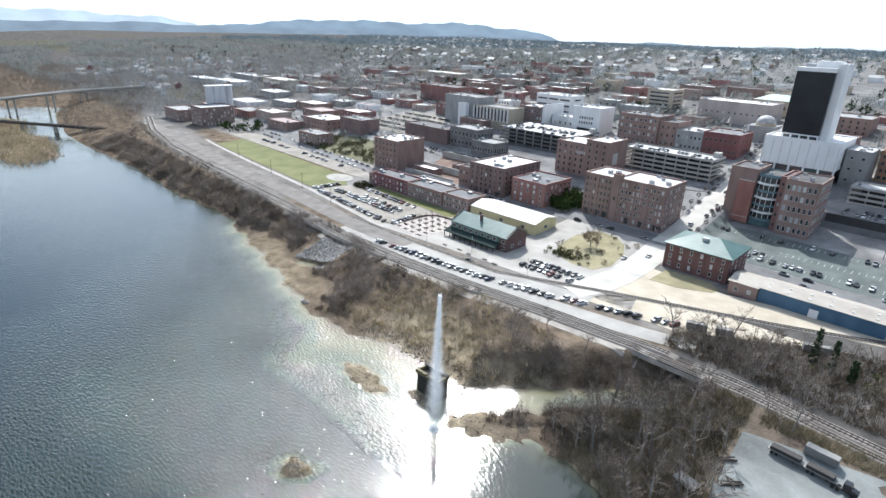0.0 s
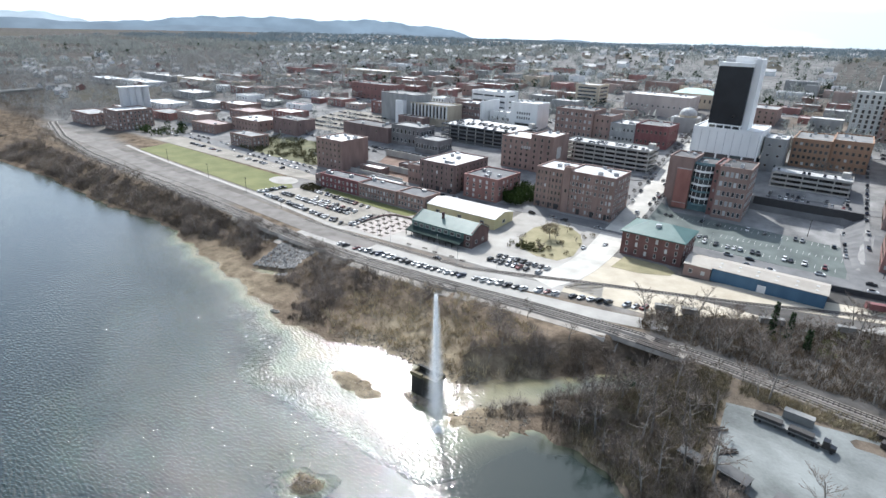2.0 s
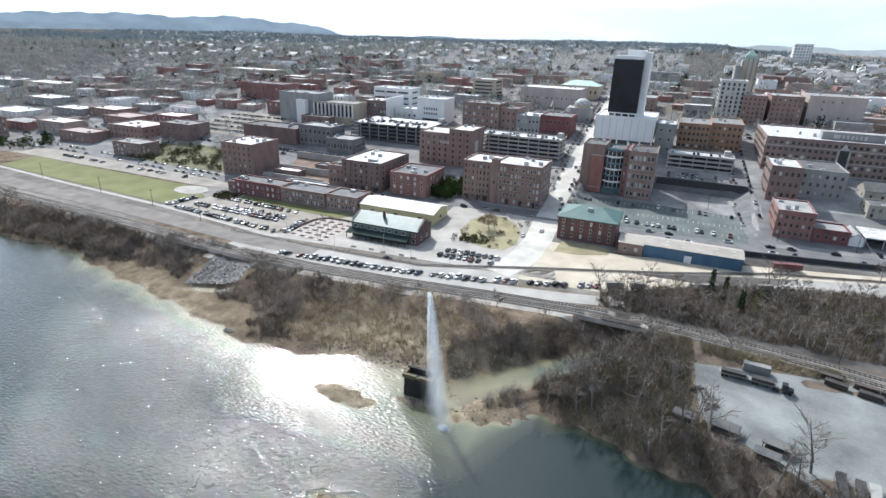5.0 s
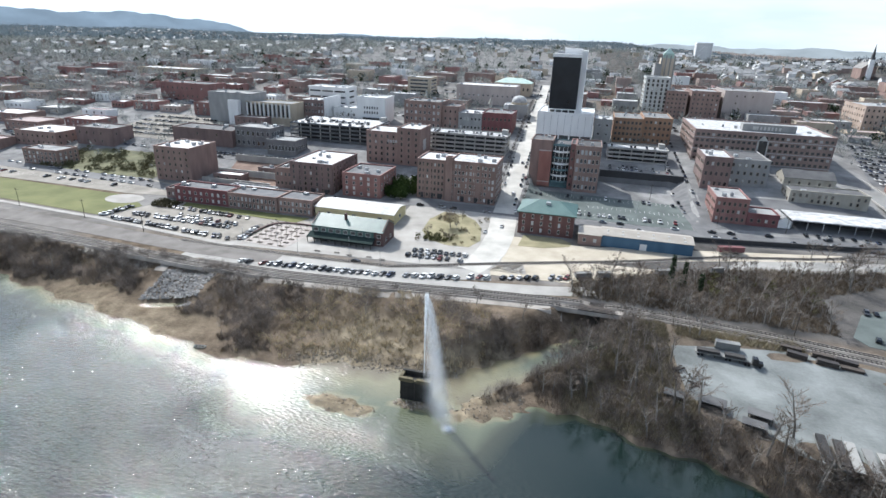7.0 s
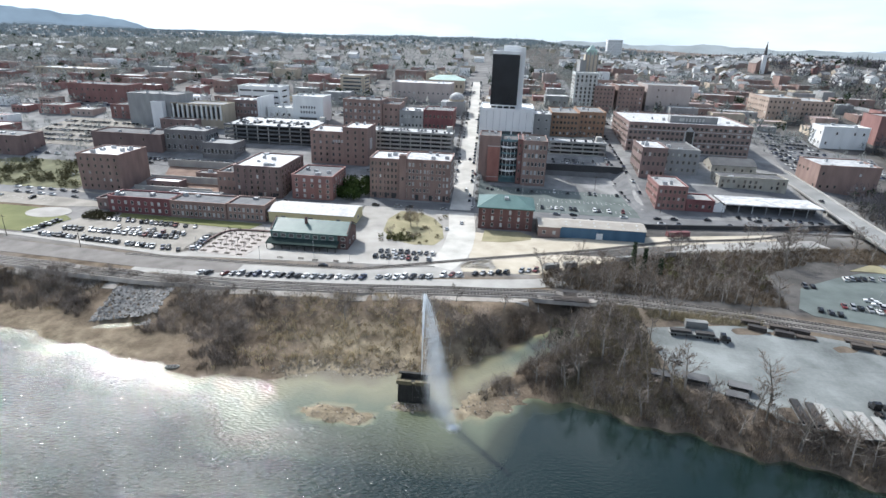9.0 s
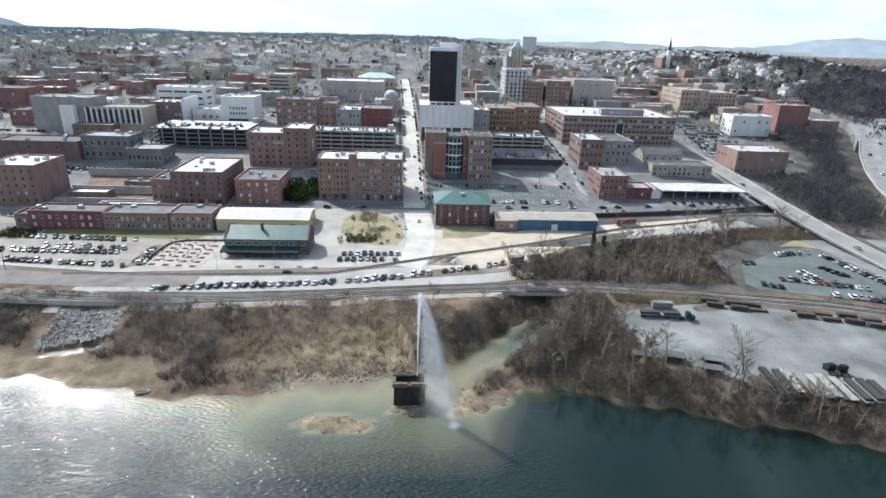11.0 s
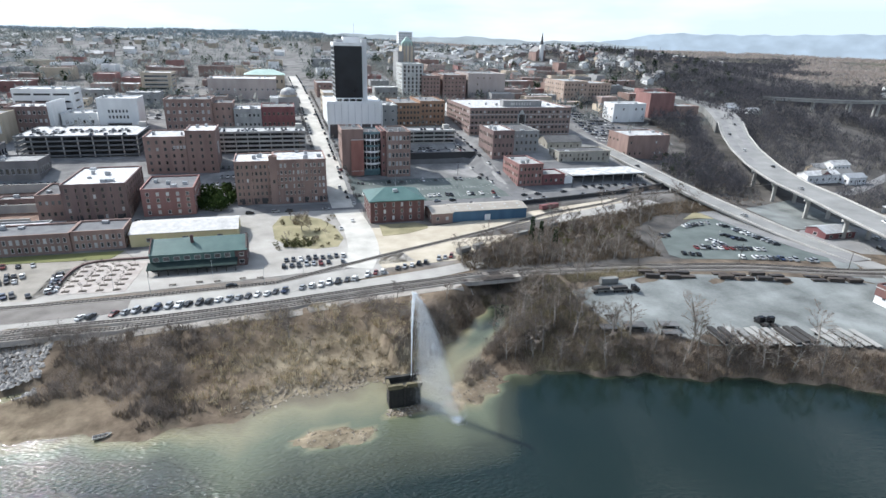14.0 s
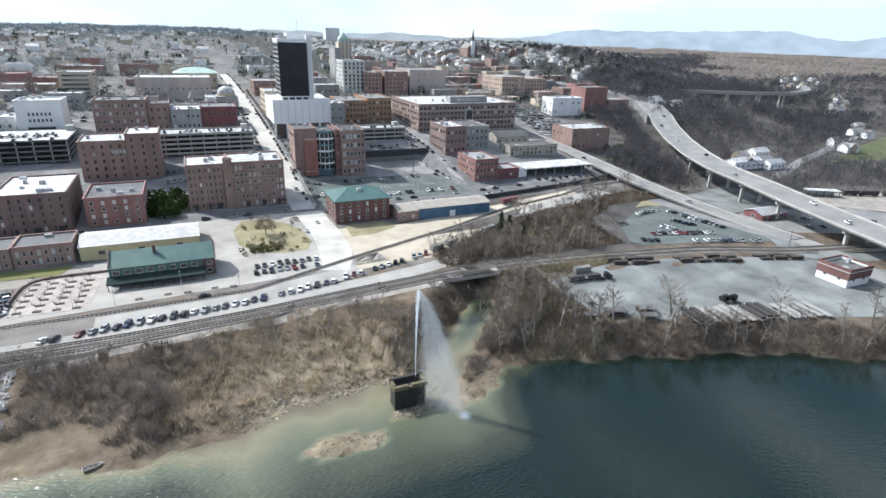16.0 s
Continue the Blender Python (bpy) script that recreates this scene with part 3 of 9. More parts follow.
def water_material():
    m = bpy.data.materials.new("river_water")
    m.use_nodes = True
    n, l = m.node_tree.nodes, m.node_tree.links
    b = n["Principled BSDF"]
    at, r, g = n.new("ShaderNodeAttribute"), n.new("ShaderNodeValToRGB"), n.new("ShaderNodeNewGeometry")
    at.attribute_name = "depth"
    nz, ad = n.new("ShaderNodeTexNoise"), n.new("ShaderNodeMath")
    nz.inputs["Scale"].default_value, nz.inputs["Detail"].default_value = 0.045, 5
    l.new(g.outputs["Position"], nz.inputs["Vector"])
    ad.operation = "MULTIPLY_ADD"
    ad.inputs[1].default_value = 0.32
    l.new(nz.outputs["Fac"], ad.inputs[0])
    mr = n.new("ShaderNodeMapRange")
    mr.inputs["From Max"].default_value, mr.inputs["To Min"].default_value, mr.inputs["To Max"].default_value = 3.5, -0.15, 0.85
    l.new(at.outputs["Fac"], mr.inputs["Value"])
    l.new(mr.outputs["Result"], ad.inputs[2])
    e = r.color_ramp.elements
    e[0].position, e[0].color = 0.0, (0.12, 0.10, 0.065, 1)
    e[1].position, e[1].color = 1.0, (0.0065, 0.015, 0.0125, 1)
    e.new(0.1).color = (0.185, 0.172, 0.106, 1)
    e.new(0.25).color = (0.104, 0.116, 0.076, 1)
    e.new(0.5).color = (0.04, 0.046, 0.031, 1)
    l.new(ad.outputs[0], r.inputs["Fac"])
    l.new(r.outputs["Color"], b.inputs["Base Color"])
    b.inputs["Roughness"].default_value, b.inputs["IOR"].default_value = 0.092, 1.45
    t1, t2, bp = n.new("ShaderNodeTexNoise"), n.new("ShaderNodeTexNoise"), n.new("ShaderNodeBump")
    mp = n.new("ShaderNodeMapping")
    mp.inputs["Scale"].default_value, mp.inputs["Rotation"].default_value = (1.0, 2.2, 1.0), (0, 0, 0.6)
    l.new(g.outputs["Position"], mp.inputs["Vector"])
    t1.inputs["Scale"].default_value, t1.inputs["Detail"].default_value, t1.inputs["Roughness"].default_value = 0.62, 2, 0.45
    t2.inputs["Scale"].default_value, t2.inputs["Detail"].default_value = 0.025, 3
    l.new(mp.outputs["Vector"], t1.inputs["Vector"])
    l.new(g.outputs["Position"], t2.inputs["Vector"])
    m2 = n.new("ShaderNodeMapRange")
    m2.inputs["From Min"].default_value, m2.inputs["From Max"].default_value = 0.35, 0.65
    m2.inputs["To Min"].default_value, m2.inputs["To Max"].default_value = 0.7, 1.0
    l.new(t2.outputs["Fac"], m2.inputs["Value"])
    ch, mu = n.new("ShaderNodeAttribute"), n.new("ShaderNodeMath")
    ch.attribute_name = "chop"
    mu.operation = "MULTIPLY"
    l.new(m2.outputs["Result"], mu.inputs[0])
    l.new(ch.outputs["Fac"], mu.inputs[1])
    l.new(mu.outputs[0], bp.inputs["Strength"])
    bp.inputs["Distance"].default_value = 0.78
    l.new(t1.outputs["Fac"], bp.inputs["Height"])
    l.new(bp.outputs["Normal"], b.inputs["Normal"])
    return m


wd.materials.append(water_material())
water = tagged(new("water", wd), "wide green river with wind ripples and shallows", "river", kind="structure")

# ---- draped sheets and roads ----


def sheet(name, corners, lift, material, label, category="pavement", step=8.0, kind="structure"):
    """A flat-laid area that follows the ground, with a lip of its own."""
    bm = bmesh.new()
    bm.faces.new([bm.verts.new((x, y, 0)) for x, y in corners])
    xs, ys = [c[0] for c in corners], [c[1] for c in corners]
    for a, lo, hi, nrm in ((0, min(xs), max(xs), (1, 0, 0)), (1, min(ys), max(ys), (0, 1, 0))):
        p = lo + step
        while p < hi:
            co = (p, 0, 0) if a == 0 else (0, p, 0)
            bmesh.ops.bisect_plane(bm, geom=bm.verts[:] + bm.edges[:] + bm.faces[:], plane_co=co, plane_no=nrm)
            p += step
    zs = land([v.co.x for v in bm.verts], [v.co.y for v in bm.verts])
    for v, z in zip(bm.verts, zs):
        v.co.z = z + lift
    bmesh.ops.recalc_face_normals(bm, faces=bm.faces)
    rim = [e for e in bm.edges if len(e.link_faces) == 1]
    ex = bmesh.ops.extrude_edge_only(bm, edges=rim)
    for v in ex["geom"]:
        if isinstance(v, bmesh.types.BMVert):
            v.co.z -= lift + 0.3
    d = bpy.data.meshes.new(name)
    bm.to_mesh(d)
    bm.free()
    d.materials.append(material)
    return tagged(new(name, d), label, category, kind=kind)


def resample(pts, step):
    out = []
    for (a, b) in zip(pts[:-1], pts[1:]):
        a, b = np.array(a, float), np.array(b, float)
        k = max(1, int(np.linalg.norm((b - a)[:2]) / step))
        out += [a + (b - a) * i / k for i in range(k)]
    out.append(np.array(pts[-1], float))
    p = np.array(out)
    for _ in range(4):
        p[1:-1] = 0.25 * p[:-2] + 0.5 * p[1:-1] + 0.25 * p[2:]
    return p


def normals2(p):
    t = np.gradient(p[:, :2], axis=0)
    t /= np.linalg.norm(t, axis=1)[:, None]
    return np.stack([-t[:, 1], t[:, 0]], 1)


def ribbon(name, pts, width, lift, material, label="", category="road", kind="structure", thick=0.0, parent=None, offset=0.0, step=5.0, across=4):
    """A road, track bed or deck along a line; points with a height of their own hang free, others follow the ground."""
    p = resample(pts, step)
    n2 = normals2(p)
    me, m = Mesh(), across
    us = np.linspace(-width / 2, width / 2, m + 1) + offset
    rows = []
    for i in range(len(p)):
        x, y = p[i, 0] + n2[i, 0] * us, p[i, 1] + n2[i, 1] * us
        z = land(x, y) + lift if p.shape[1] == 2 else np.full(m + 1, p[i, 2] + lift)
        top = list(zip(x, y, z))
        t = thick if thick else lift + 0.4
        rows.append(top + [(x[-1], y[-1], z[-1] - t), (x[0], y[0], z[0] - t)])
    w = m + 3
    for r in rows:
        me.v.extend([tuple(map(float, q)) for q in r])
    for i in range(len(p) - 1):
        for j in range(w):
            a, b = i * w + j, i * w + (j + 1) % w
            me.f.append((a, a + w, b + w, b))
            me.m.append(0)
    me.f += [tuple(range(w)), tuple(reversed(range((len(p) - 1) * w, len(p) * w)))]
    me.m += [0, 0]
    ob = part(name, me, material, parent)
    return tagged(ob, label, category, kind=kind) if label else ob


sheet("pavement_plaza", [(-237, 190), (-84, 202), (-99, 252), (-97, 284), (-166, 290), (-166, 240), (-214, 240), (-206, 228), (-236, 226)], 0.10, PAVE_PALE, "pale concrete plaza and lots round the old depot")
sheet("parking_lot_riverfront", [(-322, 205), (-238, 191), (-206, 226), (-214, 240), (-312, 243)], 0.10, LOT_TAN, "pale worn parking lot beside the lawn", "parking lot")
sheet("lawn_strip", [(-296, 236), (-256, 233), (-218, 231), (-214, 240), (-262, 241), (-298, 242)], 0.24, GRASS, "narrow green lawn in front of the brick row", "lawn")
sheet("pavement_pavers", [(-229, 196.5), (-204, 194.5), (-201, 226), (-227, 227.5)], 0.17, PAVERS, "reddish paved square with planting beds")
sheet("gravel_lot", [(146, 208), (192, 206), (206, 250), (200, 262), (152, 250)], 0.14, GRAVEL, "pale gravel lot beside the ramp", "parking lot")
# This sheet darkens the paving to paint cloud shade round the shops.
sheet("cloud_shade_apron", [(1, 296), (48, 300), (114, 304), (114, 343), (60, 346), (1, 346)], 0.09, ASPHALT, "asphalt round the brick shops, darkened as cloud shade", "pavement")
sheet("grass_slope", [(-462, 280), (-440, 276), (-354, 278), (-352, 312), (-395, 326), (-438, 326), (-470, 306)], 0.1, mat("olive_slope_grass", (0.085, 0.088, 0.045), (0.17, 0.165, 0.088), 8, 0.95, fine=0.7, bump=0.3), "olive grass slope behind the upper lot", "lawn")
sheet("lawn", [(-516, 221), (-325, 206), (-318, 228), (-338, 242), (-520, 250)], 0.12, GRASS, "long mown lawn beside the rail line", "lawn")
sheet("parking_lot_upper", [(-560, 252), (-345, 246), (-318, 250), (-318, 272), (-352, 276), (-540, 276)], 0.10, LOT_TAN, "pale parking lot behind the lawn", "parking lot")
sheet("garden_lawn", [(-93, 237), (-80, 238), (-67, 244), (-66, 249), (-72, 254), (-92, 254)], 0.22, DRY_GRASS, "small tan-green lawn beside the brick hall", "lawn")
sheet("garden", [(-147, 243), (-140, 231), (-128, 226), (-117, 227), (-113, 238), (-116, 256), (-122, 268), (-131, 275), (-143, 276), (-148, 262)], 0.16, DRY_GRASS, "sunken garden of dry grass and shrubs", "garden")
sheet("parking_lot_street", [(-99, 289), (0, 289), (0, 332), (-52, 336), (-99, 337)], 0.10, ASPHALT_GREEN, "dark greenish asphalt parking lot with rows of cars", "parking lot")
sheet("dirt_yard", [(-98, 213), (-45, 232), (10, 250), (70, 268), (70, 276), (-62, 247), (-100, 250)], 0.12, DIRT, "bare tan dirt along the spur track", "ground")
sheet("gravel_spur_side", [(5, 238), (60, 250), (95, 262), (90, 272), (20, 255)], 0.10, ROAD_DUSTY, "pale gravel strip beside the spur", "ground")
sheet("storage_yard", [(-26, 158), (18, 165), (70, 152), (112, 136), (150, 108), (170, 78), (110, 76), (62, 92), (4, 110), (-24, 128)], 0.12, GRAVEL, "pale gravel storage yard by the river", "yard")
sheet("parking_lot_east", [(42, 184), (53, 206), (76, 221), (92, 230), (116, 234), (120, 190), (124, 160), (95, 166), (45, 178)], 0.12, ASPHALT_GREEN, "green-grey parking lot beside the ramp", "parking lot")
sheet("parking_lot_highway", [(160, 165), (200, 150), (260, 160), (240, 190), (175, 205)], 0.12, ASPHALT_PALE, "grey lot under the highway", "parking lot")
sheet("parking_lot_hill", [(130, 402), (212, 405), (222, 455), (190, 470), (188, 512), (150, 516)], 0.12, ASPHALT, "full parking lot behind the office building", "parking lot")
sheet("parking_lot_terrace", [(-470, 356), (-398, 352), (-380, 395), (-395, 425), (-465, 425)], 0.12, LOT_TAN, "sloping downtown parking lot full of cars", "parking lot")
sheet("excavation", [(-300, 268), (-264, 268), (-264, 326), (-320, 330)], 0.12, RED_EARTH, "bare red-brown earth lot between buildings", "ground")
circle = [(-338 + 12.5 * math.cos(a * math.pi / 16), 236 + 8.5 * math.sin(a * math.pi / 16)) for a in range(32)]
sheet("pavement_circle", circle, 0.22, PAVE_PALE, "round pale stone terrace at the end of the lawn")

ribbon("road_riverfront", [(-700, 215), (-560, 205), (-440, 193), (-330, 188), (-240, 181), (-200, 182)], 13, 0.14, mat("brown_gravel_road", (0.115, 0.104, 0.094), (0.2, 0.184, 0.168), 9, 0.95, fine=0.7, bump=0.2), "dull brown gravel road beside the tracks")
ribbon("shoulder", [(-246, 172), (-188, 171.5), (-150, 175), (-106, 182), (-66, 189), (-54, 194)], 9, 0.09, ROAD_DUSTY, "pale dirt shoulder beside the tracks", "ground")
ribbon("shoulder", [(-300, 165), (-240, 160.5), (-188, 160.5), (-150, 163), (-106, 168.5), (-66, 172.5)], 5, 0.09, BALLAST, "gravel shoulder above the bank", "ground")
sheet("dirt_spur_side", [(-104, 196), (-64, 199), (-44, 212), (-20, 228), (-60, 226), (-98, 211)], 0.10, DIRT, "bare pale dirt between the tracks", "ground")
sheet("lot_verge", [(88, 232), (104, 243), (118, 240), (121, 206), (116, 206), (113, 230), (100, 233)], 0.2, DRY_GRASS, "olive grass verge beside the lot", "lawn")
sheet("gravel_yard_ramp", [(140, 200), (150, 168), (178, 160), (196, 200), (190, 208), (150, 206)], 0.09, ASPHALT_PALE, "worn pale yard between ramp and highway", "ground")
ribbon("road_depot", [(-200, 182), (-150, 184), (-100, 196)], 12, 0.14, ROAD_DUSTY, "dusty pale road beside the tracks")
ribbon("road_foot", [(-112, 199), (-105, 216), (-104, 250), (-107, 279)], 15, 0.2, ROAD_SUN_PAINTED, "concrete street end beside the garden, painted sun-bright")
ribbon("pavement_path", [(-540, 222), (-514, 218), (-420, 209), (-325, 202), (-230, 190)], 3.2, 0.17, PAVE_PALE, "pale walking path along the lawn", "pavement")
ribbon("road_ninth", [(-108, 284), (-108.5, 300), (-109, 350), (-112, 440), (-116, 560), (-122, 700)], 13, 0.16, ROAD_SUN_PAINTED, "street climbing straight into town, painted sun-bright")
ribbon("road_jefferson", [(-640, 262), (-540, 280), (-350, 268), (-310, 262), (-215, 274), (-166, 287), (-108, 287), (-60, 282), (0, 284), (80, 292), (140, 300)], 11, 0.15, ASPHALT, "asphalt street in front of the warehouses")
ribbon("road_tenth", [(8, 286), (3, 320), (-1, 372), (-3, 440), (-6, 560), (-12, 760)], 12, 0.16, ASPHALT, "narrow asphalt street up the hill")
ribbon("road_commerce", [(-560, 338), (-420, 340), (-310, 331), (-230, 336), (-109, 372), (0, 372), (60, 392), (112, 396)], 9, 0.15, ASPHALT, "asphalt cross street")
ribbon("road_main", [(-700, 470), (-300, 476), (0, 494), (150, 500)], 12, 0.15, ASPHALT_PALE, "asphalt main street")
ribbon("road_church", [(-700, 600), (-300, 605), (150, 620)], 11, 0.15, ASPHALT, "asphalt cross street on the hill")
ribbon("road_yard", [(128, 162), (112, 140), (150, 128), (220, 120), (400, 100)], 11, 0.16, GRAVEL, "pale gravel access road")
sheet("meadow", [(368, 289), (462, 324), (537, 346), (600, 372), (640, 372), (560, 316), (455, 285)], 0.14, mat("dull_meadow_grass", (0.06, 0.072, 0.03), (0.1, 0.108, 0.046), 14, 0.95, fine=0.7, bump=0.3), "green winter meadow beside the valley road", "meadow")
ribbon("road_valley", [(238, 268), (266, 268), (300, 282), (350, 303), (438, 332), (593, 388), (670, 412)], 8, 0.18, ASPHALT_PALE, "pale valley road climbing past a meadow")
sheet("rail_yard", [(222, 216), (236, 224), (262, 222), (330, 202), (430, 168), (420, 146), (262, 172), (236, 190)], 0.12, BALLAST, "pale gravel rail yard beyond the highway", "ground")

# ---- rail lines ----
MAIN_LINE = [(-1000, 330), (-711, 226), (-620, 200), (-529, 184), (-444, 178), (-311, 171), (-235, 166), (-188, 166), (-150, 169), (-106, 174.5), (-62, 178.5), (-30, 178), (12, 173), (66, 163), (121, 145), (250, 118), (600, 60)]
SPUR = [(-260, 188), (-200, 188), (-146, 190.5), (-95, 212), (-33, 236), (7, 254), (59, 268), (84, 279), (160, 292), (230, 300)]


def track(line, offset, lift, label, x0=-720, x1=330):
    p = resample(line, 1.4)
    n2 = normals2(p)
    keep = (p[:, 0] > x0) & (p[:, 0] < x1)
    p, n2 = p[keep], n2[keep]
    c = p[:, :2] + n2 * offset
    z = np.maximum(land(c[:, 0], c[:, 1]), 9.2 if lift > 0.5 else -9) + lift
    root = base("railway_track", float(c[0, 0]), float(c[0, 1]), float(z[0]), label, "railway track", "rail tracks", "structure")
    o = np.array([c[0, 0], c[0, 1], z[0]])
    for side in (-0.7175, 0.7175):
        me = Mesh()
        q = np.column_stack([c + n2 * side, z + 0.32]) - o
        for i in range(len(q)):
            for dx, dz in ((-0.18, -0.14), (-0.18, 0), (0.18, 0), (0.18, -0.14)):
                me.v.append((q[i, 0] + n2[i, 0] * dx, q[i, 1] + n2[i, 1] * dx, q[i, 2] + dz))
        me.f = [(i * 4 + j, i * 4 + (j + 1) % 4, i * 4 + 4 + (j + 1) % 4, i * 4 + 4 + j) for i in range(len(q) - 1) for j in range(4)]
        me.m = [0] * len(me.f)
        part("rail", me, STEEL, root)
    me = Mesh()
    for i in range(0, len(c)):
        a, n = c[i] - o[:2], n2[i]
        t = np.array([n[1], -n[0]])
        zz = z[i] - o[2]
        v = [tuple(a + n * u * 1.25 + t * w * 0.19) for u, w in ((-1, -1), (1, -1), (1, 1), (-1, 1))]
        me.add([(x, y, zz) for x, y in v] + [(x, y, zz + 0.18) for x, y in v], [(4, 5, 6, 7), (0, 1, 5, 4), (1, 2, 6, 5), (2, 3, 7, 6), (3, 0, 4, 7)])
    tagged(part("ties", me, TIE_GREY, root), kind="stuff")
    me = Mesh()
    us = (-2.9, -1.7, 1.7, 2.9)
    for i in range(0, len(c), 3):
        for u, dz in zip(us, (-1.4, 0.06, 0.06, -1.4)):
            q = c[i] + n2[i] * u - o[:2]
            me.v.append((q[0], q[1], z[i] - o[2] + dz))
    k = len(me.v) // 4
    me.f = [(i * 4 + j, i * 4 + 4 + j, i * 4 + 5 + j, i * 4 + 1 + j) for i in range(k - 1) for j in range(3)]
    me.m = [0] * len(me.f)
    part("ballast_bed", me, BALLAST, root)
    return root


track(MAIN_LINE, -2.3, 0.55, "main line track of steel rails on ties and ballast")
track(MAIN_LINE, 2.3, 0.55, "second main line track beside the first")
track(SPUR, 0.0, 0.2, "single spur track curving through the dirt", -260, 225)

# ---- buildings ----
WINDOWS = {}


def window_mesh(w, h, kind, pale=False):
    key = (round(w, 1), round(h, 1), kind, pale)
    if key not in WINDOWS:
        me, t = Mesh(), 0.16

        def r(d, e, y):
            return [(-w / 2 - d, y, -h / 2 - e), (w / 2 + d, y, -h / 2 - e), (w / 2 + d, y, h / 2 + d), (-w / 2 - d, y, h / 2 + d)]
        v = r(t, t * 1.8, 0.1) + r(t, t * 1.8, -0.12) + r(0, 0, -0.12) + r(0, 0, -0.03)
        me.add(v, [(a * 4 + i, a * 4 + (i + 1) % 4, a * 4 + 4 + (i + 1) % 4, a * 4 + 4 + i) for a in range(3) for i in range(4)])
        me.f.append((12, 13, 14, 15))
        me.m.append(1)
        WINDOWS[key] = me.data("window", FRAME_WHITE if kind == "white" else FRAME_BROWN if kind == "stone" else METAL_GREY, GLASS_PALE if pale else GLASS_DARK)
    return WINDOWS[key]


FOOT = []
LOTS = [(-470, -380, 350, 427), (128, 190, 400, 518), (-472, -350, 276, 332), (-545, -318, 246, 278)]


def facade(root, cx, cy, a, b, at, z0, z1, rows, cols, side, w=1.15, h=1.9, kind="stone", skip=0.0, rng=random):
    """Rows of windows on one side of a block, each a part of its own."""
    if rows < 1 or cols < 1:
        return
    me, sky_pane = window_mesh(w, h, kind), window_mesh(w, h, kind, True)
    for r in range(rows):
        for c in range(cols):
            if skip and rng.random() < skip:
                continue
            u = a + (b - a) * (c + 0.5) / cols
            z = z0 + (z1 - z0) * (r + 0.5) / rows
            m = pose(u - cx, at - cy, z, 0, 0, 0) if side == "front" else pose(at - cx, u - cy, z, 0, 0, 90 if side == "east" else -90)
            part("window", sky_pane if rng.random() < (0.32 if kind == "white" else 0.1) else me, (), root, at=m)


def block(name, label, x0, x1, y0, y1, zt, wall=BRICK_BROWN, roof=ROOF_GREY, rows=4, cols=6, east=None, west=None, w=1.15, h=1.9, kind="stone", parapet=0.8, units=2, category="building", ground=None, cornice=True, group="", skip=0.0):
    """A flat-roofed building: walls with a parapet, roof deck, rooftop plant and windows."""
    cx, cy = (x0 + x1) / 2, y0
    zf = ground_z(cx, y0) if ground is None else ground
    zb = min(zf, ground_z(x0, y0), ground_z(x1, y0)) - 1.0
    root = base(name, cx, cy, zb, label, category, group)
    FOOT.append((x0, x1, y0, y1))
    H, W, D = zt - zb, (x1 - x0) / 2, y1 - y0
    part("wall", Mesh().shell(-W, W, 0, D, 0, H, H - parapet, 0.45), wall, root)
    if cornice:
        part("cornice", Mesh().ring(-W - 0.22, W + 0.22, -0.22, D + 0.22, H - 0.35, H + 0.12, 0.72), wall, root)
    part("roof", Mesh().box(-W + 0.45, W - 0.45, 0.45, D - 0.45, H - parapet, H - parapet + 0.12), roof, root)
    rng = random.Random(int(abs(x0 * 7 + y0 * 13)))
    for _ in range(units):
        sx, sy, sz = rng.uniform(1.2, 3.2), rng.uniform(1.2, 3.0), rng.uniform(0.9, 2.2)
        ux, uy = rng.uniform(-W + 2.5, W - 2.5) if W > 3 else 0, rng.uniform(2.5, max(2.6, D - 2.5))
        zz = H - parapet + 0.12
        part("roof_unit", Mesh().shell(ux - sx / 2, ux + sx / 2, uy - sy / 2, uy + sy / 2, zz, zz + sz, zz + sz - 0.15, 0.2), METAL_GREY, root)
    z0, z1 = zf - zb + 0.6, H - parapet - 0.5
    pitch = (z1 - z0) / max(rows, 1)
    hh = min(h, pitch * 0.62)
    facade(root, cx, cy, x0 + 0.6, x1 - 0.6, y0, z0, z1, rows, cols, "front", w, hh, kind, skip, rng)
    ec = east if east is not None else max(1, int(D / max(1.0, (x1 - x0) / max(cols, 1))))
    wc = west if west is not None else ec
    if x1 < -8:
        facade(root, cx, cy, y0 + 0.6, y1 - 0.6, x1, z0, z1, rows, ec, "east", w, hh, kind, skip, rng)
    if x0 > -155:
        facade(root, cx, cy, y0 + 0.6, y1 - 0.6, x0, z0, z1, rows, wc, "west", w, hh, kind, skip, rng)
    return root

# warehouses on the riverfront street
block("warehouse", "large six-storey brown brick warehouse with rows of arched windows", -167, -146, 297, 322, 39.2, BRICK_BROWN, ROOF_WHITE, 6, 8, 6, 7, 1.0, 1.9, units=3)
block("warehouse", "six-storey brown brick warehouse wing with pale window trim", -145.6, -116, 296, 322, 39.8, BRICK_BROWN, ROOF_WHITE, 6, 12, 7, 6, 1.0, 1.9, "white", units=4, skip=0.12)
block("stair_tower", "narrow brick stair tower between warehouse wings", -148, -143.5, 295.4, 300, 41.8, BRICK_BROWN, ROOF_DARK, 1, 1, 0, 0, units=0)
block("red_warehouse", "four-storey bright red brick building", -214, -188, 286, 316, 28.2, BRICK_RED, ROOF_SLATE, 4, 5, 6, 6, 1.3, 1.7, "white", units=4, skip=0.15)
block("warehouse", "dark brown brick block with a white membrane roof", -250, -220, 284, 325, 32.6, BRICK_DARK, ROOF_WHITE, 5, 7, 8, 8, 1.2, 2.1, units=7)
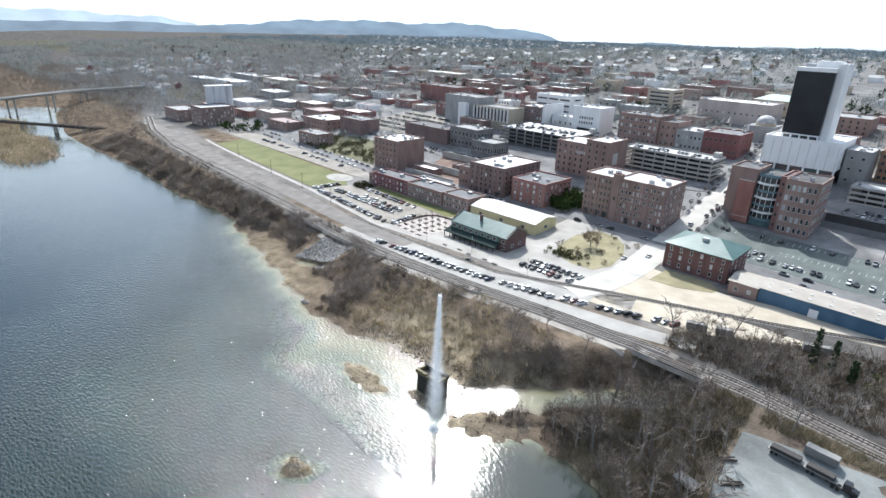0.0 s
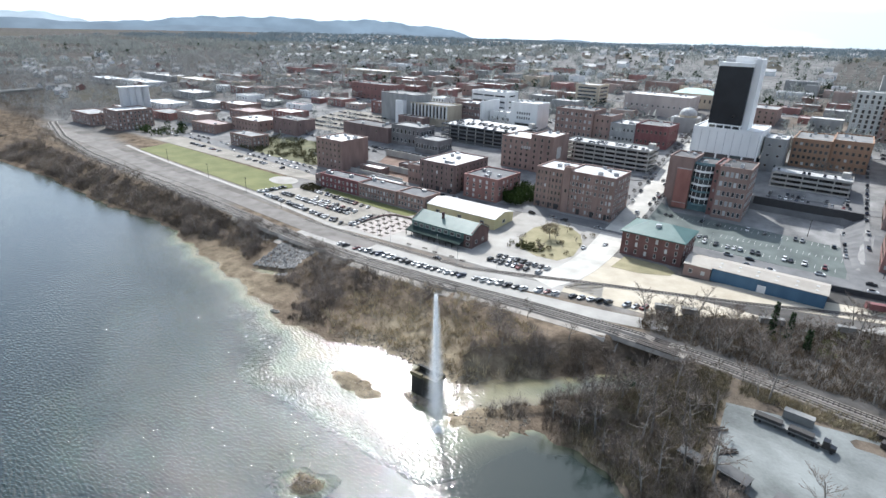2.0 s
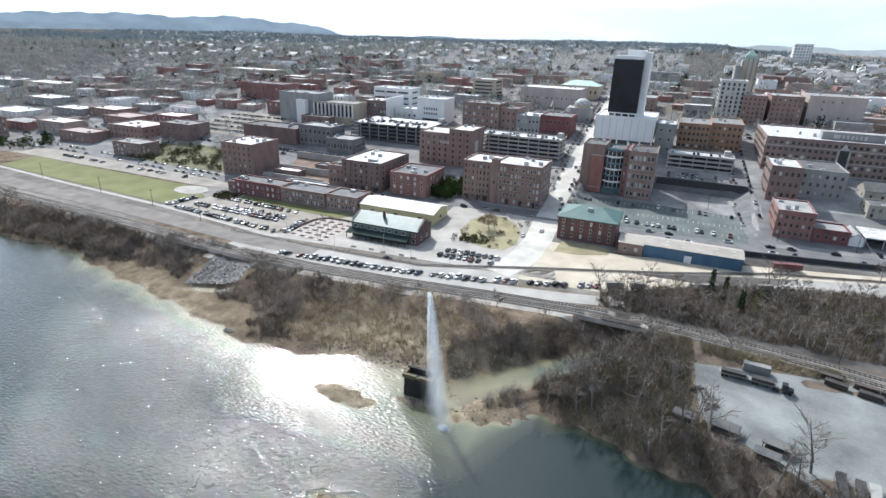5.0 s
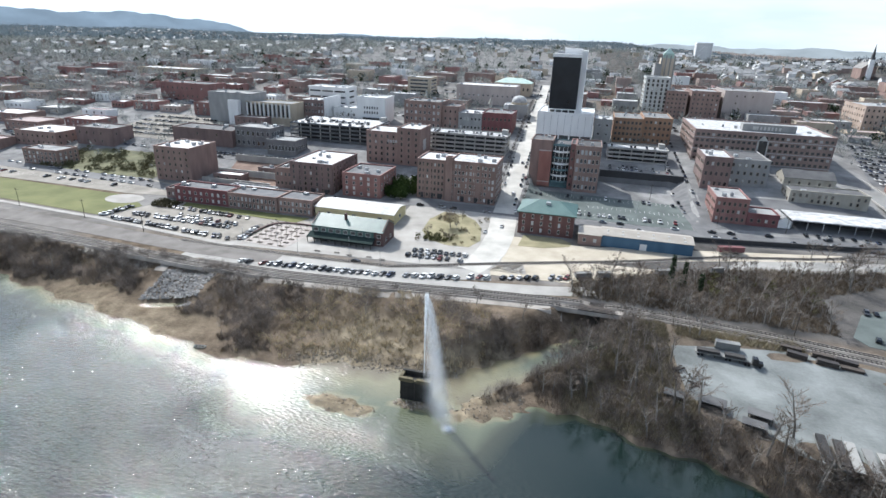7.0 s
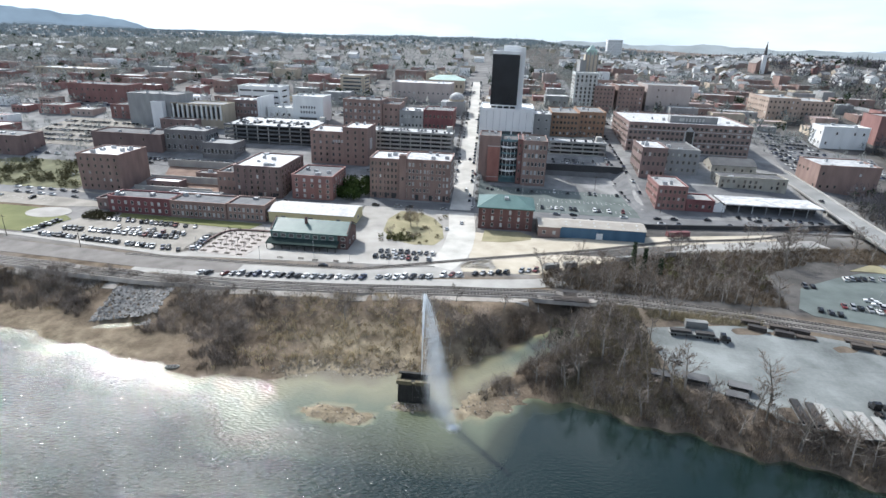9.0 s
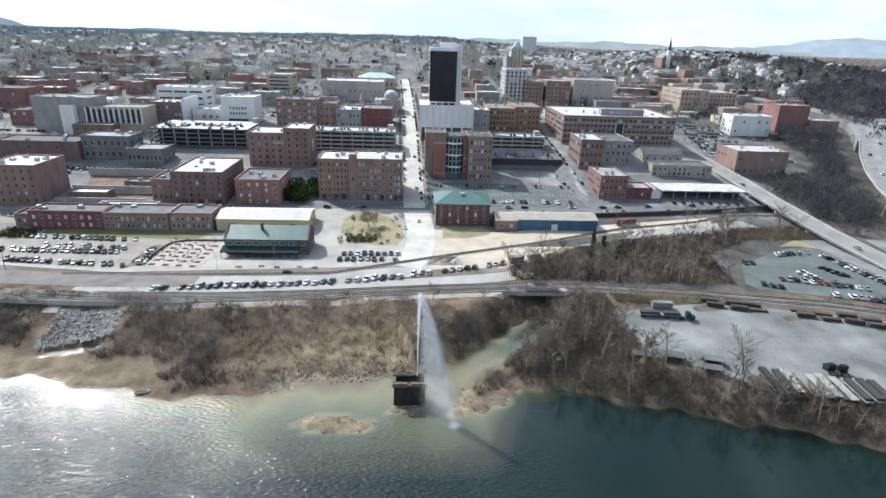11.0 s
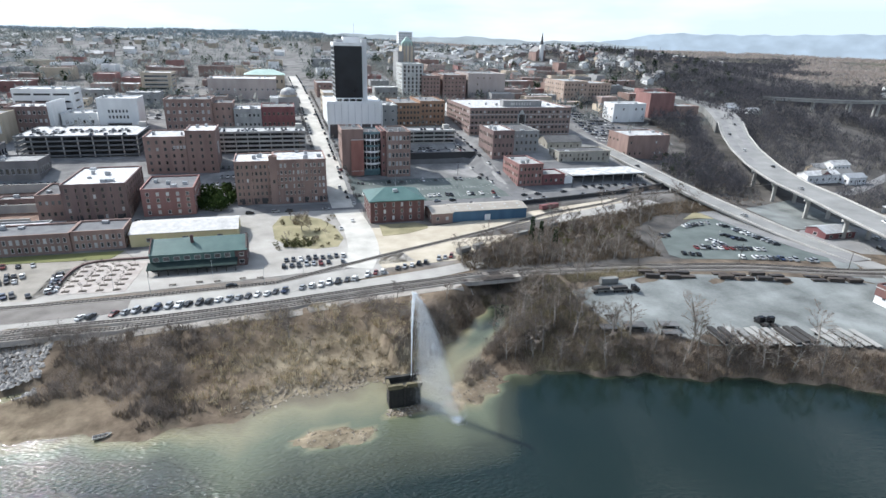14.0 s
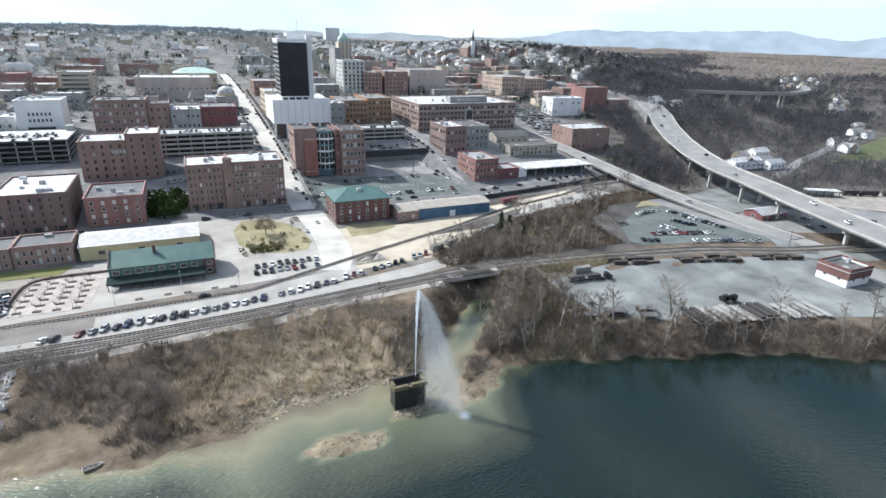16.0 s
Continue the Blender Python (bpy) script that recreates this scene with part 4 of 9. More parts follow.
block("annex", "low brown brick annex beside the white-roofed block", -263, -250.3, 287, 312, 27.0, BRICK_BROWN, ROOF_DARK, 2, 4, 0, 4, units=1)
block("warehouse", "five-storey brown brick warehouse with painted lettering bars", -222, -198, 347, 375, 45.6, BRICK_BROWN, ROOF_WHITE, 5, 5, 0, 7, 1.3, 2.0, units=2)
block("warehouse", "taller brown brick warehouse bay with a white wall sign", -197.7, -180, 346, 372, 49.2, BRICK_BROWN, ROOF_WHITE, 6, 3, 0, 5, 1.2, 2.0, units=2)
block("row_building", "two-storey crimson painted brick row", -306, -269, 243, 257, 20.6, CRIMSON, ROOF_SLATE, 2, 9, 3, 3, 1.2, 1.7, "white", units=3)
block("row_building", "two-storey dull brown brick row with a grey roof", -268.7, -236, 242.5, 259, 20.3, BRICK_BROWN, ROOF_SLATE, 2, 12, 0, 0, 1.0, 2.0, "white", units=2)
block("row_building", "two-storey brick row end with a dark roof", -235.7, -214, 243.5, 260, 20.4, BRICK_BROWN, ROOF_SLATE, 2, 8, 3, 0, 1.0, 2.0, "white", units=1)
block("warehouse", "five-storey brown brick warehouse with a white roof", -350, -322, 279, 308, 35.6, BRICK_BROWN, ROOF_WHITE, 5, 6, 0, 6, 1.1, 1.7, units=6)
block("low_shed", "low white-roofed building behind the brick row", -283, -252, 262, 272, 18.0, GREY_WALL, ROOF_WHITE, 1, 6, 0, 0, units=2)
block("annex", "red brick block at the end of the row", -316, -306.3, 247, 258, 17.5, BRICK_DARK, ROOF_DARK, 1, 3, 0, 2, units=0)

# town behind
block("office", "grey two-storey stone office with tall bays", -336, -304, 352, 372, 40.0, GREY_DARK, ROOF_GREY, 2, 7, 5, 3, 2.0, 3.2, "metal", units=3)
block("office", "grey low office wing with a bay front", -303, -279, 344, 363, 33.4, GREY_DARK, ROOF_GREY, 1, 8, 6, 0, 1.8, 3.2, "metal", units=2)
block("store", "long dark brick commercial building", -392, -337, 349, 372, 36.2, BRICK_DARK, ROOF_DARK, 2, 6, 3, 3, units=4, skip=0.4)
block("store", "low dark brown brick building", -470, -434, 330, 352, 33.5, BRICK_DARK, ROOF_GREY, 2, 5, 3, 3, units=3, skip=0.3)
block("museum", "large dull grey windowless hall", -404, -360, 414, 440, 58.0, GREY_WALL, ROOF_GREY, 1, 0, 0, 0, units=3)
block("pillar_block", "tall plain white stair block", -380, -370, 408, 413, 52.4, WHITE_WALL, ROOF_WHITE, 1, 0, 0, 0, units=0, cornice=False)
block("store", "long red brick building with a dark roof", -510, -450, 478, 506, 57.2, BRICK_RED, ROOF_DARK, 2, 10, 4, 4, units=4, skip=0.3)
block("office", "long white office with dark ribbon windows", -334, -294, 474, 498, 62.5, WHITE_WALL, ROOF_WHITE, 4, 3, 1, 0, 11.0, 1.3, "metal", units=3)
block("store", "dark brick shop building with pale sash windows", -327, -300.2, 438, 464, 53.5, BRICK_DARK, ROOF_WHITE, 3, 8, 0, 0, 1.3, 2.2, "white", units=3)
block("party_wall", "blank white painted party wall", -300, -297.4, 437, 468, 56.5, WHITE_WALL, ROOF_WHITE, 0, 0, 0, 0, units=0, cornice=False)
block("store", "low white-roofed building behind the garage", -296, -272, 448, 470, 47.5, WHITE_WALL, ROOF_WHITE, 1, 4, 2, 0, units=3)
white_cube = block("office", "white cube-like office block with a small window group", -269, -242, 440, 464, 59.0, WHITE_WALL, ROOF_WHITE, 0, 0, 0, 0, units=4)
for i in range(6):
    for j in range(2):
        part("window", window_mesh(1.1, 1.9, "metal"), (), white_cube, at=pose(-6 + i * 2.4, 0, 20 - j * 4.2 + 41 - 45))
part("entrance_canopy", Mesh().box(-8, 8, -2.2, 0, 7.4, 8.0), METAL_GREY, white_cube)
part("entrance_glass", Mesh().box(-8, 8, -0.12, 0, 3.0, 7.3), GLASS_DARK, white_cube)
block("office", "brown brick office with large sash windows", -224, -190, 440, 468, 58.4, BRICK_BROWN, ROOF_GREY, 4, 8, 4, 5, 1.5, 2.2, "white", units=5)
block("store", "brown brick commercial block", -189.7, -175, 442, 468, 55.5, BRICK_BROWN, ROOF_DARK, 3, 3, 0, 0, units=1)
block("store", "grey commercial row with a pale front", -174.5, -154, 440, 470, 51.0, GREY_WALL, ROOF_WHITE, 2, 6, 0, 4, 1.4, 2.0, "white", units=4)
block("store", "dark red brick commercial block", -153.7, -128, 440, 470, 52.5, CRIMSON, ROOF_GREY, 2, 7, 4, 0, 1.3, 2.0, units=4)
block("city_office", "long pale stone office with a white roof", -203, -141, 550, 588, 66.0, PALE_PINK, ROOF_WHITE, 1, 12, 5, 5, 1.2, 1.6, "metal", units=5)
block("office", "stepped pale tan office block", -263, -237, 568, 596, 69.4, TAN_WALL, ROOF_WHITE, 5, 1, 1, 1, 20.0, 1.6, "metal", units=2)
block("pale_block", "long pale tan block on the hill", -655, -570, 608, 640, 61, TAN_WALL, ROOF_WHITE, 2, 14, 4, 4, units=4, skip=0.3)
block("office", "orange brick office with arched windows", -22, 0, 446, 488, 56.4, BRICK_ORANGE, ROOF_GREY, 4, 6, 7, 0, 1.5, 1.9, "stone", units=3)
block("office", "brown-orange brick office wing with wide windows", -45, -22.3, 444, 486, 55.0, BRICK_ORANGE, ROOF_GREY, 4, 7, 0, 7, 1.6, 1.9, "stone", units=3)
block("store", "three-storey brick building with a pale roof", 11, 28, 354, 385, 45.0, BRICK_DARK, ROOF_WHITE, 3, 5, 0, 9, 1.5, 2.4, "stone", units=4)
block("store", "grey rendered building with a dark roof", 28.4, 53, 364, 400, 43.0, GREY_WALL, ROOF_DARK, 3, 6, 6, 0, 1.3, 1.9, "stone", units=2)
block("store", "red-brown brick corner building with arched storefront", 12, 30, 306, 334, 30.2, BRICK_RED, ROOF_GREY, 3, 6, 3, 8, 1.2, 1.9, "stone", units=3)
block("store", "low crimson painted brick shop", 30.4, 47, 306, 322, 22.5, CRIMSON, ROOF_GREY, 1, 4, 0, 0, 1.4, 1.8, units=1)
block("tan_warehouse", "long weathered pale brick warehouse with tall windows", 62, 106, 345, 362, 29.8, PALE_RUIN, ROOF_DARK, 2, 12, 3, 3, 1.2, 1.8, units=1, skip=0.25)
block("brick_plant", "brown brick building with a white roof", 134, 174, 364, 394, 37.5, BRICK_BROWN, ROOF_WHITE, 2, 8, 5, 5, 1.3, 1.8, units=4, skip=0.4)
block("white_block", "white and mural painted commercial building", 192, 230, 480, 500, 50, WHITE_WALL, ROOF_WHITE, 2, 5, 3, 3, units=2, skip=0.4)
block("brick_tower", "plain red brick tower block", 245, 276, 495, 522, 59.2, BRICK_RED, ROOF_GREY, 1, 0, 0, 0, units=2)
block("store", "low brick store beside the tower", 276.4, 305, 490, 515, 46, BRICK_BROWN, ROOF_GREY, 1, 5, 2, 0, units=2)
block("courthouse", "massive pinkish tan stone building", 183, 214, 575, 625, 65, TAN_PINK, ROOF_GREY, 4, 7, 0, 9, 1.3, 2.0, "stone", units=2)
block("courthouse", "massive pinkish tan brick building wing", 214.4, 250, 582, 630, 62.5, TAN_PINK, ROOF_GREY, 4, 8, 8, 0, 1.3, 2.0, "stone", units=2)
block("office_tower", "pinkish tan windowless tower block", 54, 96, 545, 590, 74, PALE_PINK, ROOF_GREY, 4, 6, 4, 8, 0.9, 1.2, "stone", units=3, skip=0.6)
block("hotel", "dark brown brick apartment block", 3, 22, 540, 575, 71.5, BRICK_BROWN, ROOF_GREY, 6, 5, 0, 6, 1.2, 1.6, "stone", units=2)
block("hotel", "brown brick apartment block with a deep court", 25, 50, 540, 580, 72.5, BRICK_BROWN, ROOF_GREY, 6, 6, 6, 0, 1.2, 1.6, "stone", units=2)
block("bank_building", "tall pale stone office building with dense windows", -17, 5, 545, 575, 82.6, BANK_STONE, ROOF_GREY, 9, 5, 6, 5, 1.6, 2.4, "stone", units=2)
block("store", "grey commercial block below the museum", -366, -336, 396, 406, 40.5, BRICK_DARK, ROOF_GREY, 2, 5, 0, 0, units=1)
block("apartment", "pale concrete apartment tower on the far hill", 136, 168, 1300, 1325, 119, WHITE_WALL, ROOF_GREY, 7, 6, 4, 4, 1.8, 2.2, "metal", units=2)
block("store", "cream brick building on the climbing street", -102, -86, 478, 510, 60, TAN_WALL, ROOF_WHITE, 4, 4, 0, 7, 1.3, 2.0, "stone", units=2)
block("store", "brown brick block on the climbing street", -102, -70, 560, 600, 62, BRICK_BROWN, ROOF_GREY, 3, 6, 0, 8, 1.3, 1.8, "stone", units=2)
block("mill", "old brown brick mill with rows of pale windows", -640, -612, 249, 286, 31, BRICK_BROWN, ROOF_WHITE, 5, 6, 9, 0, 1.4, 1.9, "white", units=1)
block("mill", "low red brick mill wing", -706, -662, 244, 268, 23, BRICK_BROWN, ROOF_GREY, 3, 9, 5, 0, 1.2, 1.9, "white", units=1)
block("apartment", "brown brick apartment building beside the lot", -470, -438, 282, 300, 24, BRICK_BROWN, ROOF_GREY, 3, 8, 4, 4, 1.4, 1.7, "white", units=2)
block("store", "brick building with a white sloped roof", -520, -478, 318, 350, 29, BRICK_BROWN, ROOF_WHITE, 2, 8, 5, 5, 1.2, 1.7, units=3)

for x0, x1, y0, y1, hh, wm, rm, lab in ((-560, -520, 298, 318, 9, BRICK_BROWN, ROOF_PINK, "brown brick mill building with a faded roof"), (-515, -482, 362, 386, 8, BRICK_RED, ROOF_WHITE, "red brick works with a white roof"), (-562, -525, 344, 370, 9, BRICK_BROWN, ROOF_PINK, "brown brick warehouse with a faded pink roof"), (-612, -572, 312, 335, 10, BRICK_PINK, ROOF_WHITE, "buff brick mill with a white roof"), (-660, -618, 306, 330, 8, BRICK_RED, ROOF_GREY, "red brick mill with a grey roof"), (-606, -566, 362, 388, 8, BRICK_BROWN, ROOF_WHITE, "brown brick shed with a white roof"), (-655, -612, 356, 380, 7, GREY_WALL, ROOF_WHITE, "long pale shed with a white roof"), (-720, -670, 330, 360, 8, WHITE_WALL, METAL_GREY, "long pale metal warehouse beyond the mills"), (-740, -690, 380, 410, 8, GREY_WALL, ROOF_WHITE, "pale flat-roofed warehouse beyond the brick mills"), (-1010, -935, 392, 422, 8, GREY_WALL, METAL_GREY, "long pale metal works shed beyond the mills"), (-925, -850, 400, 432, 8, WHITE_WALL, ROOF_WHITE, "long white-roofed works shed beyond the mills"), (-975, -880, 455, 488, 9, GREY_WALL, ROOF_WHITE, "wide pale-roofed works shed beyond the mills"), (-860, -790, 455, 485, 8, TAN_WALL, ROOF_WHITE, "low tan works shed with a white roof"), (-830, -765, 505, 530, 8, BRICK_PINK, ROOF_GREY, "buff brick works with a grey roof")):
    block("works_building", lab, x0, x1, y0, y1, ground_z((x0 + x1) / 2, y0) + hh, wm, rm, 2, 6, 0, 0, 1.2, 1.7, "white", units=1, group="mill district")

# grain silos: joined white cylinders
TAN_SILO = mat("weathered_silo_concrete", (0.42, 0.43, 0.44), (0.58, 0.59, 0.6), 6, 0.9, fine=0.6, streak=0.2)
silos = base("silo_block", -646, 286, ground_z(-646, 286) - 1, "tall white concrete silo block behind the mill", "silo")
FOOT.append((-652, -640, 268, 304))
for i in range(4):
    me = Mesh().tube([(0, 0, 0), (0, 0, 38)], [4.4, 4.4], 16)
    part("silo", me, TAN_SILO, silos, at=pose(0, -11.2 + i * 7.5, 0))
part("headhouse", Mesh().box(-4.6, 4.6, -15.8, 15.8, 38, 39.0), WHITE_WALL, silos)

# the colonnaded hall
hall = block("colonnade_hall", "tan stone hall with a row of tall pale columns", -366, -320, 414, 436, 51.6, TAN_WALL, ROOF_GREY, 1, 0, 0, 0, units=0)
for i in range(11):
    part("column", Mesh().box(-0.55, 0.55, -1.2, -0.05, 8, 20.2), WHITE_WALL, hall, at=pose(-21 + i * 4.2, 0, 0))
    if i < 10:
        part("window", Mesh().box(-1.1, 1.1, -0.12, 0, 9, 19), GLASS_DARK, hall, at=pose(-18.9 + i * 4.2, 0, 0))


def garage(x0, x1, y0, y1, zt, levels, label, slab=CONCRETE, band=1.0):
    """An open parking deck: slabs, spandrels and columns over dark bays."""
    zb = min(ground_z(x0, y0), ground_z(x1, y0)) - 2
    root = base("parking_garage", (x0 + x1) / 2, y0, zb, label, "parking garage")
    FOOT.append((x0, x1, y0, y1))
    W, D, H = (x1 - x0) / 2, y1 - y0, zt - zb
    # Dark core box paints the shade between the open decks.
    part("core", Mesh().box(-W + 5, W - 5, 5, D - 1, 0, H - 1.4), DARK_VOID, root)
    for i in range(levels + 1):
        z = H - 1.0 - i * 3.1
        if z < 0.5:
            break
        dk = part("deck", Mesh().box(-W, W, 0, D, z - 0.35, z), ROOF_WHITE if i == 0 else slab, root)
        part("spandrel", Mesh().ring(-W - 0.1, W + 0.1, -0.1, D + 0.1, z - 0.45, z + band, 0.25), slab, dk)
    n = int(W * 2 / 8)
    for i in range(n + 1):
        part("column", Mesh().box(-0.35, 0.35, 0.3, 1.0, 0, H - 1.4), CONCRETE, root, at=pose(-W + 0.6 + (2 * W - 1.2) * i / n, 0, 0))
    part("stair_house", Mesh().box(-2.2, 2.2, D - 6, D - 1, H - 1, H + 2.4), CONCRETE, root, at=pose(W - 4, 0, 0))
    return root


garage(-187, -123, 380, 402, 43.0, 5, "five-level concrete parking garage with open decks")
garage(-303, -232, 380, 424, 42.4, 4, "long dark parking garage with a white top deck", mat("dark_mottled_concrete", (0.10, 0.105, 0.11), (0.18, 0.185, 0.19), 6, 0.9, fine=0.6), 0.55)
garage(-49, -6, 394, 412, 39.6, 3, "concrete parking deck with a dark open front")
wall = Mesh().box(-28, 28, 0, 0.8, 0, 10.4)
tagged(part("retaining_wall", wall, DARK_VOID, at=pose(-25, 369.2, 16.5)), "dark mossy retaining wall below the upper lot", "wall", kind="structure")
deck_lot = Mesh().box(-26, 26, -1.6, 21, 5.3, 5.9)
tagged(part("parking_terrace", deck_lot, ASPHALT, at=pose(-25, 371.7, 20.5)), "asphalt upper parking terrace", "parking lot", kind="structure")

# the brick offices with the glass bay
west_wing = block("office", "brown brick office with a plain side wall and red panel", -101, -86.5, 346, 369, 48.6, BRICK_BROWN, ROOF_DARK, 5, 0, 0, 6, units=2, skip=0.55)
part("red_panel", Mesh().box(-1.2, 7.2, -1.6, 0.0, 2.2, 26.6), RIBBON_RED, west_wing, "plain red brick panel")
part("stone_course", Mesh().box(-1.35, 7.2, -1.75, -1.6, 5.0, 5.4).box(-1.35, 7.2, -1.75, -1.6, 26.2, 26.9), PALE_PINK, west_wing)
bay = block("office", "teal glazed bay of balconies between brick wings", -86.3, -74.6, 348, 369, 46.4, TEAL_GLASS, ROOF_DARK, 0, 0, 0, 0, units=1, cornice=False)
BOW = [(-5.4 + 10.8 * i / 8, -3.6 * math.sin(math.pi * (i + 0.6) / 9.2)) for i in range(9)]


def bow_slab(z0, z1, grow=0.0):
    """A slab with a bowed front that ends at the wall behind."""
    p = [(x * (1 + grow / 6), y - grow) for x, y in BOW] + [(5.4, 0.0), (-5.4, 0.0)]
    k = len(p)
    return Mesh().add([(x, y, z) for z in (z0, z1) for x, y in p], [tuple(reversed(range(k))), tuple(range(k, 2 * k))] + [(i, (i + 1) % k, k + (i + 1) % k, k + i) for i in range(k)])
bay_h = 46.4 - bay.location.z
for i in range(6):
    z = bay_h - 4.2 - i * 4.1
    part("bay_glass", bow_slab(z, z + 2.9), GLASS_DARK, bay, "bowed dark glazing")
    part("balcony", bow_slab(z - 1.2, z, 0.35), WHITE_WALL if i % 2 == 0 else TEAL_GLASS, bay, "pale bowed balcony front")
    for j in (1, 3, 5, 7):
        part("mullion", Mesh().box(-0.12, 0.12, -0.15, 0.1, z, z + 2.9), WHITE_WALL, bay, at=pose(BOW[j][0], BOW[j][1], 0))
block("office", "narrow brown brick pier beside the bay", -74.4, -71.2, 345, 369, 47.4, BRICK_RED, ROOF_DARK, 5, 1, 0, 0, 1.0, 1.6, units=0)
block("office", "brown brick office wing with tall pale windows", -71, -54.5, 342, 370, 47.2, BRICK_BROWN, ROOF_DARK, 5, 6, 8, 0, 1.3, 2.6, "white", units=3)
block("annex", "pale grey annex beside the white podium", -60.5, -47, 424, 452, 55.5, GREY_WALL, ROOF_WHITE, 3, 2, 0, 0, 1.6, 1.4, "metal", units=3)

# the black tower
tz = 28.0
tower = base("office_tower", -86, 417, tz, "tall black glass office tower with white core and podium", "office tower")
FOOT.append((-105, -60, 410, 456))
for i in range(12):
    z = 62 - tz + i * 3.18
    part("glass_storey", Mesh().shell(-11, 10, 0, 23, z, z + 3.18, z + 3.1, 0.3).box(-10.7, 9.7, -0.04, 0, z + 0.06, z + 2.5), GLASS_BLACK, tower, "black glass curtain wall storey")
    part("side_spandrel", Mesh().box(-11.25, -11.0, 0.4, 22.6, z + 2.2, z + 3.1), METAL_GREY, tower, "pale grey spandrel band")
part("core", Mesh().box(10.05, 14.2, 3, 23, 20, 105.4 - tz), WHITE_WALL, tower, "plain white concrete core")
part("crown", Mesh().box(-11.4, 10.0, -0.35, 23.2, 100.2 - tz, 102.6 - tz), WHITE_WALL, tower, "white roof band")
part("penthouse", Mesh().box(-3, 10.0, 8, 20, 102.6 - tz, 106.5 - tz), WHITE_WALL, tower)
part("plant_room", Mesh().box(-9.0, -3.1, 9, 19, 102.6 - tz, 104.6 - tz), METAL_GREY, tower)
part("mast", Mesh().tube([(6, 14, 106.5 - tz), (6, 14, 116 - tz)], [0.14, 0.05], 5), METAL_GREY, tower)
for i in range(5):
    part("base_column", Mesh().box(-0.45, 0.45, -0.3, 0.5, 59 - tz, 61.2 - tz), WHITE_WALL, tower, at=pose(-10.7 + i * 5.1, 0, 0))
part("base_slab", Mesh().box(-11.2, 10.04, -0.35, 23, 61.2 - tz, 62 - tz), WHITE_WALL, tower)
part("lobby_glass", Mesh().box(-10, 9.6, 0.6, 22, 58.5 - tz, 61.2 - tz), GLASS_DARK, tower)
podium = part("podium", Mesh().shell(-18.5, 24.5, -6, 38, 14.5, 60.0 - tz, 59.0 - tz, 0.5), WHITE_WALL, tower, "white panelled podium")
part("podium_base", Mesh().box(-17.5, 23.5, -5, 37, 0, 14.5), GLASS_DARK, tower, "dark glazed ground floors")
for i in range(9):
    part("panel_joint", Mesh().box(-0.12, 0.12, -6.06, -5.9, 14.7, 58 - tz), METAL_GREY, podium, at=pose(-18 + i * 5.2, 0, 0))
for i in range(7):
    part("panel_joint", Mesh().box(-18.56, -18.4, -0.12, 0.12, 14.7, 58 - tz), METAL_GREY, podium, at=pose(0, -2 + i * 5.6, 0))
for i in range(6):
    part("podium_column", Mesh().box(-0.5, 0.5, -6, -5.01, 0, 14.5), WHITE_WALL, tower, at=pose(-17.5 + i * 8.3, 0, 0))

# the white tower's neighbour: stepped stone tower with a pointed green crown
deco = base("stone_tower", 11, 650, 52, "slender stepped grey-green stone tower with buttresses", "tower")
part("shaft", Mesh().box(-7.5, 7.5, -6, 8, 0, 46), TAN_WALL, deco)
for i in range(4):
    part("buttress", Mesh().box(-0.7, 0.7, -6.8, -6, 0, 49), GREY_WALL, deco, at=pose(-6.6 + i * 4.4, 0, 0))
part("upper_stage", Mesh().box(-5.5, 5.5, -4.5, 6, 46, 51), ROOF_PALE_GREEN, deco)
part("crown", Mesh().add([(-5, -4, 51), (5, -4, 51), (5, 5.5, 51), (-5, 5.5, 51), (0, 0.5, 57)], [(0, 1, 4), (1, 2, 4), (2, 3, 4), (3, 0, 4)]), ROOF_PALE_GREEN, deco)
block("stone_tower", "rear wing of the slender stone tower", -2, 5, 640, 668, 92, GREY_WALL, ROOF_GREY, 1, 0, 0, 0, units=0)

BRICK_OFFICE = mat("pinkish_office_brick", (0.2, 0.142, 0.128), (0.28, 0.205, 0.186), 6, 0.9, fine=0.5, streak=0.3)
# the wide office with a signboard
off = block("office", "wide pink-brown brick office with white roof edges and ribbon windows", 12, 105, 412, 480, 54.6, BRICK_OFFICE, ROOF_WHITE, 5, 26, 12, 16, 2.0, 1.9, "stone", units=10, ground=31.0)
oz = off.location.z
part("entrance_gable", Mesh().box(-3.6, 3.6, -1.2, -0.05, 4, 20).add([(-3.6, -1.2, 20), (3.6, -1.2, 20), (0, -1.2, 24.4), (-3.6, -0.05, 20), (3.6, -0.05, 20), (0, -0.05, 24.4)], [(0, 1, 2), (3, 5, 4), (0, 2, 5, 3), (1, 4, 5, 2)]), FRAME_WHITE, off, "white pointed entrance frame")
part("entrance_glass", Mesh().box(-2.7, 2.7, -1.35, -1.2, 4, 20.6), GLASS_DARK, off)
for i in range(3):
    part("band_course", Mesh().box(-46.7, 46.7, -0.2, 0, -0.25, 0.25), FRAME_WHITE, off, at=pose(0, 0, 3.5 + i * 8.5))
sign = base("roof_sign", 64, 424, 53.9, "long grey rooftop sign box with pale unreadable lettering", "sign")
part("sign_box", Mesh().box(-18, 18, 0, 8, 0, 5.2), GREY_WALL, sign)
for i, wd_ in enumerate((2.6, 1.2, 1.2, 1.2, 1.6, 1.2, 1.2, 1.6)):
    part("sign_bar", Mesh().box(0, wd_ * 0.9, -0.15, -0.03, 1.2, 3.6), FRAME_WHITE, sign, at=pose(-11 + i * 2.5, 0, 0))

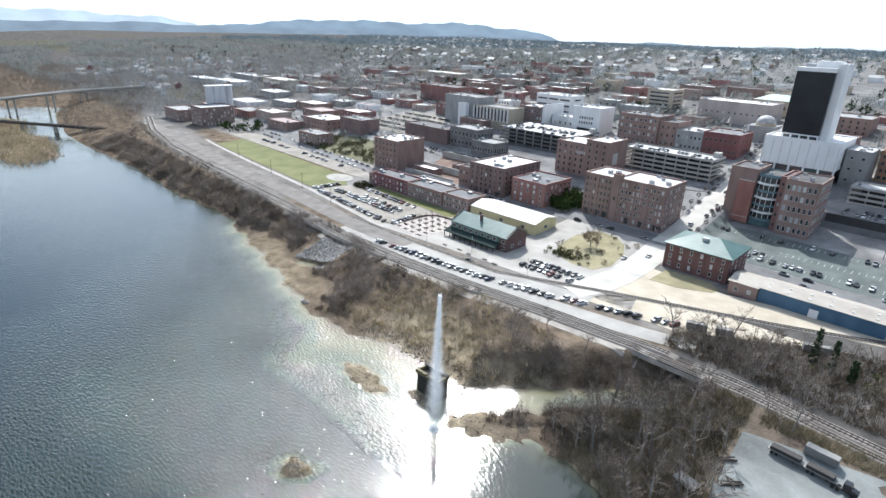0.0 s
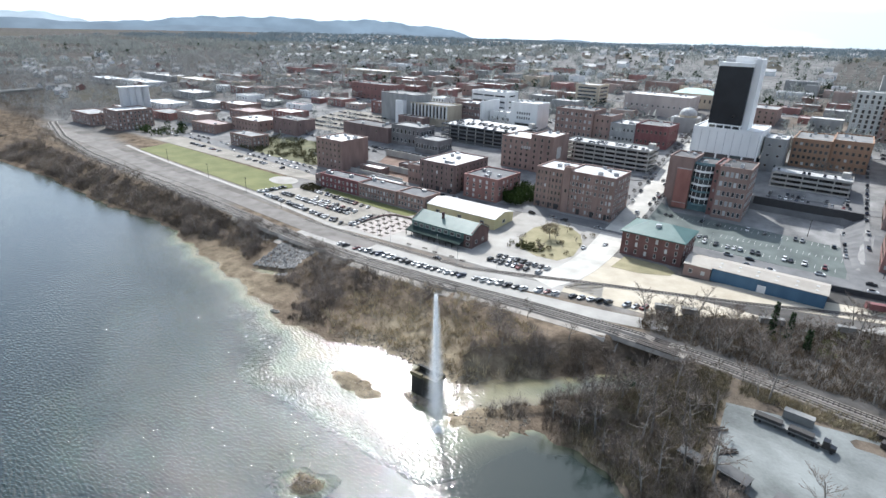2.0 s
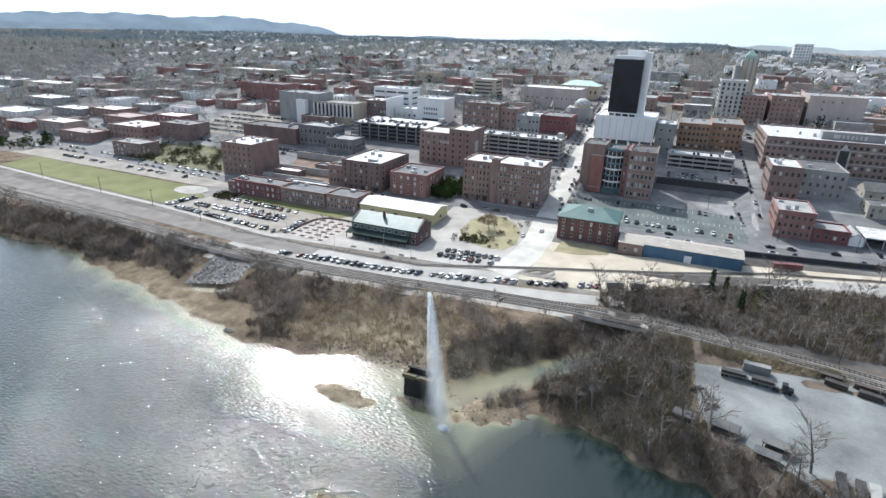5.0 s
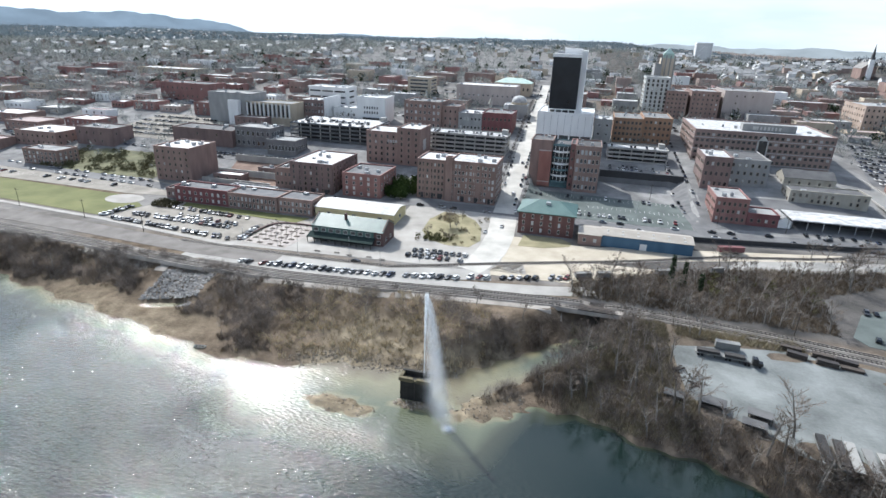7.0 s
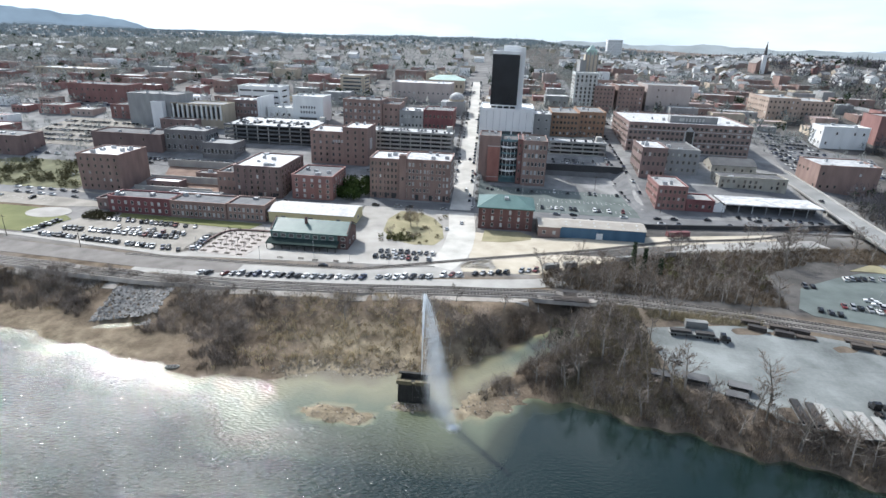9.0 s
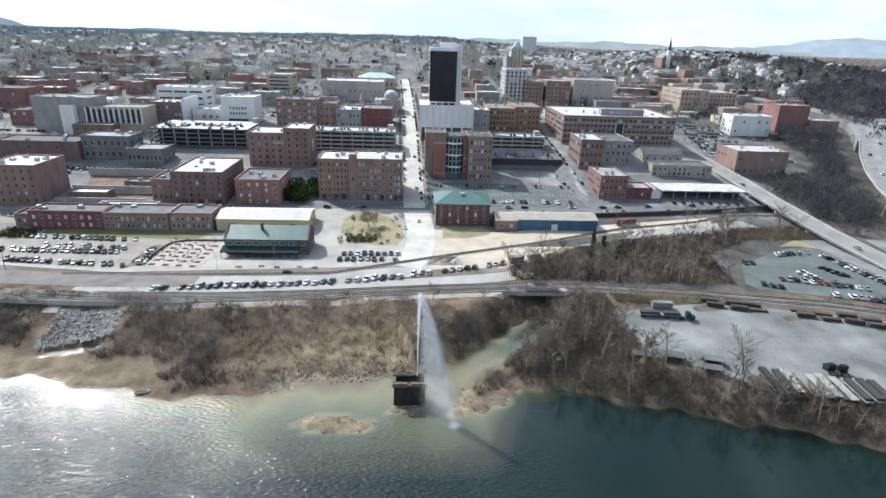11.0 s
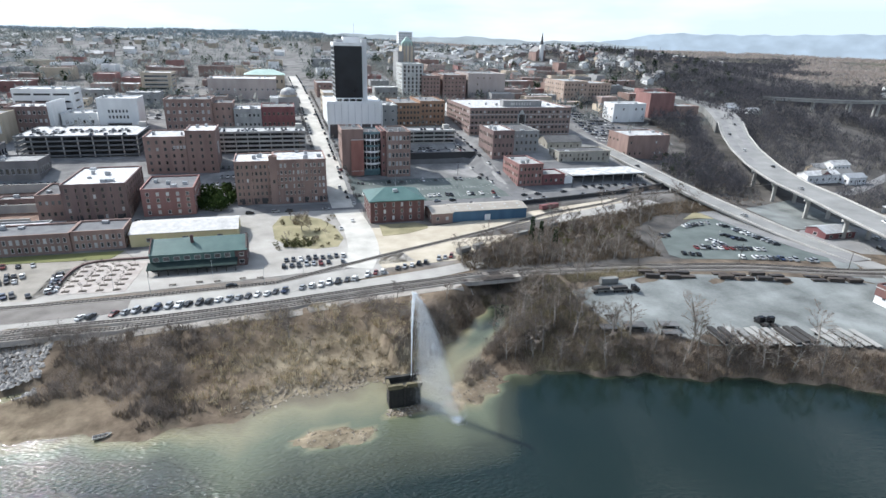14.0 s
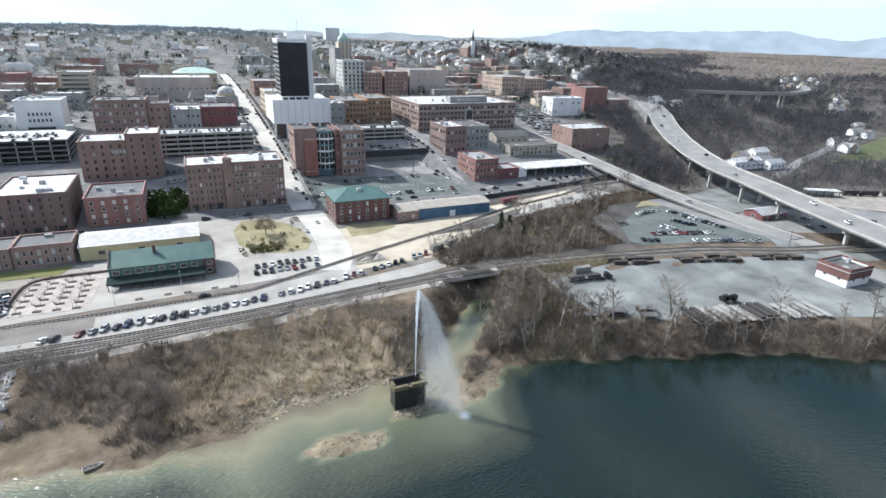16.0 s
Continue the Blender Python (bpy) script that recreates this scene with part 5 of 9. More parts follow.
# the domed church hall
dome = base("domed_building", -131, 500, ground_z(-131, 500), "domed pale stone building beside the climbing street", "building")
part("wall", Mesh().box(-9, 9, -2, 16, -1, 12), GREY_WALL, dome)
part("drum", Mesh().tube([(0, 7, 12), (0, 7, 14)], [7.4, 7.4], 20), TAN_WALL, dome)
part("dome", Mesh().tube([(0, 7, 14 + 6 * math.sin(a * math.pi / 16)) for a in range(9)], [7.2 * max(0.03, math.cos(a * math.pi / 16)) for a in range(9)], 20), ROOF_WHITE, dome)


def gabled(name, label, x0, x1, y0, y1, ze, zr, along, wall, roof, rows, cols, over=0.5, w=1.2, h=1.6, kind="white", category="building"):
    """A building with a gable roof."""
    cx, cy = (x0 + x1) / 2, y0
    zb = min(ground_z(x0, y0), ground_z(x1, y0)) - 0.6
    root = base(name, cx, cy, zb, label, category)
    FOOT.append((x0, x1, y0, y1))
    W, D = (x1 - x0) / 2, y1 - y0
    part("wall", Mesh().box(-W, W, 0, D, 0, ze - zb).gable_ends(-W, W, 0, D, ze - zb, zr - zb, along), wall, root)
    part("roof", Mesh().gable(-W, W, 0, D, ze - zb + 0.05, zr - zb + 0.05, along, 0.25, over), roof, root)
    facade(root, cx, cy, x0 + 0.5, x1 - 0.5, y0, 0.9, ze - zb - 0.2, rows, cols, "front", w, h, kind)
    sc = max(1, int(cols * D / (2 * W)))
    facade(root, cx, cy, y0 + 0.5, y1 - 0.5, x1, 0.9, ze - zb - 0.2, rows, sc, "east", w, h, kind)
    facade(root, cx, cy, y0 + 0.5, y1 - 0.5, x0, 0.9, ze - zb - 0.2, rows, sc, "west", w, h, kind)
    return root


hall_hip = base("hall", -152, 606, ground_z(-152, 606) - 1, "pale stone hall with a green copper hipped roof", "building")
FOOT.append((-172, -132, 606, 630))
part("wall", Mesh().box(-20, 20, 0, 24, 0, 15), TAN_WALL, hall_hip)
part("roof", Mesh().add([(-21, -1, 15), (21, -1, 15), (21, 25, 15), (-21, 25, 15), (-9, 12, 20), (9, 12, 20)], [(0, 1, 5, 4), (1, 2, 5), (2, 3, 4, 5), (3, 0, 4), (3, 2, 1, 0)]), ROOF_PALE_GREEN, hall_hip)
for i in range(8):
    part("window", window_mesh(1.5, 3.0, "stone"), (), hall_hip, at=pose(-17 + i * 4.85, 0, 8.5))

# depot: long roof, clerestory, canopy skirt, brick end parapets
DEPOT_BRICK = mat("maroon_depot_brick", (0.085, 0.05, 0.046), (0.14, 0.085, 0.078), 4, 0.9, fine=0.4, streak=0.3)
dep = base("depot", -178, 208, ground_z(-178, 210) - 0.3, "old two-storey brick depot with a green metal roof and dark porch", "depot")
FOOT.append((-198, -158, 206, 232))
part("wall", Mesh().box(-19.5, 19.5, 4.5, 21, 0, 8.0).gable_ends(-19.5, 19.5, 4.5, 21, 8.0, 12.0), DEPOT_BRICK, dep)
dep_roof = part("roof", Mesh().gable(-19.2, 19.2, 4.5, 21, 8.1, 12.1, "x", 0.25, 0.7), ROOF_GREEN, dep)
dep_band = part("clerestory", Mesh().box(-19.6, 14.5, 4.1, 4.5, 4.4, 7.7), ROOF_GREEN, dep, "dark green timber wall band")
for i in range(8):
    part("window", window_mesh(2.2, 1.6, "white"), (), dep_band, at=pose(-17.2 + i * 4.1, 4.1, 6.0))
for i in range(2):
    part("window", window_mesh(1.8, 1.5, "white"), (), dep, at=pose(17.2, 4.5, 2.4 + i * 3.4))
    part("window", window_mesh(1.8, 1.5, "white"), (), dep, at=pose(19.5, 9 + i * 6.5, 3.2, 0, 0, 90))
dep_canopy = part("canopy", Mesh().add([(-20.5, -1.0, 3.3), (15.5, -1.0, 3.3), (15.5, 4.3, 4.7), (-20.5, 4.3, 4.7), (-20.5, -1.0, 3.05), (15.5, -1.0, 3.05), (15.5, 4.3, 4.45), (-20.5, 4.3, 4.45)], [(0, 1, 2, 3), (7, 6, 5, 4), (0, 4, 5, 1), (1, 5, 6, 2), (3, 2, 6, 7), (0, 3, 7, 4)]), mat("dark_green_canopy", (0.02, 0.032, 0.03), (0.038, 0.056, 0.052), 3, 0.95, fine=0.5, spec=0.1), dep)
for i in range(10):
    part("porch_post", Mesh().box(-0.14, 0.14, -0.8, -0.52, 0, 3.2), TIE, dep_canopy, at=pose(-20 + i * 3.85, 0, 0))
# The shade under the porch is put into this dark backing.
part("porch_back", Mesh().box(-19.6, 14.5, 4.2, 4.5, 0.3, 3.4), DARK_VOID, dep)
for sx in (-19.7, 19.25):
    part("end_parapet", Mesh().gable(sx, sx + 0.45, 4.3, 21.2, 8.6, 12.7, "x", 0.35, 0.0), DEPOT_BRICK, dep)
part("chimney", Mesh().box(-0.6, 0.6, 9.5, 10.7, 9.5, 14.2), DEPOT_BRICK, dep_roof, at=pose(-3, 0, 0))

gabled("warehouse_shed", "long pale yellow metal warehouse with a white roof", -212, -164, 244, 265, 17.2, 19.4, "x", YELLOW_WALL, ROOF_STREAKED, 1, 3, 0.5, 2.4, 1.6, "metal", "warehouse")
FREIGHT_BRICK = mat("dark_maroon_brick", (0.105, 0.052, 0.047), (0.17, 0.09, 0.08), 4, 0.9, fine=0.4, streak=0.3)
hip = base("freight_house", -81, 257, ground_z(-81, 257) - 0.4, "two-storey red brick freight house with a green hipped roof", "building")
FOOT.append((-97, -65, 256, 283))
part("wall", Mesh().box(-15, 15, 0, 24, 0, 13.2), FREIGHT_BRICK, hip)
part("roof", Mesh().add([(-16, -1, 13), (16, -1, 13), (16, 25, 13), (-16, 25, 13), (-5, 12, 17.4), (5, 12, 17.4), (-16, -1, 12.5), (16, -1, 12.5), (16, 25, 12.5), (-16, 25, 12.5)], [(0, 1, 5, 4), (1, 2, 5), (2, 3, 4, 5), (3, 0, 4), (0, 6, 7, 1), (1, 7, 8, 2), (2, 8, 9, 3), (3, 9, 6, 0), (9, 8, 7, 6)]), ROOF_GREEN, hip)
part("skylight", Mesh().box(-1.2, 1.2, 7, 9, 15, 17.2), METAL_GREY, hip)
facade(hip, -81, 257, -95.5, -66.5, 257, 1.2, 12.4, 3, 6, "front", 1.0, 1.9, "white")
facade(hip, -81, 257, 257.5, 280.5, -96, 1.2, 12.4, 3, 4, "west", 1.0, 1.9, "white")
facade(hip, -81, 257, 257.5, 280.5, -66, 1.2, 12.4, 3, 4, "east", 1.0, 1.9, "white")
blue_shed = gabled("warehouse_shed", "long blue metal shed with a tan roof", -51, -6, 251, 266, 17.2, 18.8, "x", BLUE_WALL, ROOF_TAN, 0, 0, 0.4, 3.4, 3.0, "white", "warehouse")
gabled("warehouse_shed", "low tan brick end of the blue shed", -63, -51.2, 250, 266, 16.8, 18.4, "x", BRICK_BROWN, ROOF_TAN, 1, 2, 0.4, 1.4, 1.6, "white", "warehouse")

gabled("store", "pale walled building with a black gable roof", 66, 97, 374, 392, 31.5, 35.5, "x", PALE_RUIN, ROOF_DARK, 1, 5, 0.3, 1.2, 1.8, "stone")
# open white-roofed shed by the tracks
sh = base("loading_shed", 80, 308, ground_z(80, 308) - 0.5, "long white-roofed open loading shed with dark bays", "shed")
FOOT.append((48, 112, 306, 336))
part("roof", Mesh().box(-26, 32, -1, 20, 5.6, 6.2), ROOF_WHITE, sh)
# Dark backing box stands in for the shade inside the bays.
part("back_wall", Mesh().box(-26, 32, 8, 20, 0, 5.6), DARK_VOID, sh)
for i in range(8):
    part("post", Mesh().box(-0.2, 0.2, -0.4, 0, 0, 5.6), METAL_GREY, sh, at=pose(-25.5 + i * 8.1, 0, 0))
part("office_end", Mesh().box(-33, -26.2, -1, 16, 0, 4.8).gable_ends(-33, -26.2, -1, 16, 4.8, 7.0, "y"), WHITE_WALL, sh)
part("office_roof", Mesh().gable(-33, -26.2, -1, 16, 4.85, 7.05, "y", 0.2, 0.3), ROOF_GREY, sh)

gabled("warehouse_shed", "low red metal shed with a grey roof near the highway", 150, 172, 190, 203, 11.5, 13.6, "x", CRIMSON, METAL_GREY, 1, 3, 0.5, 2.0, 1.6, "white", "shed")
block("yard_building", "small building with white walls and a deep maroon parapet", 98, 114, 108, 122, 15.4, WHITE_WALL, ROOF_DARK, 1, 2, 1, 2, 1.2, 1.4, "metal", units=2)

# ---- bridges ----


def girder_bridge(name, label, pts, width, deck, piers, parapet=1.0, material=CONCRETE, pier_w=3.0, thick=1.6, pier_mat=None):
    c = pts[0]
    root = base(name, 0, 0, 0, label, "bridge", kind="structure")
    ribbon("deck", pts, width, 0, deck, thick=0.4, parent=root)
    ribbon("girder", [(x, y, z - 0.4) for x, y, z in pts], width * 0.8, 0, material, thick=thick, parent=root)
    for s in (-1, 1):
        ribbon("parapet", [(x, y, z + parapet) for x, y, z in pts], 0.4, 0, material, thick=parapet, parent=root, offset=s * (width / 2 - 0.2), across=1)
    for (x, y, z, turn) in piers:
        g = ground_z(x, y)
        hgt = z - 0.4 - thick - g
        if hgt > 1.0:
            me = Mesh().box(-width * 0.42, width * 0.42, -0.8, 0.8, hgt - 1.3, hgt)
            for u in (-0.3, 0.3):
                me.box(width * u - pier_w / 3, width * u + pier_w / 3, -0.7, 0.7, -2, hgt - 1.3)
            part("pier", me, pier_mat or material, root, at=pose(x, y, g, 0, 0, turn))
    return root


EXP = [(128, 20, 17), (138, 60, 17.6), (148, 100, 18.4), (158, 140, 19.5), (168, 180, 20.8), (181, 220, 22), (190, 256, 23), (208, 297, 24.8), (236, 345, 27.3), (268, 393, 31.4), (300, 435, 36)]
girder_bridge("highway_bridge", "curving pale concrete highway bridge on piers", EXP, 24, DECK_PALE, [(146, 92, 18.2, -14), (158, 140, 19.5, -14), (170, 188, 21, -16), (182, 224, 22.1, -17), (192, 259, 23.1, -22), (205, 290, 24.5, -28)], 1.0)
ribbon("road_highway", [(298, 432, 35.7), (322, 470, 39.6), (341, 504, 42.8), (344, 545, 46), (326, 590, 50), (300, 640, 54)], 27, 0.05, DECK_PALE, "highway climbing the wooded hill", thick=11)
RAMP = [(138, 158, 7.9), (131, 198, 10), (125.5, 250, 13.7), (124, 300, 17.5), (124, 350, 21.5), (122, 400, 25.2), (117, 440, 28.6)]
girder_bridge("ramp_bridge", "straight concrete ramp bridge rising to town", RAMP, 14, DECK_PALE, [(125.4, 256, 14.1, 0), (124.4, 285, 16.3, 0), (124, 315, 18.7, 0), (124, 345, 21.1, 0)], 0.9)
sheet("ramp_bank", [(108, 244), (118, 180), (126, 158), (146, 160), (144, 190), (140, 246)], 0.3, ASPHALT_PALE, "worn asphalt bank below the ramp", "ground")
girder_bridge("valley_bridge", "low viaduct far across the wooded valley", [(440, 590, 48), (500, 548, 48), (560, 520, 48), (620, 515, 48), (690, 540, 48), (760, 590, 48)], 10, DECK_PALE, [(480, 560, 48, 60), (520, 537, 48, 65), (560, 520, 48, 75), (600, 514, 48, 90)], 1.0, CONCRETE, 3.0, 2.6)
girder_bridge("rail_bridge", "dark steel girder rail bridge over the creek", [(-60, 178.6, 9.9), (-48, 178.5, 9.9), (-38, 178.2, 9.9)], 8.6, TIE, [(-52, 178.5, 9.8, 90)], 0.12, STEEL, 2.4, 1.8, STONE_DARK)
girder_bridge("river_rail_bridge", "dark rail bridge on stone piers over the river", [(-1000, -40, 8.5), (-802, 78, 8.5), (-760, 107, 8.5), (-672, 166, 8.5), (-640, 186, 9.5)], 5, STEEL, [(-790, 86, 8.3, 35), (-755, 110, 8.3, 35), (-720, 134, 8.3, 35), (-690, 154, 8.3, 35)], 0.6, STEEL, 3.0, 1.6, CONCRETE)
girder_bridge("river_highway_bridge", "long pale highway bridge across the river", [(-780, -120, 21), (-872, 111, 22), (-929, 196, 22.3), (-964, 307, 22.6)], 13, DECK_PALE, [(-840, 30, 21.6, 70), (-880, 122, 22, 65), (-912, 170, 22.1, 62), (-935, 215, 22.3, 70), (-950, 262, 22.4, 72)])

# ---- the old pier and its fountain ----
pier = base("bridge_pier", -109, 112, -1.0, "old blackened stone bridge pier with a hollow top", "bridge pier")
rng = random.Random(5)
for i in range(11):
    t = 0.15 * (1 - i / 11)
    j = [rng.uniform(-0.05, 0.05) for _ in range(4)]
    part("stone_course", Mesh().box(-4.9 - t + j[0], 4.9 + t + j[1], -2.0 - t + j[2], 2.2 + t + j[3], i * 0.72, i * 0.72 + 0.70), STONE_DARK, pier)
part("cap_front", Mesh().box(-5.4, -0.7, -2.5, -1.4, 7.9, 9.2).box(0.5, 5.4, -2.5, -1.4, 7.9, 9.2).box(-0.7, 0.5, -2.3, -1.5, 7.9, 8.5), STONE_PALE, pier, "weathered pale cap stones")
part("cap_back", Mesh().box(-5.4, 5.4, 1.6, 2.7, 7.9, 9.6), STONE_DARK, pier)
part("cap_side", Mesh().box(-5.4, -4.4, -1.4, 1.6, 7.9, 9.3), STONE_PALE, pier)
part("cap_side", Mesh().box(4.4, 5.4, -1.4, 1.6, 7.9, 9.3), STONE_PALE, pier)
part("nozzle_pipe", Mesh().tube([(2.4, 0, 7.9), (2.4, 0, 10.4)], [0.22, 0.16], 8), STEEL, pier)
part("feed_pipe", Mesh().tube([(-0.1, -2.3, 0), (-0.1, -2.3, 8.4)], [0.16, 0.16], 6), STEEL, pier)

# stepped walls and low roofs in the cleared block
for x0, x1, y, z, hgt in ((-318, -266, 284, 12.5, 3.4), (-316, -268, 300, 14.5, 4.5), (-320, -252, 327, 18.5, 5.0)):
    tagged(part("terrace_wall", Mesh().box(x0, x1, 0, 0.7, 0, hgt), CONCRETE, at=pose(0, y, z)), "weathered concrete terrace wall on the cleared block", "wall", "terrace walls")
block("low_shed", "low dark shed on the cleared block", -312, -290, 288, 297, 18.2, BRICK_DARK, METAL_GREY, 1, 3, 0, 0, units=0)
block("low_shed", "low long shed with a pale roof", -288, -266, 306, 314, 20.5, BRICK_DARK, ROOF_GREY, 1, 3, 0, 0, units=1)

# white works in the valley
gabled("valley_works", "long white industrial shed in the valley", 250, 282, 293, 303, 16.5, 19, "x", WHITE_WALL, ROOF_WHITE, 1, 5, 0.5, 1.4, 1.4, "metal", "shed")
gabled("valley_works", "white industrial shed with a pale roof", 284, 302, 286, 296, 15.0, 17.5, "x", WHITE_WALL, METAL_GREY, 1, 4, 0.5, 1.4, 1.4, "metal", "shed")
gabled("valley_works", "tall white works building among trees", 292, 310, 308, 318, 20.0, 23, "x", WHITE_WALL, ROOF_WHITE, 2, 4, 0.5, 1.4, 1.4, "metal", "shed")

ribbon("road_lane", [(208, 297, 24.86), (236, 345, 27.38), (268, 393, 31.48), (300, 435, 36.12), (322, 470, 39.72), (341, 504, 42.92)], 6, 0, ASPHALT_PALE, "dark resurfaced highway lane", "road", thick=0.04, offset=5.8)
ribbon("road_lane", [(236, 345, 27.38), (268, 393, 31.48), (300, 435, 36.12), (322, 470, 39.72), (341, 504, 42.92)], 6, 0, ASPHALT_PALE, "dark resurfaced highway lane", "road", thick=0.04, offset=-5.5)
gabled("gatehouse", "small brown hip-roofed hut beside the spur", 84, 93, 285, 292, 14.0, 16.2, "x", BRICK_DARK, SHINGLE, 1, 2, 0.6, 1.0, 1.2, "white", "hut")
ribbon("garden_wall", [(x, y, ground_z(x, y) + 0.95) for x, y in ((-231, 197), (-230.5, 212), (-229.5, 229), (-214, 229.5), (-200, 229))], 0.9, 0, BRICK_DARK, "low dark brick wall round the paved square", "wall", thick=1.0)

ribbon("road_crossing", [(138.4, 160, 8.1), (136, 151, 9.6), (133.5, 141, 10.0), (130.5, 131, 9.4), (126, 114, 8.2), (121, 96, 7.9)], 13, 0, DECK_PALE, "pale road crossing the tracks to the yard", "road", thick=2.5)

# pilasters and loading doors on the riverfront warehouses
for x0, x1, y, zb_, zt_, n in ((-167, -149, 297, 13.5, 38.4, 5), (-143, -116, 296, 13.5, 39.0, 7), (-250, -220, 284, 12.0, 31.8, 6)):
    wall_of = bpy.data.objects[[o.name for o in bpy.data.objects if o.name.startswith("warehouse") and not o.parent and abs(o.location.x - (-156.5 if x0 == -167 else -130.8 if x0 == -143 else -235)) < 1.0 and abs(o.location.y - y) < 1.0][0]]
    for i in range(n):
        px = x0 + 0.5 + (x1 - x0 - 1.0) * i / (n - 1)
        part("pilaster", Mesh().box(-0.35, 0.35, -0.28, 0, zb_, zt_), BRICK_BROWN if x0 != -250 else BRICK_DARK, wall_of, at=pose(px - wall_of.location.x, 0, -wall_of.location.z))
    for i in range(3):
        px = x0 + (x1 - x0) * (i + 0.7) / 3.2
        part("loading_door", Mesh().box(-1.4, 1.4, -0.14, 0, zb_ + 0.6, zb_ + 4.0), DARK_VOID, wall_of, at=pose(px - wall_of.location.x, 0, -wall_of.location.z))

for i in range(6):
    for y in (253.0, 256.4):
        z = 17.52 + (y - 251) / 7.5 * 1.6
        part("skylight", Mesh().box(-0.55, 0.55, -0.5, 0.5, -0.12, 0.14), FRAME_WHITE, blue_shed, "pale translucent roof panel", at=pose(-48 + i * 7.6 + 28.5, y - 251, z - blue_shed.location.z, 12.0, 0, 0))
part("door", Mesh().box(-1.7, 1.7, -0.12, 0, 0.6, 4.2), WHITE_WALL, blue_shed, "white roller door", at=pose(-1.5, 0, 0))
for x, y, w in ((358, 508, 22), (384, 500, 16), (372, 522, 14)):
    gz = ground_z(x, y)
    gabled("valley_works", "white commercial building beside the highway junction", x, x + w, y, y + 10, gz + 5, gz + 7, "x", WHITE_WALL, METAL_GREY, 1, 3, 0.4, 1.4, 1.4, "metal", "building")

# ---- vegetation ----
BARK = mat("grey_bark", (0.15, 0.135, 0.115), (0.29, 0.265, 0.235), 1.5, 0.9, fine=0.3, per_object=0.35)
TWIGS = mat("bare_twigs", (0.115, 0.09, 0.073), (0.205, 0.167, 0.138), 3.0, 0.9, fine=0.5, bump=0, per_object=0.35)
BRUSH = island_mat("winter_brush", (0.2, 0.162, 0.108), (0.5, 0.42, 0.285), (0.66, 0.575, 0.42))
BRUSH_GREY = island_mat("grey_brown_brush", (0.066, 0.055, 0.046), (0.18, 0.15, 0.125), (0.33, 0.28, 0.23))
BRUSH_DARK = island_mat("dark_winter_brush", (0.06, 0.046, 0.036), (0.16, 0.126, 0.098), (0.3, 0.24, 0.19))
WOODS = island_mat("bare_woods", (0.07, 0.068, 0.069), (0.13, 0.124, 0.12), (0.21, 0.2, 0.188), thin_share=0.45)
# Bluish haze over the valley is put into this woods colour.
VALLEY_WOODS = island_mat("dark_valley_woods", (0.038, 0.041, 0.048), (0.075, 0.074, 0.084), (0.14, 0.134, 0.14), thin_share=0.45)
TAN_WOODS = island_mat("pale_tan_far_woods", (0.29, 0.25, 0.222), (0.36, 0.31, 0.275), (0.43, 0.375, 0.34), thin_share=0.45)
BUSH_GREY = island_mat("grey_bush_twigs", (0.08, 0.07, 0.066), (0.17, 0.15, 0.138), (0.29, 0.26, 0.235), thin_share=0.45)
# Hill and far woods: haze paleness and blue are mixed into the base colours.
HILL_WOODS = island_mat("haze_paled_hill_woods", (0.118, 0.136, 0.136), (0.2, 0.216, 0.208), (0.305, 0.312, 0.288), thin_share=0.45)
FAR_WOODS = island_mat("haze_blue_far_woods", (0.08, 0.112, 0.13), (0.13, 0.165, 0.185), (0.195, 0.225, 0.24), thin_share=0.45)
PINES = island_mat("evergreen_needles", (0.012, 0.022, 0.014), (0.026, 0.042, 0.022), (0.05, 0.072, 0.034))
RIPRAP = island_mat("pale_grey_riprap", (0.17, 0.162, 0.15), (0.28, 0.268, 0.25), (0.42, 0.4, 0.375))
ROCK = island_mat("pale_rocks", (0.10, 0.085, 0.066), (0.21, 0.18, 0.145), (0.36, 0.32, 0.265))


def tri_cloud(name, v, material, label, category, kind="stuff"):
    """Loose three-cornered blades, as one mesh. v: n x 3 x 3."""
    n = len(v)
    d = bpy.data.meshes.new(name)
    d.vertices.add(n * 3)
    d.vertices.foreach_set("co", v.reshape(-1).astype(np.float32))
    d.loops.add(n * 3)
    d.loops.foreach_set("vertex_index", np.arange(n * 3, dtype=np.int32))
    d.polygons.add(n)
    d.polygons.foreach_set("loop_start", np.arange(0, n * 3, 3, dtype=np.int32))
    d.update(calc_edges=True)
    d.materials.append(material)
    return tagged(new(name, d), label, category, kind=kind)


def scatter(rng, n, x0, x1, y0, y1, keep):
    x, y = rng.uniform(x0, x1, n), rng.uniform(y0, y1, n)
    z = land(x, y)
    k = keep(x, y, z)
    return np.stack([x[k], y[k], z[k]], 1)


def blades(rng, p, per, h0, h1, spread, width):
    """Slender stems rising from each point and leaning outward."""
    n = len(p)
    q = np.repeat(p, per, 0) + rng.normal(0, 1, (n * per, 3)) * (spread * 0.45, spread * 0.45, 0)
    size = np.repeat(rng.uniform(0.6, 1.25, n), per)
    a = rng.uniform(0, 2 * math.pi, n * per)
    h = rng.uniform(h0, h1, n * per) * size
    lean = rng.uniform(0.1, 0.75, n * per) * h
    tip = q + np.stack([np.cos(a) * lean, np.sin(a) * lean, h], 1)
    b = a + rng.uniform(0.6, 2.5, n * per)
    w = (width * rng.uniform(0.5, 1.6, n * per))[:, None] * np.stack([np.cos(b), np.sin(b), np.zeros(n * per)], 1)
    q[:, 2] -= 0.25
    return np.stack([q - w, q + w, tip], 1)


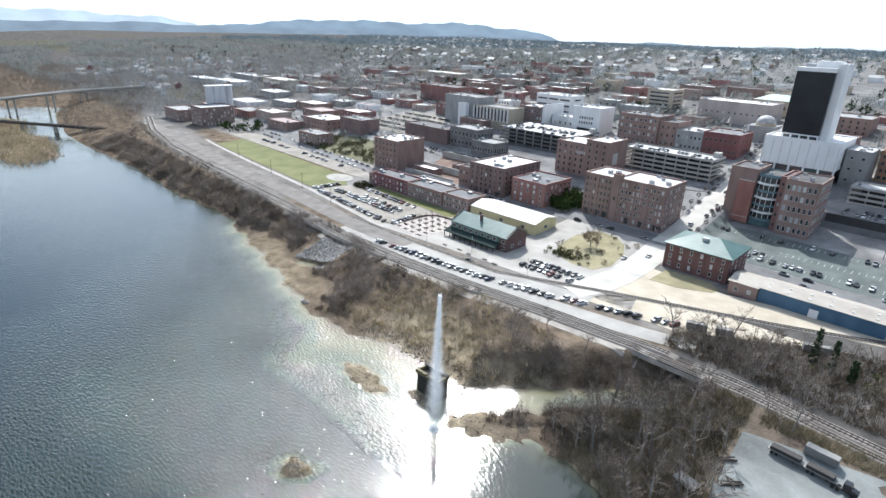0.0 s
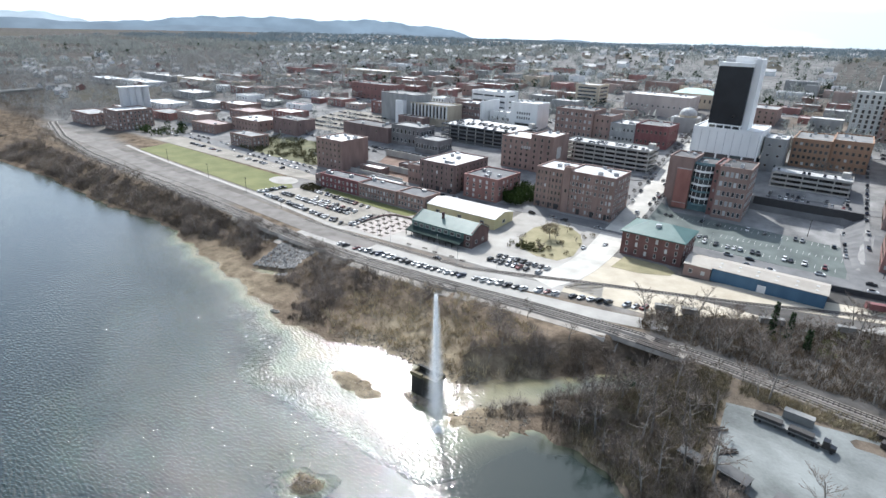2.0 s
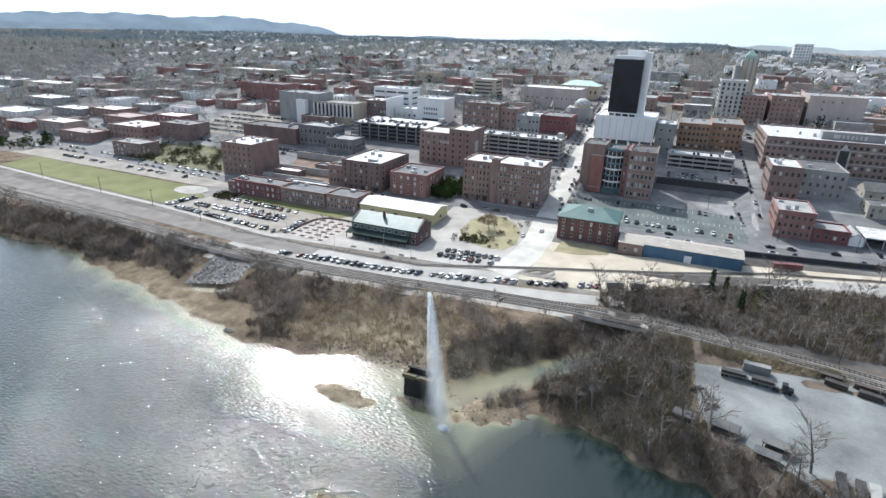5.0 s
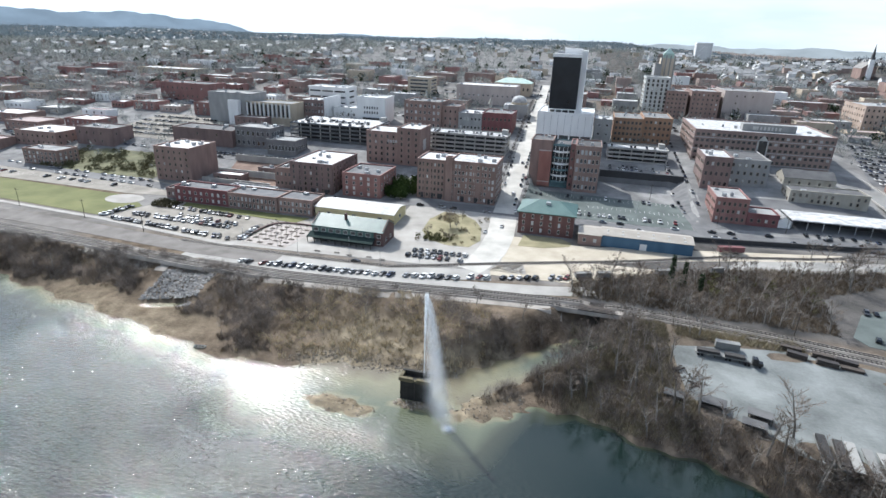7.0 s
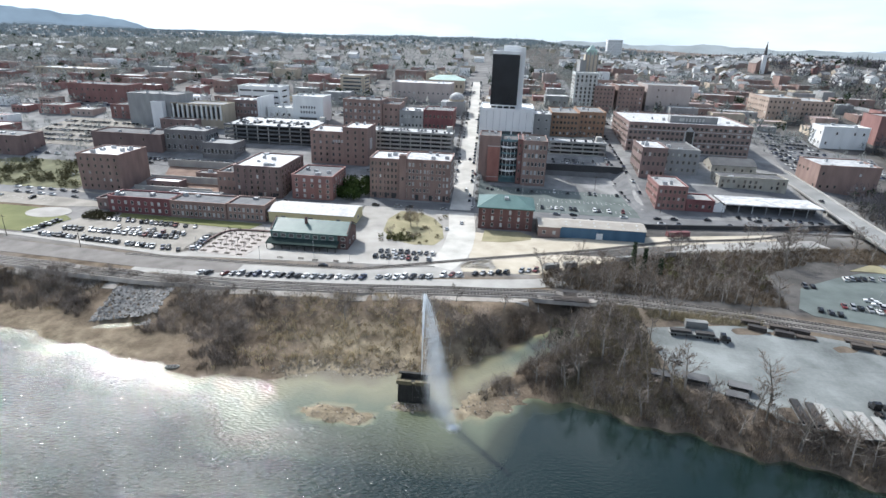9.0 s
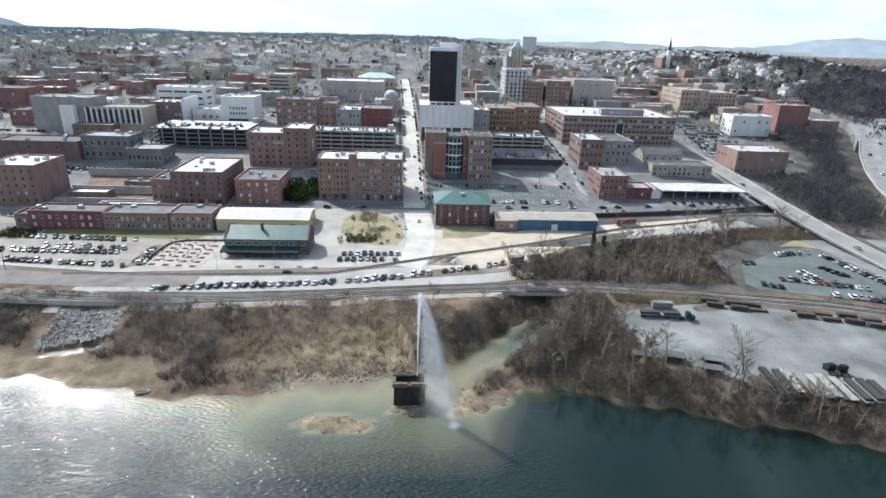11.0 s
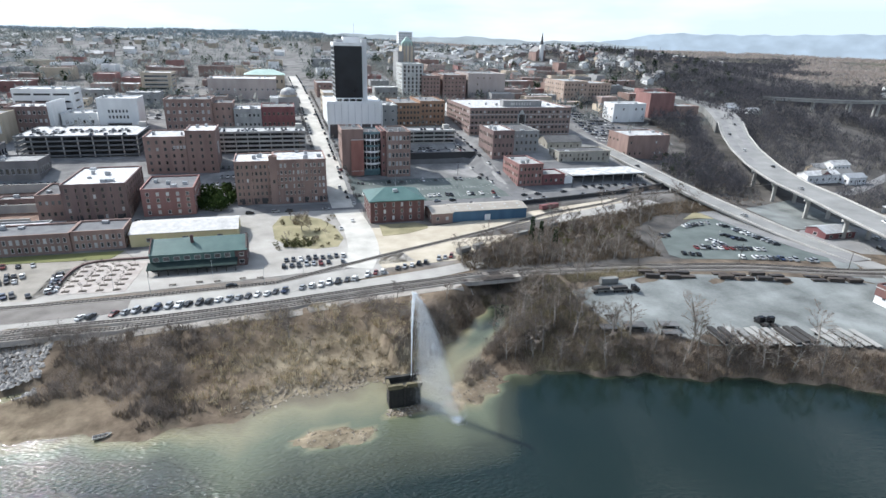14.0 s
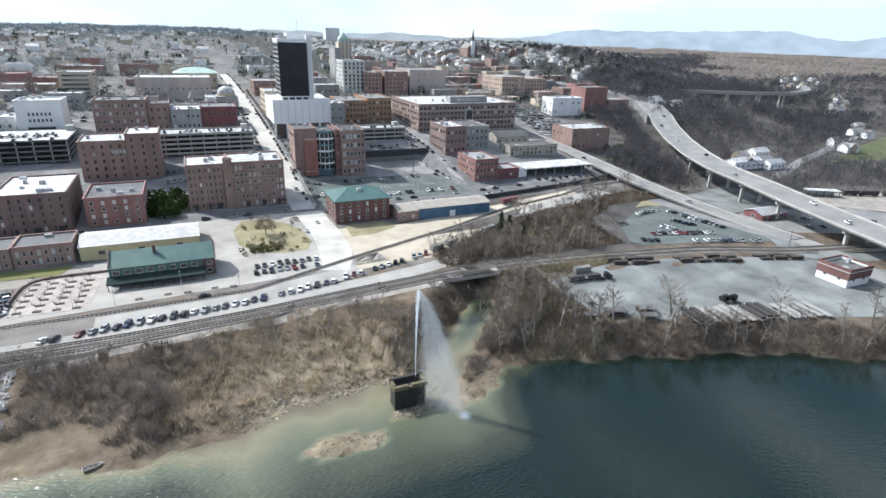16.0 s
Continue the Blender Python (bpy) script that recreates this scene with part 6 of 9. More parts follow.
def puffs(rng, p, per, rad, high, size):
    """Crowns: small random blades filling an uneven ellipsoid above each point."""
    n = len(p)
    s = np.repeat(rng.uniform(0.6, 1.3, n), per)[:, None]
    d = rng.normal(0, 1, (n * per, 3))
    d /= np.linalg.norm(d, axis=1)[:, None]
    r = rng.uniform(0.35, 1.0, (n * per, 1)) ** 0.6
    c = np.repeat(p, per, 0) + (0, 0, 1) * s * high * 0.6 + d * r * s * (rad, rad, high * 0.45)
    t = rng.normal(0, 1, (n * per, 3, 3)) * size * s[:, :, None]
    t[:, 2] += d * size * 1.4
    return c[:, None, :] + t


def twigs(rng, p, per, rad, high, length, width):
    """Bare crowns: slender twigs fanning up and out, filling an uneven ellipsoid above each point."""
    n = len(p)
    s = np.repeat(rng.uniform(0.6, 1.35, n), per)[:, None]
    d = rng.normal(0, 1, (n * per, 3))
    d /= np.linalg.norm(d, axis=1)[:, None]
    c = np.repeat(p, per, 0) + (0, 0, 1) * s * high * 0.5 + d * rng.uniform(0.1, 1.0, (n * per, 1)) ** 0.5 * s * (rad, rad, high * 0.42)
    up = d * 0.6 + (0, 0, 0.3) + rng.normal(0, 0.55, (n * per, 3))
    b = rng.uniform(0, 6.28, n * per)
    w = np.stack([np.cos(b), np.sin(b), np.zeros(n * per)], 1) * width * s
    return np.stack([c - w, c + w, c + up * length * s], 1)


def leaf_mass(name, pts, per, rad, high, size, label, category, material=PINES, kind="stuff"):
    return tri_cloud(name, puffs(np.random.RandomState(len(name)), pts, per, rad, high, size), material, label, category, kind)


RNG = np.random.RandomState(11)


def bank_keep(x, y, z):
    shore = np.interp(x, SHORE_X, SHORE_Y)
    f = (y - shore) / np.interp(x, BANK_X, BANK_W)
    beach = (x > -300) & (x < -190) & (z < 1.3)
    rip = (np.abs(x + 233) < 17) & (y > 139) & (y < 160)
    return (z > 0.7) & (f > 0.03) & (f < 0.98) & ~beach & ~rip & (y < 172)


def thin(p, seed, scale, cut):
    return p[ripple(p[:, 0], p[:, 1], scale, seed) > cut]


bank = scatter(RNG, 76000, -620, 170, 40, 172, bank_keep)
dense = thin(bank[bank[:, 0] < -60], 21, 15, -0.16)
point = scatter(RNG, 30000, -78, 172, 30, 175, lambda x, y, z: (z > 0.2) & (y - np.interp(x, SHORE_X, SHORE_Y) < np.interp(x, BANK_X, BANK_W)) & (y < 172) & (x + (y - 120) * 0.5 > -70))
tri_cloud("point_brush", blades(RNG, thin(point, 24, 18, -0.3)[:10500], 13, 0.8, 3.4, 1.2, 0.05), BRUSH_DARK, "dense dark brown brush below the storage yard", "brush")
cane = (dense[:, 0] > -172 + 26 * ripple(dense[:, 0], dense[:, 1], 22, 37)) & (dense[:, 0] < -92)
verge = np.concatenate([scatter(RNG, 5200, -62, -22, 112, 173, lambda x, y, z: (z > 0.3) & ((x < -27) | (y < 128)) & (y < np.interp(x, [-62, -30, -22], [174, 173, 172]))), scatter(RNG, 900, -24, 20, 160, 172, lambda x, y, z: (z > 0.3) & (y > 164))])
tri_cloud("verge_brush", blades(RNG, verge, 11, 0.6, 2.2, 1.1, 0.075), island_mat("olive_brown_brush", (0.085, 0.074, 0.048), (0.225, 0.195, 0.13), (0.4, 0.345, 0.235)), "olive-brown brush between the creek and the tracks", "brush")
tri_cloud("bank_brush", blades(RNG, dense[~cane][:16500], 11, 0.7, 2.8, 1.2, 0.08), BRUSH_GREY, "tangled grey-brown winter brush on the river bank", "brush")
tri_cloud("bank_cane", blades(RNG, dense[cane][::2], 11, 0.8, 2.6, 0.9, 0.085), BRUSH, "pale tan dry cane on the bank above the pier", "cane")
tri_cloud("bank_grass", blades(RNG, thin(bank, 33, 16, 0.0)[:12000], 8, 0.3, 1.1, 1.1, 0.07), island_mat("dry_bank_grass", (0.15, 0.115, 0.07), (0.26, 0.205, 0.125), (0.38, 0.31, 0.19)), "dry tan grass on the river bank", "grass")
strip = scatter(RNG, 17000, -64, 130, 183, 274, lambda x, y, z: (y > np.interp(x, [-64, -20, 37, 42, 75, 130], [186, 184.5, 181, 218, 240, 245])) & (y < np.interp(x, [-64, -33, 7, 59, 130], [204, 224, 242, 256, 272]) - 3))
tri_cloud("trackside_brush", blades(RNG, strip, 12, 0.7, 2.6, 1.1, 0.055), island_mat("trackside_brush", (0.045, 0.036, 0.027), (0.125, 0.097, 0.07), (0.26, 0.205, 0.145)), "dark winter brush between the rail lines", "brush")
side = scatter(RNG, 5000, -700, -250, 150, 205, lambda x, y, z: (y > np.interp(x, [-700, -529, -311, -250], [206, 176, 158, 150])) & (y < np.interp(x, [-700, -529, -311, -250], [214, 181, 166, 160])))
tri_cloud("left_bank_brush", blades(RNG, side, 12, 0.8, 2.8, 1.1, 0.06), BRUSH_GREY, "grey brush beside the rail line", "brush")
isle = scatter(RNG, 5000, -860, -560, 30, 130, lambda x, y, z: (z > 0.6) & (y > np.interp(x, SOUTH_X, SOUTH_Y) + 4))
tri_cloud("island_brush", np.concatenate([blades(RNG, isle[:2600], 9, 1.2, 4.5, 1.2, 0.14), blades(RNG, scatter(RNG, 260, -116, -104, 55, 66, lambda x, y, z: z > 0.35), 9, 0.4, 1.5, 0.8, 0.05)]), BRUSH, "bare brush on the river islets", "brush")


bush = thin(bank, 27, 26, -0.05)
bush = bush[(bush[:, 0] < -175) | (bush[:, 0] > -92) | (bush[:, 2] > 6.5)]
bush = bush[(np.sin(bush[:, 0] * 0.9 + bush[:, 1] * 1.7) > -0.2)][:2700]
tri_cloud("bank_bushes", twigs(RNG, bush, 56, 1.5, 3.4, 1.5, 0.032), BUSH_GREY, "grey twiggy bushes scattered on the bank", "bushes")


def tree_meshes(seed, height, spread, limbs):
    """A bare tree: tapered trunk, forking limbs and a crown of fine twigs."""
    r = random.Random(seed)
    trunk, crown = Mesh(), Mesh()
    lean = Vector((r.uniform(-0.22, 0.22), r.uniform(-0.22, 0.22), 0)) * height
    pts = [Vector((0, 0, -0.4)), Vector((0, 0, height * 0.3)) + lean * 0.2, Vector((0, 0, height * 0.62)) + lean * 0.6, Vector((0, 0, height * 0.95)) + lean]
    r0 = height * 0.02
    trunk.tube(pts, [r0 * 1.3, r0, r0 * 0.6, r0 * 0.15], 6)

    def at(f):
        f *= 3
        i = min(2, int(f))
        return pts[i].lerp(pts[i + 1], f - i)
    for i in range(limbs):
        f = r.uniform(0.32, 0.92)
        a = i * 2.4 + r.uniform(-0.5, 0.5)
        ln = spread * r.uniform(0.7, 1.4) * (1.15 - 0.6 * f)
        p0 = at(f)
        d = Vector((math.cos(a), math.sin(a), r.uniform(0.2, 0.95))).normalized()
        p1 = p0 + d * ln * 0.5
        p2 = p1 + (d + Vector((r.uniform(-0.4, 0.4), r.uniform(-0.4, 0.4), 0.45))).normalized() * ln * 0.55
        rl = r0 * 0.55 * (1.1 - f)  + 0.015
        trunk.tube([p0, p1, p2], [rl, rl * 0.7, rl * 0.25], 4, cap=False)
        for j in range(7):
            g = r.uniform(0.25, 1.0)
            q0 = p0.lerp(p1, g * 2) if g < 0.5 else p1.lerp(p2, g * 2 - 1)
            dd = (d + Vector((r.uniform(-1, 1), r.uniform(-1, 1), r.uniform(-0.2, 1.0)))).normalized()
            q1 = q0 + dd * ln * r.uniform(0.28, 0.5)
            crown.tube([q0, q1], [rl * 0.3 + 0.012, 0.014], 3, cap=False)
            for k in range(7):
                s0 = q0.lerp(q1, r.uniform(0.2, 1.0))
                e = (dd + Vector((r.uniform(-1, 1), r.uniform(-1, 1), r.uniform(-0.3, 1.0)))).normalized() * ln * r.uniform(0.12, 0.3)
                sd = e.orthogonal().normalized() * 0.036
                o = len(crown.v)
                crown.v.extend([tuple(s0 - sd), tuple(s0 + sd), tuple(s0 + e)])
                crown.f.append((o, o + 1, o + 2))
                crown.m.append(0)
    return trunk.data("trunk", BARK), crown.data("crown", TWIGS)


TREES = [tree_meshes(3, 11, 5.5, 13), tree_meshes(8, 14, 6.0, 15), tree_meshes(14, 9, 4.2, 12), tree_meshes(27, 16, 5.0, 16), tree_meshes(31, 7, 3.6, 11)]


def tree(kind, x, y, scale=1.0, turn=0.0, label="bare grey winter tree with fine twigs", group="bank trees"):
    e = base("tree", x, y, ground_z(x, y) - 0.1, label, "tree", group, turn=turn)
    e.scale = (scale, scale, scale)
    part("trunk", TREES[kind][0], (), e)
    part("crown", TREES[kind][1], (), e)
    return e


tr = random.Random(4)


def grove(n, x0, x1, y0, y1, keep, kinds, s0, s1, group, gap=3.0):
    done, tries = [], 0
    while len(done) < n and tries < n * 40:
        tries += 1
        x, y = tr.uniform(x0, x1), tr.uniform(y0, y1)
        if keep(x, y, ground_z(x, y)) and all((x - a) ** 2 + (y - b) ** 2 > gap * gap for a, b in done):
            done.append((x, y))
            tree(tr.choice(kinds), x, y, tr.uniform(s0, s1), tr.uniform(0, 360), group=group)


def shore_at(x):
    return float(np.interp(x, SHORE_X, SHORE_Y))


grove(70, -72, 20, 95, 168, lambda x, y, z: z > 1.0 and y < np.interp(x, [-72, -45, -28, -20, 4, 20], [170, 168, 160, 117, 108, 102]), (0, 1, 2, 3), 0.6, 1.0, "trees on the point")
grove(34, 0, 165, 30, 112, lambda x, y, z: z > 1.2 and y - shore_at(x) < 13, (0, 1, 2, 3, 4), 0.55, 0.95, "trees below the yard")
grove(80, -64, 40, 184, 240, lambda x, y, z: np.interp(x, [-64, -20, 37, 40], [185, 185, 183, 214]) < y < np.interp(x, [-64, -33, 7, 40], [204, 224, 242, 250]) - 3, (0, 1, 2, 4), 0.6, 1.0, "trees between the tracks")
grove(26, -58, -14, 163, 200, lambda x, y, z: z > 3 and (y < 173.5 or y > 184), (0, 1, 2, 4), 0.6, 1.0, "trees beside the creek bridge", 3.0)
grove(24, 40, 132, 212, 276, lambda x, y, z: y > np.interp(x, [40, 55, 75, 92, 130], [202, 212, 226, 236, 245]), (0, 1, 2), 0.6, 1.0, "trees by the ramp")
grove(36, -600, -280, 140, 180, lambda x, y, z: z > 2 and y < np.interp(x, [-600, -444, -311, -280], [186, 170, 162, 158]), (0, 2, 4), 0.6, 1.0, "trees on the upstream bank", 4)
grove(16, -280, -130, 135, 165, lambda x, y, z: z > 4.0 and abs(x + 233) > 20, (2, 4, 0), 0.45, 0.8, "trees along the bank", 5)
grove(10, -130, -66, 130, 168, lambda x, y, z: z > 3.0, (2, 4), 0.5, 0.9, "trees along the bank", 5)
grove(10, -142, -116, 228, 274, lambda x, y, z: True, (4, 2), 0.4, 0.8, "garden trees", 6)
tree(1, 2.5, 116, 1.15, 30, "large spreading bare tree beside the yard")
tree(3, -22, 121, 1.0, 80, "tall pale bare tree on the river edge")
tree(3, -63, 152, 1.0, 10, "pale dead tree at the creek")
tree(1, -52, 150, 1.1, 210, "tall bare tree at the creek")
tree(3, -40, 128, 1.1, 110, "tall pale bare tree on the river edge")
tree(1, 40, 98, 1.0, 300, "large spreading bare tree beside the yard")
tree(3, 72, 82, 1.0, 20, "tall pale bare tree on the river edge")
tree(3, 76, 80, 0.85, 170, "leaning pale bare tree on the river edge")
tree(3, 58, 232, 1.1, 140, "pale bare tree above the lot")
tan_tree = tree(2, -133, 252, 1.2, 60, "round-crowned tan garden tree")
haze_crown = tri_cloud("crown", puffs(np.random.RandomState(5), np.zeros((1, 3)) + (0, 0, 2.0), 1500, 5.4, 6.8, 0.22), island_mat("tan_twig_crown", (0.2, 0.16, 0.10), (0.32, 0.27, 0.18), (0.42, 0.36, 0.25)), "", "", "")
haze_crown.parent = tan_tree
leaf_mass("garden_hedge", scatter(RNG, 34, -147, -128, 229, 240, lambda x, y, z: x == x), 60, 1.2, 1.6, 0.25, "low green-brown hedge bed in the garden", "hedge", island_mat("olive_hedge", (0.05, 0.055, 0.02), (0.09, 0.09, 0.04), (0.14, 0.13, 0.06)))

# saplings in the paved square
DARK_BARK = mat("dark_sapling_bark", (0.04, 0.034, 0.03), (0.075, 0.065, 0.056), 1.0, 0.9, fine=0.2, bump=0)
SOIL_BED = mat("dark_bed_soil", (0.05, 0.04, 0.032), (0.10, 0.08, 0.065), 1.5, 0.95, fine=0.3)
SAPLING = [m.copy() for m in TREES[4]]
for m in SAPLING:
    m.materials.clear()
    m.materials.append(DARK_BARK)
for i in range(4):
    for j in range(6):
        x, y = -226 + i * 6.2 + j * 0.3, 198.5 + j * 5.0 - i * 0.6
        e = base("sapling", x, y, ground_z(x, y) + 0.3, "small dark leafless sapling in a paved square", "tree", "plaza saplings", turn=i * 40 + j * 70)
        e.scale = (0.36, 0.36, 0.5)
        part("trunk", SAPLING[0], (), e)
        part("crown", SAPLING[1], (), e)
        tagged(part("tree_pit", Mesh().box(-1.35, 1.35, -0.75, 0.75, 0, 0.3), SOIL_BED, at=pose(x, y, ground_z(x, y) + 0.1)), "rectangular dark planting bed in the paving", "planter", "planting beds")

# ivy-wrapped trunks beside the spur
for x, y, h in ((-21, 211, 15), (-15.5, 212, 12), (-9, 208, 9)):
    e = base("ivy_tree", x, y, ground_z(x, y) - 0.2, "dead trunk wrapped in dark ivy beside the spur", "tree", "ivy trees")
    part("trunk", Mesh().tube([(0, 0, 0), (0.2, 0, h * 0.5), (0.1, 0.2, h)], [0.5, 0.4, 0.2], 7), BARK, e)
    rr = np.random.RandomState(int(h))
    u = rr.uniform(0.12, 1, 900)
    aa = rr.uniform(0, 6.28, 900)
    rad = (1.5 - 0.8 * u) * rr.uniform(0.4, 1.1, 900)
    c = np.stack([np.cos(aa) * rad, np.sin(aa) * rad, u * h], 1)
    ivy = tri_cloud("ivy", c[:, None, :] + rr.normal(0, 0.28, (900, 3, 3)), PINES, "dark green ivy leaves", "ivy")
    del ivy["category"], ivy["kind"]
    ivy.parent = e

def clear_of(p, gap=4.0):
    k = np.ones(len(p), bool)
    for x0, x1, y0, y1 in FOOT:
        k &= ~((p[:, 0] > x0 - gap) & (p[:, 0] < x1 + gap) & (p[:, 1] > y0 - gap) & (p[:, 1] < y1 + gap))
    for line, half in (([(-104, 205), (-109, 350), (-112, 440), (-116, 560), (-122, 760), (-135, 1100)], 14), (EXP, 15), (RAMP, 10)):
        q = resample([c[:2] for c in line], 12)
        for c in q:
            k &= (p[:, 0] - c[0]) ** 2 + (p[:, 1] - c[1]) ** 2 > half * half
    return p[k]


# green bushes between the warehouses, hedge, street trees
GREEN_BUSH = island_mat("evergreen_bush_leaves", (0.012, 0.022, 0.008), (0.03, 0.05, 0.016), (0.07, 0.10, 0.03))
leaf_mass("evergreen_thicket", scatter(RNG, 60, -187, -168, 289, 318, lambda x, y, z: x == x), 130, 2.2, 5.5, 0.4, "dark green evergreen thicket between brick buildings", "thicket", GREEN_BUSH)
leaf_mass("evergreen_thicket", clear_of(scatter(RNG, 60, 150, 205, 318, 372, lambda x, y, z: (x < 165 + (y - 318) * 0.7) & (ripple(x, y, 20, 97) > -0.05)), 3), 90, 2.4, 6.0, 0.45, "dark evergreens on the slope below the plant", "thicket", GREEN_BUSH)
leaf_mass("mill_thicket", clear_of(scatter(RNG, 46, -606, -545, 256, 296, lambda x, y, z: ripple(x, y, 22, 99) > -0.1), 3), 80, 2.6, 6.0, 0.5, "dark evergreens beside the old mill", "thicket", GREEN_BUSH)
leaf_mass("hedge", scatter(RNG, 60, -315, -299, 230, 240, lambda x, y, z: x == x), 60, 1.0, 1.8, 0.25, "low dark clipped hedge beside the lot", "hedge", island_mat("brown_hedge", (0.03, 0.03, 0.015), (0.06, 0.055, 0.03), (0.10, 0.09, 0.05)))
leaf_mass("slope_shrubs", scatter(RNG, 420, -456, -354, 279, 324, lambda x, y, z: ripple(x, y, 26, 91) > -0.1), 46, 1.9, 2.8, 0.35, "dull olive shrubs on the slope behind the lawn", "shrubs", island_mat("olive_shrubs", (0.06, 0.062, 0.032), (0.105, 0.10, 0.055), (0.17, 0.155, 0.09)))
leaf_mass("strip_shrubs", scatter(RNG, 60, -26, 44, 196, 226, lambda x, y, z: (y > np.interp(x, [-26, 44], [198, 202])) & (y < np.interp(x, [-26, 7, 44], [216, 230, 230])) & (ripple(x, y, 16, 95) > 0.1)), 60, 1.8, 3.0, 0.3, "olive brambles between the rail lines", "brambles", island_mat("olive_bramble_leaves", (0.06, 0.062, 0.025), (0.1, 0.1, 0.045), (0.16, 0.15, 0.075)))
leaf_mass("garden_shrubs", scatter(RNG, 46, -146, -114, 226, 274, lambda x, y, z: ripple(x, y, 14, 6) > 0.05), 50, 1.1, 1.6, 0.25, "clumps of brown garden shrubs", "shrubs", island_mat("garden_shrub_leaves", (0.09, 0.075, 0.04), (0.15, 0.125, 0.075), (0.22, 0.19, 0.12)))
for i in range(26):
    for s in (-1, 1):
        y = 296 + i * 11
        x = float(np.interp(y, [260, 350, 440, 560], [-107, -109, -112, -116])) + s * 8.8
        e = base("street_tree", x, y, ground_z(x, y), "small dark street tree on the kerb", "tree", "street trees")
        part("trunk", Mesh().tube([(0, 0, 0), (0, 0, 2.2)], [0.12, 0.08], 5), BARK, e)
        if i == 0 and s == -1:
            rr = np.random.RandomState(2)
            crown_ob = tri_cloud("crown", puffs(rr, np.zeros((1, 3)) + (0, 0, 1.2), 150, 1.5, 3.6, 0.25), WOODS, "", "", "")
            crown_mesh = crown_ob.data
            crown_ob.parent = e
        else:
            part("crown", crown_mesh, (), e)

# ---- woods and far trees ----


vr = random.Random(77)
VALLEY_HOMES = [(545 + i * 23 + vr.uniform(-7, 7), 362 + i * 13 + vr.uniform(-9, 9)) for i in range(6)] + [(720 + i * 25 + vr.uniform(-9, 9), 500 + i * 15 + vr.uniform(-12, 12)) for i in range(10)]
near_woods = clear_of(scatter(RNG, 9000, 165, 760, 200, 700, lambda x, y, z: (x > 215 + (y - 200) * 0.33) & ((y > 225) | (x > 250)) & ~((x < 330) & (y > 465) & (y < 530)) & ~((np.abs(y - 535) < 26) & (x > 470) & (x < 700)) & (ripple(x, y, 150, 4) > -0.35)))
slope = scatter(RNG, 1500, 136, 300, 214, 480, lambda x, y, z: (x < np.interp(y, [214, 288, 345, 408, 480], [162, 190, 216, 250, 290])) & (x > 142) & ((y > 258) | (x > 204)) & ((y < 352) | (x > np.interp(y, [352, 400, 480], [182, 226, 232]))))
slope = clear_of(slope, 5)
tri_cloud("slope_brush", blades(RNG, np.repeat(slope, 4, 0) + RNG.normal(0, 2.5, (len(slope) * 4, 3)) * (1, 1, 0), 12, 0.8, 3.0, 1.2, 0.07), BRUSH_GREY, "brown brush on the slope between ramp and highway", "brush")
near_woods = np.concatenate([near_woods, slope, slope + RNG.normal(0, 2.6, slope.shape) * (1, 1, 0)])
wood_x, wood_y = near_woods[:, 0], near_woods[:, 1]
on_meadow = (wood_x > 360) & (wood_y > np.interp(wood_x, [360, 455, 560, 640], [284, 281, 312, 368])) & (wood_y < np.interp(wood_x, [368, 462, 537, 600, 640], [290, 328, 350, 376, 380]))
on_road = np.abs(wood_y - np.interp(wood_x, [238, 266, 300, 350, 438, 593, 670], [268, 268, 282, 303, 332, 388, 412])) < 7
near_woods = near_woods[~(on_meadow | on_road | ((wood_x > 216) & (wood_y < np.interp(wood_x, [216, 262, 330, 430], [228, 227, 208, 175]))))]
for hx, hy_ in VALLEY_HOMES + [(266, 297), (293, 290), (301, 312)]:
    near_woods = near_woods[(near_woods[:, 0] - hx) ** 2 + (near_woods[:, 1] - hy_ + 6) ** 2 > 19 ** 2]
close = (near_woods[:, 1] < 400) & (near_woods[:, 0] < 440)
tri_cloud("valley_woods", np.concatenate([twigs(RNG, near_woods[close], 90, 3.4, 12, 1.3, 0.15), twigs(RNG, near_woods[~close], 50, 3.4, 12, 1.7, 0.3)]), VALLEY_WOODS, "grey leafless woods filling the valley", "woods")
tri_cloud("valley_trunks", blades(RNG, near_woods[::2], 3, 7, 12, 0.6, 0.16), BARK, "bare trunks in the valley woods", "woods")
far_east = clear_of(scatter(RNG, 20000, 250, 3200, 500, 3600, lambda x, y, z: (x > 330 - (y - 500) * 0.02) & (ripple(x, y, 420, 8) > -0.2) & ~((np.abs(y - 535) < 26) & (x > 440)) & (x < y * 1.6 + 300)))
west_shore = scatter(RNG, 9000, -1700, -330, -150, 330, lambda x, y, z: (z > 1.2) & (y > np.interp(x, SHORE_X, SHORE_Y)) & (y < np.interp(x, [-1000, -711, -620, -529, -444, -330], [322, 218, 192, 176, 170, 160])))
tri_cloud("shore_woods", twigs(RNG, west_shore, 60, 2.6, 8.5, 1.4, 0.18), island_mat("brown_shore_woods", (0.07, 0.06, 0.05), (0.14, 0.12, 0.10), (0.22, 0.19, 0.16), thin_share=0.45), "brown leafless woods along the upstream shore", "woods")
far_mid = clear_of(scatter(RNG, 34000, -3000, 420, 470, 3600, lambda x, y, z: (np.abs(x) < y * 1.25 + 250) & (ripple(x, y, 120, 12) > -0.02 - 0.2 * smooth(900, 1800, y))))
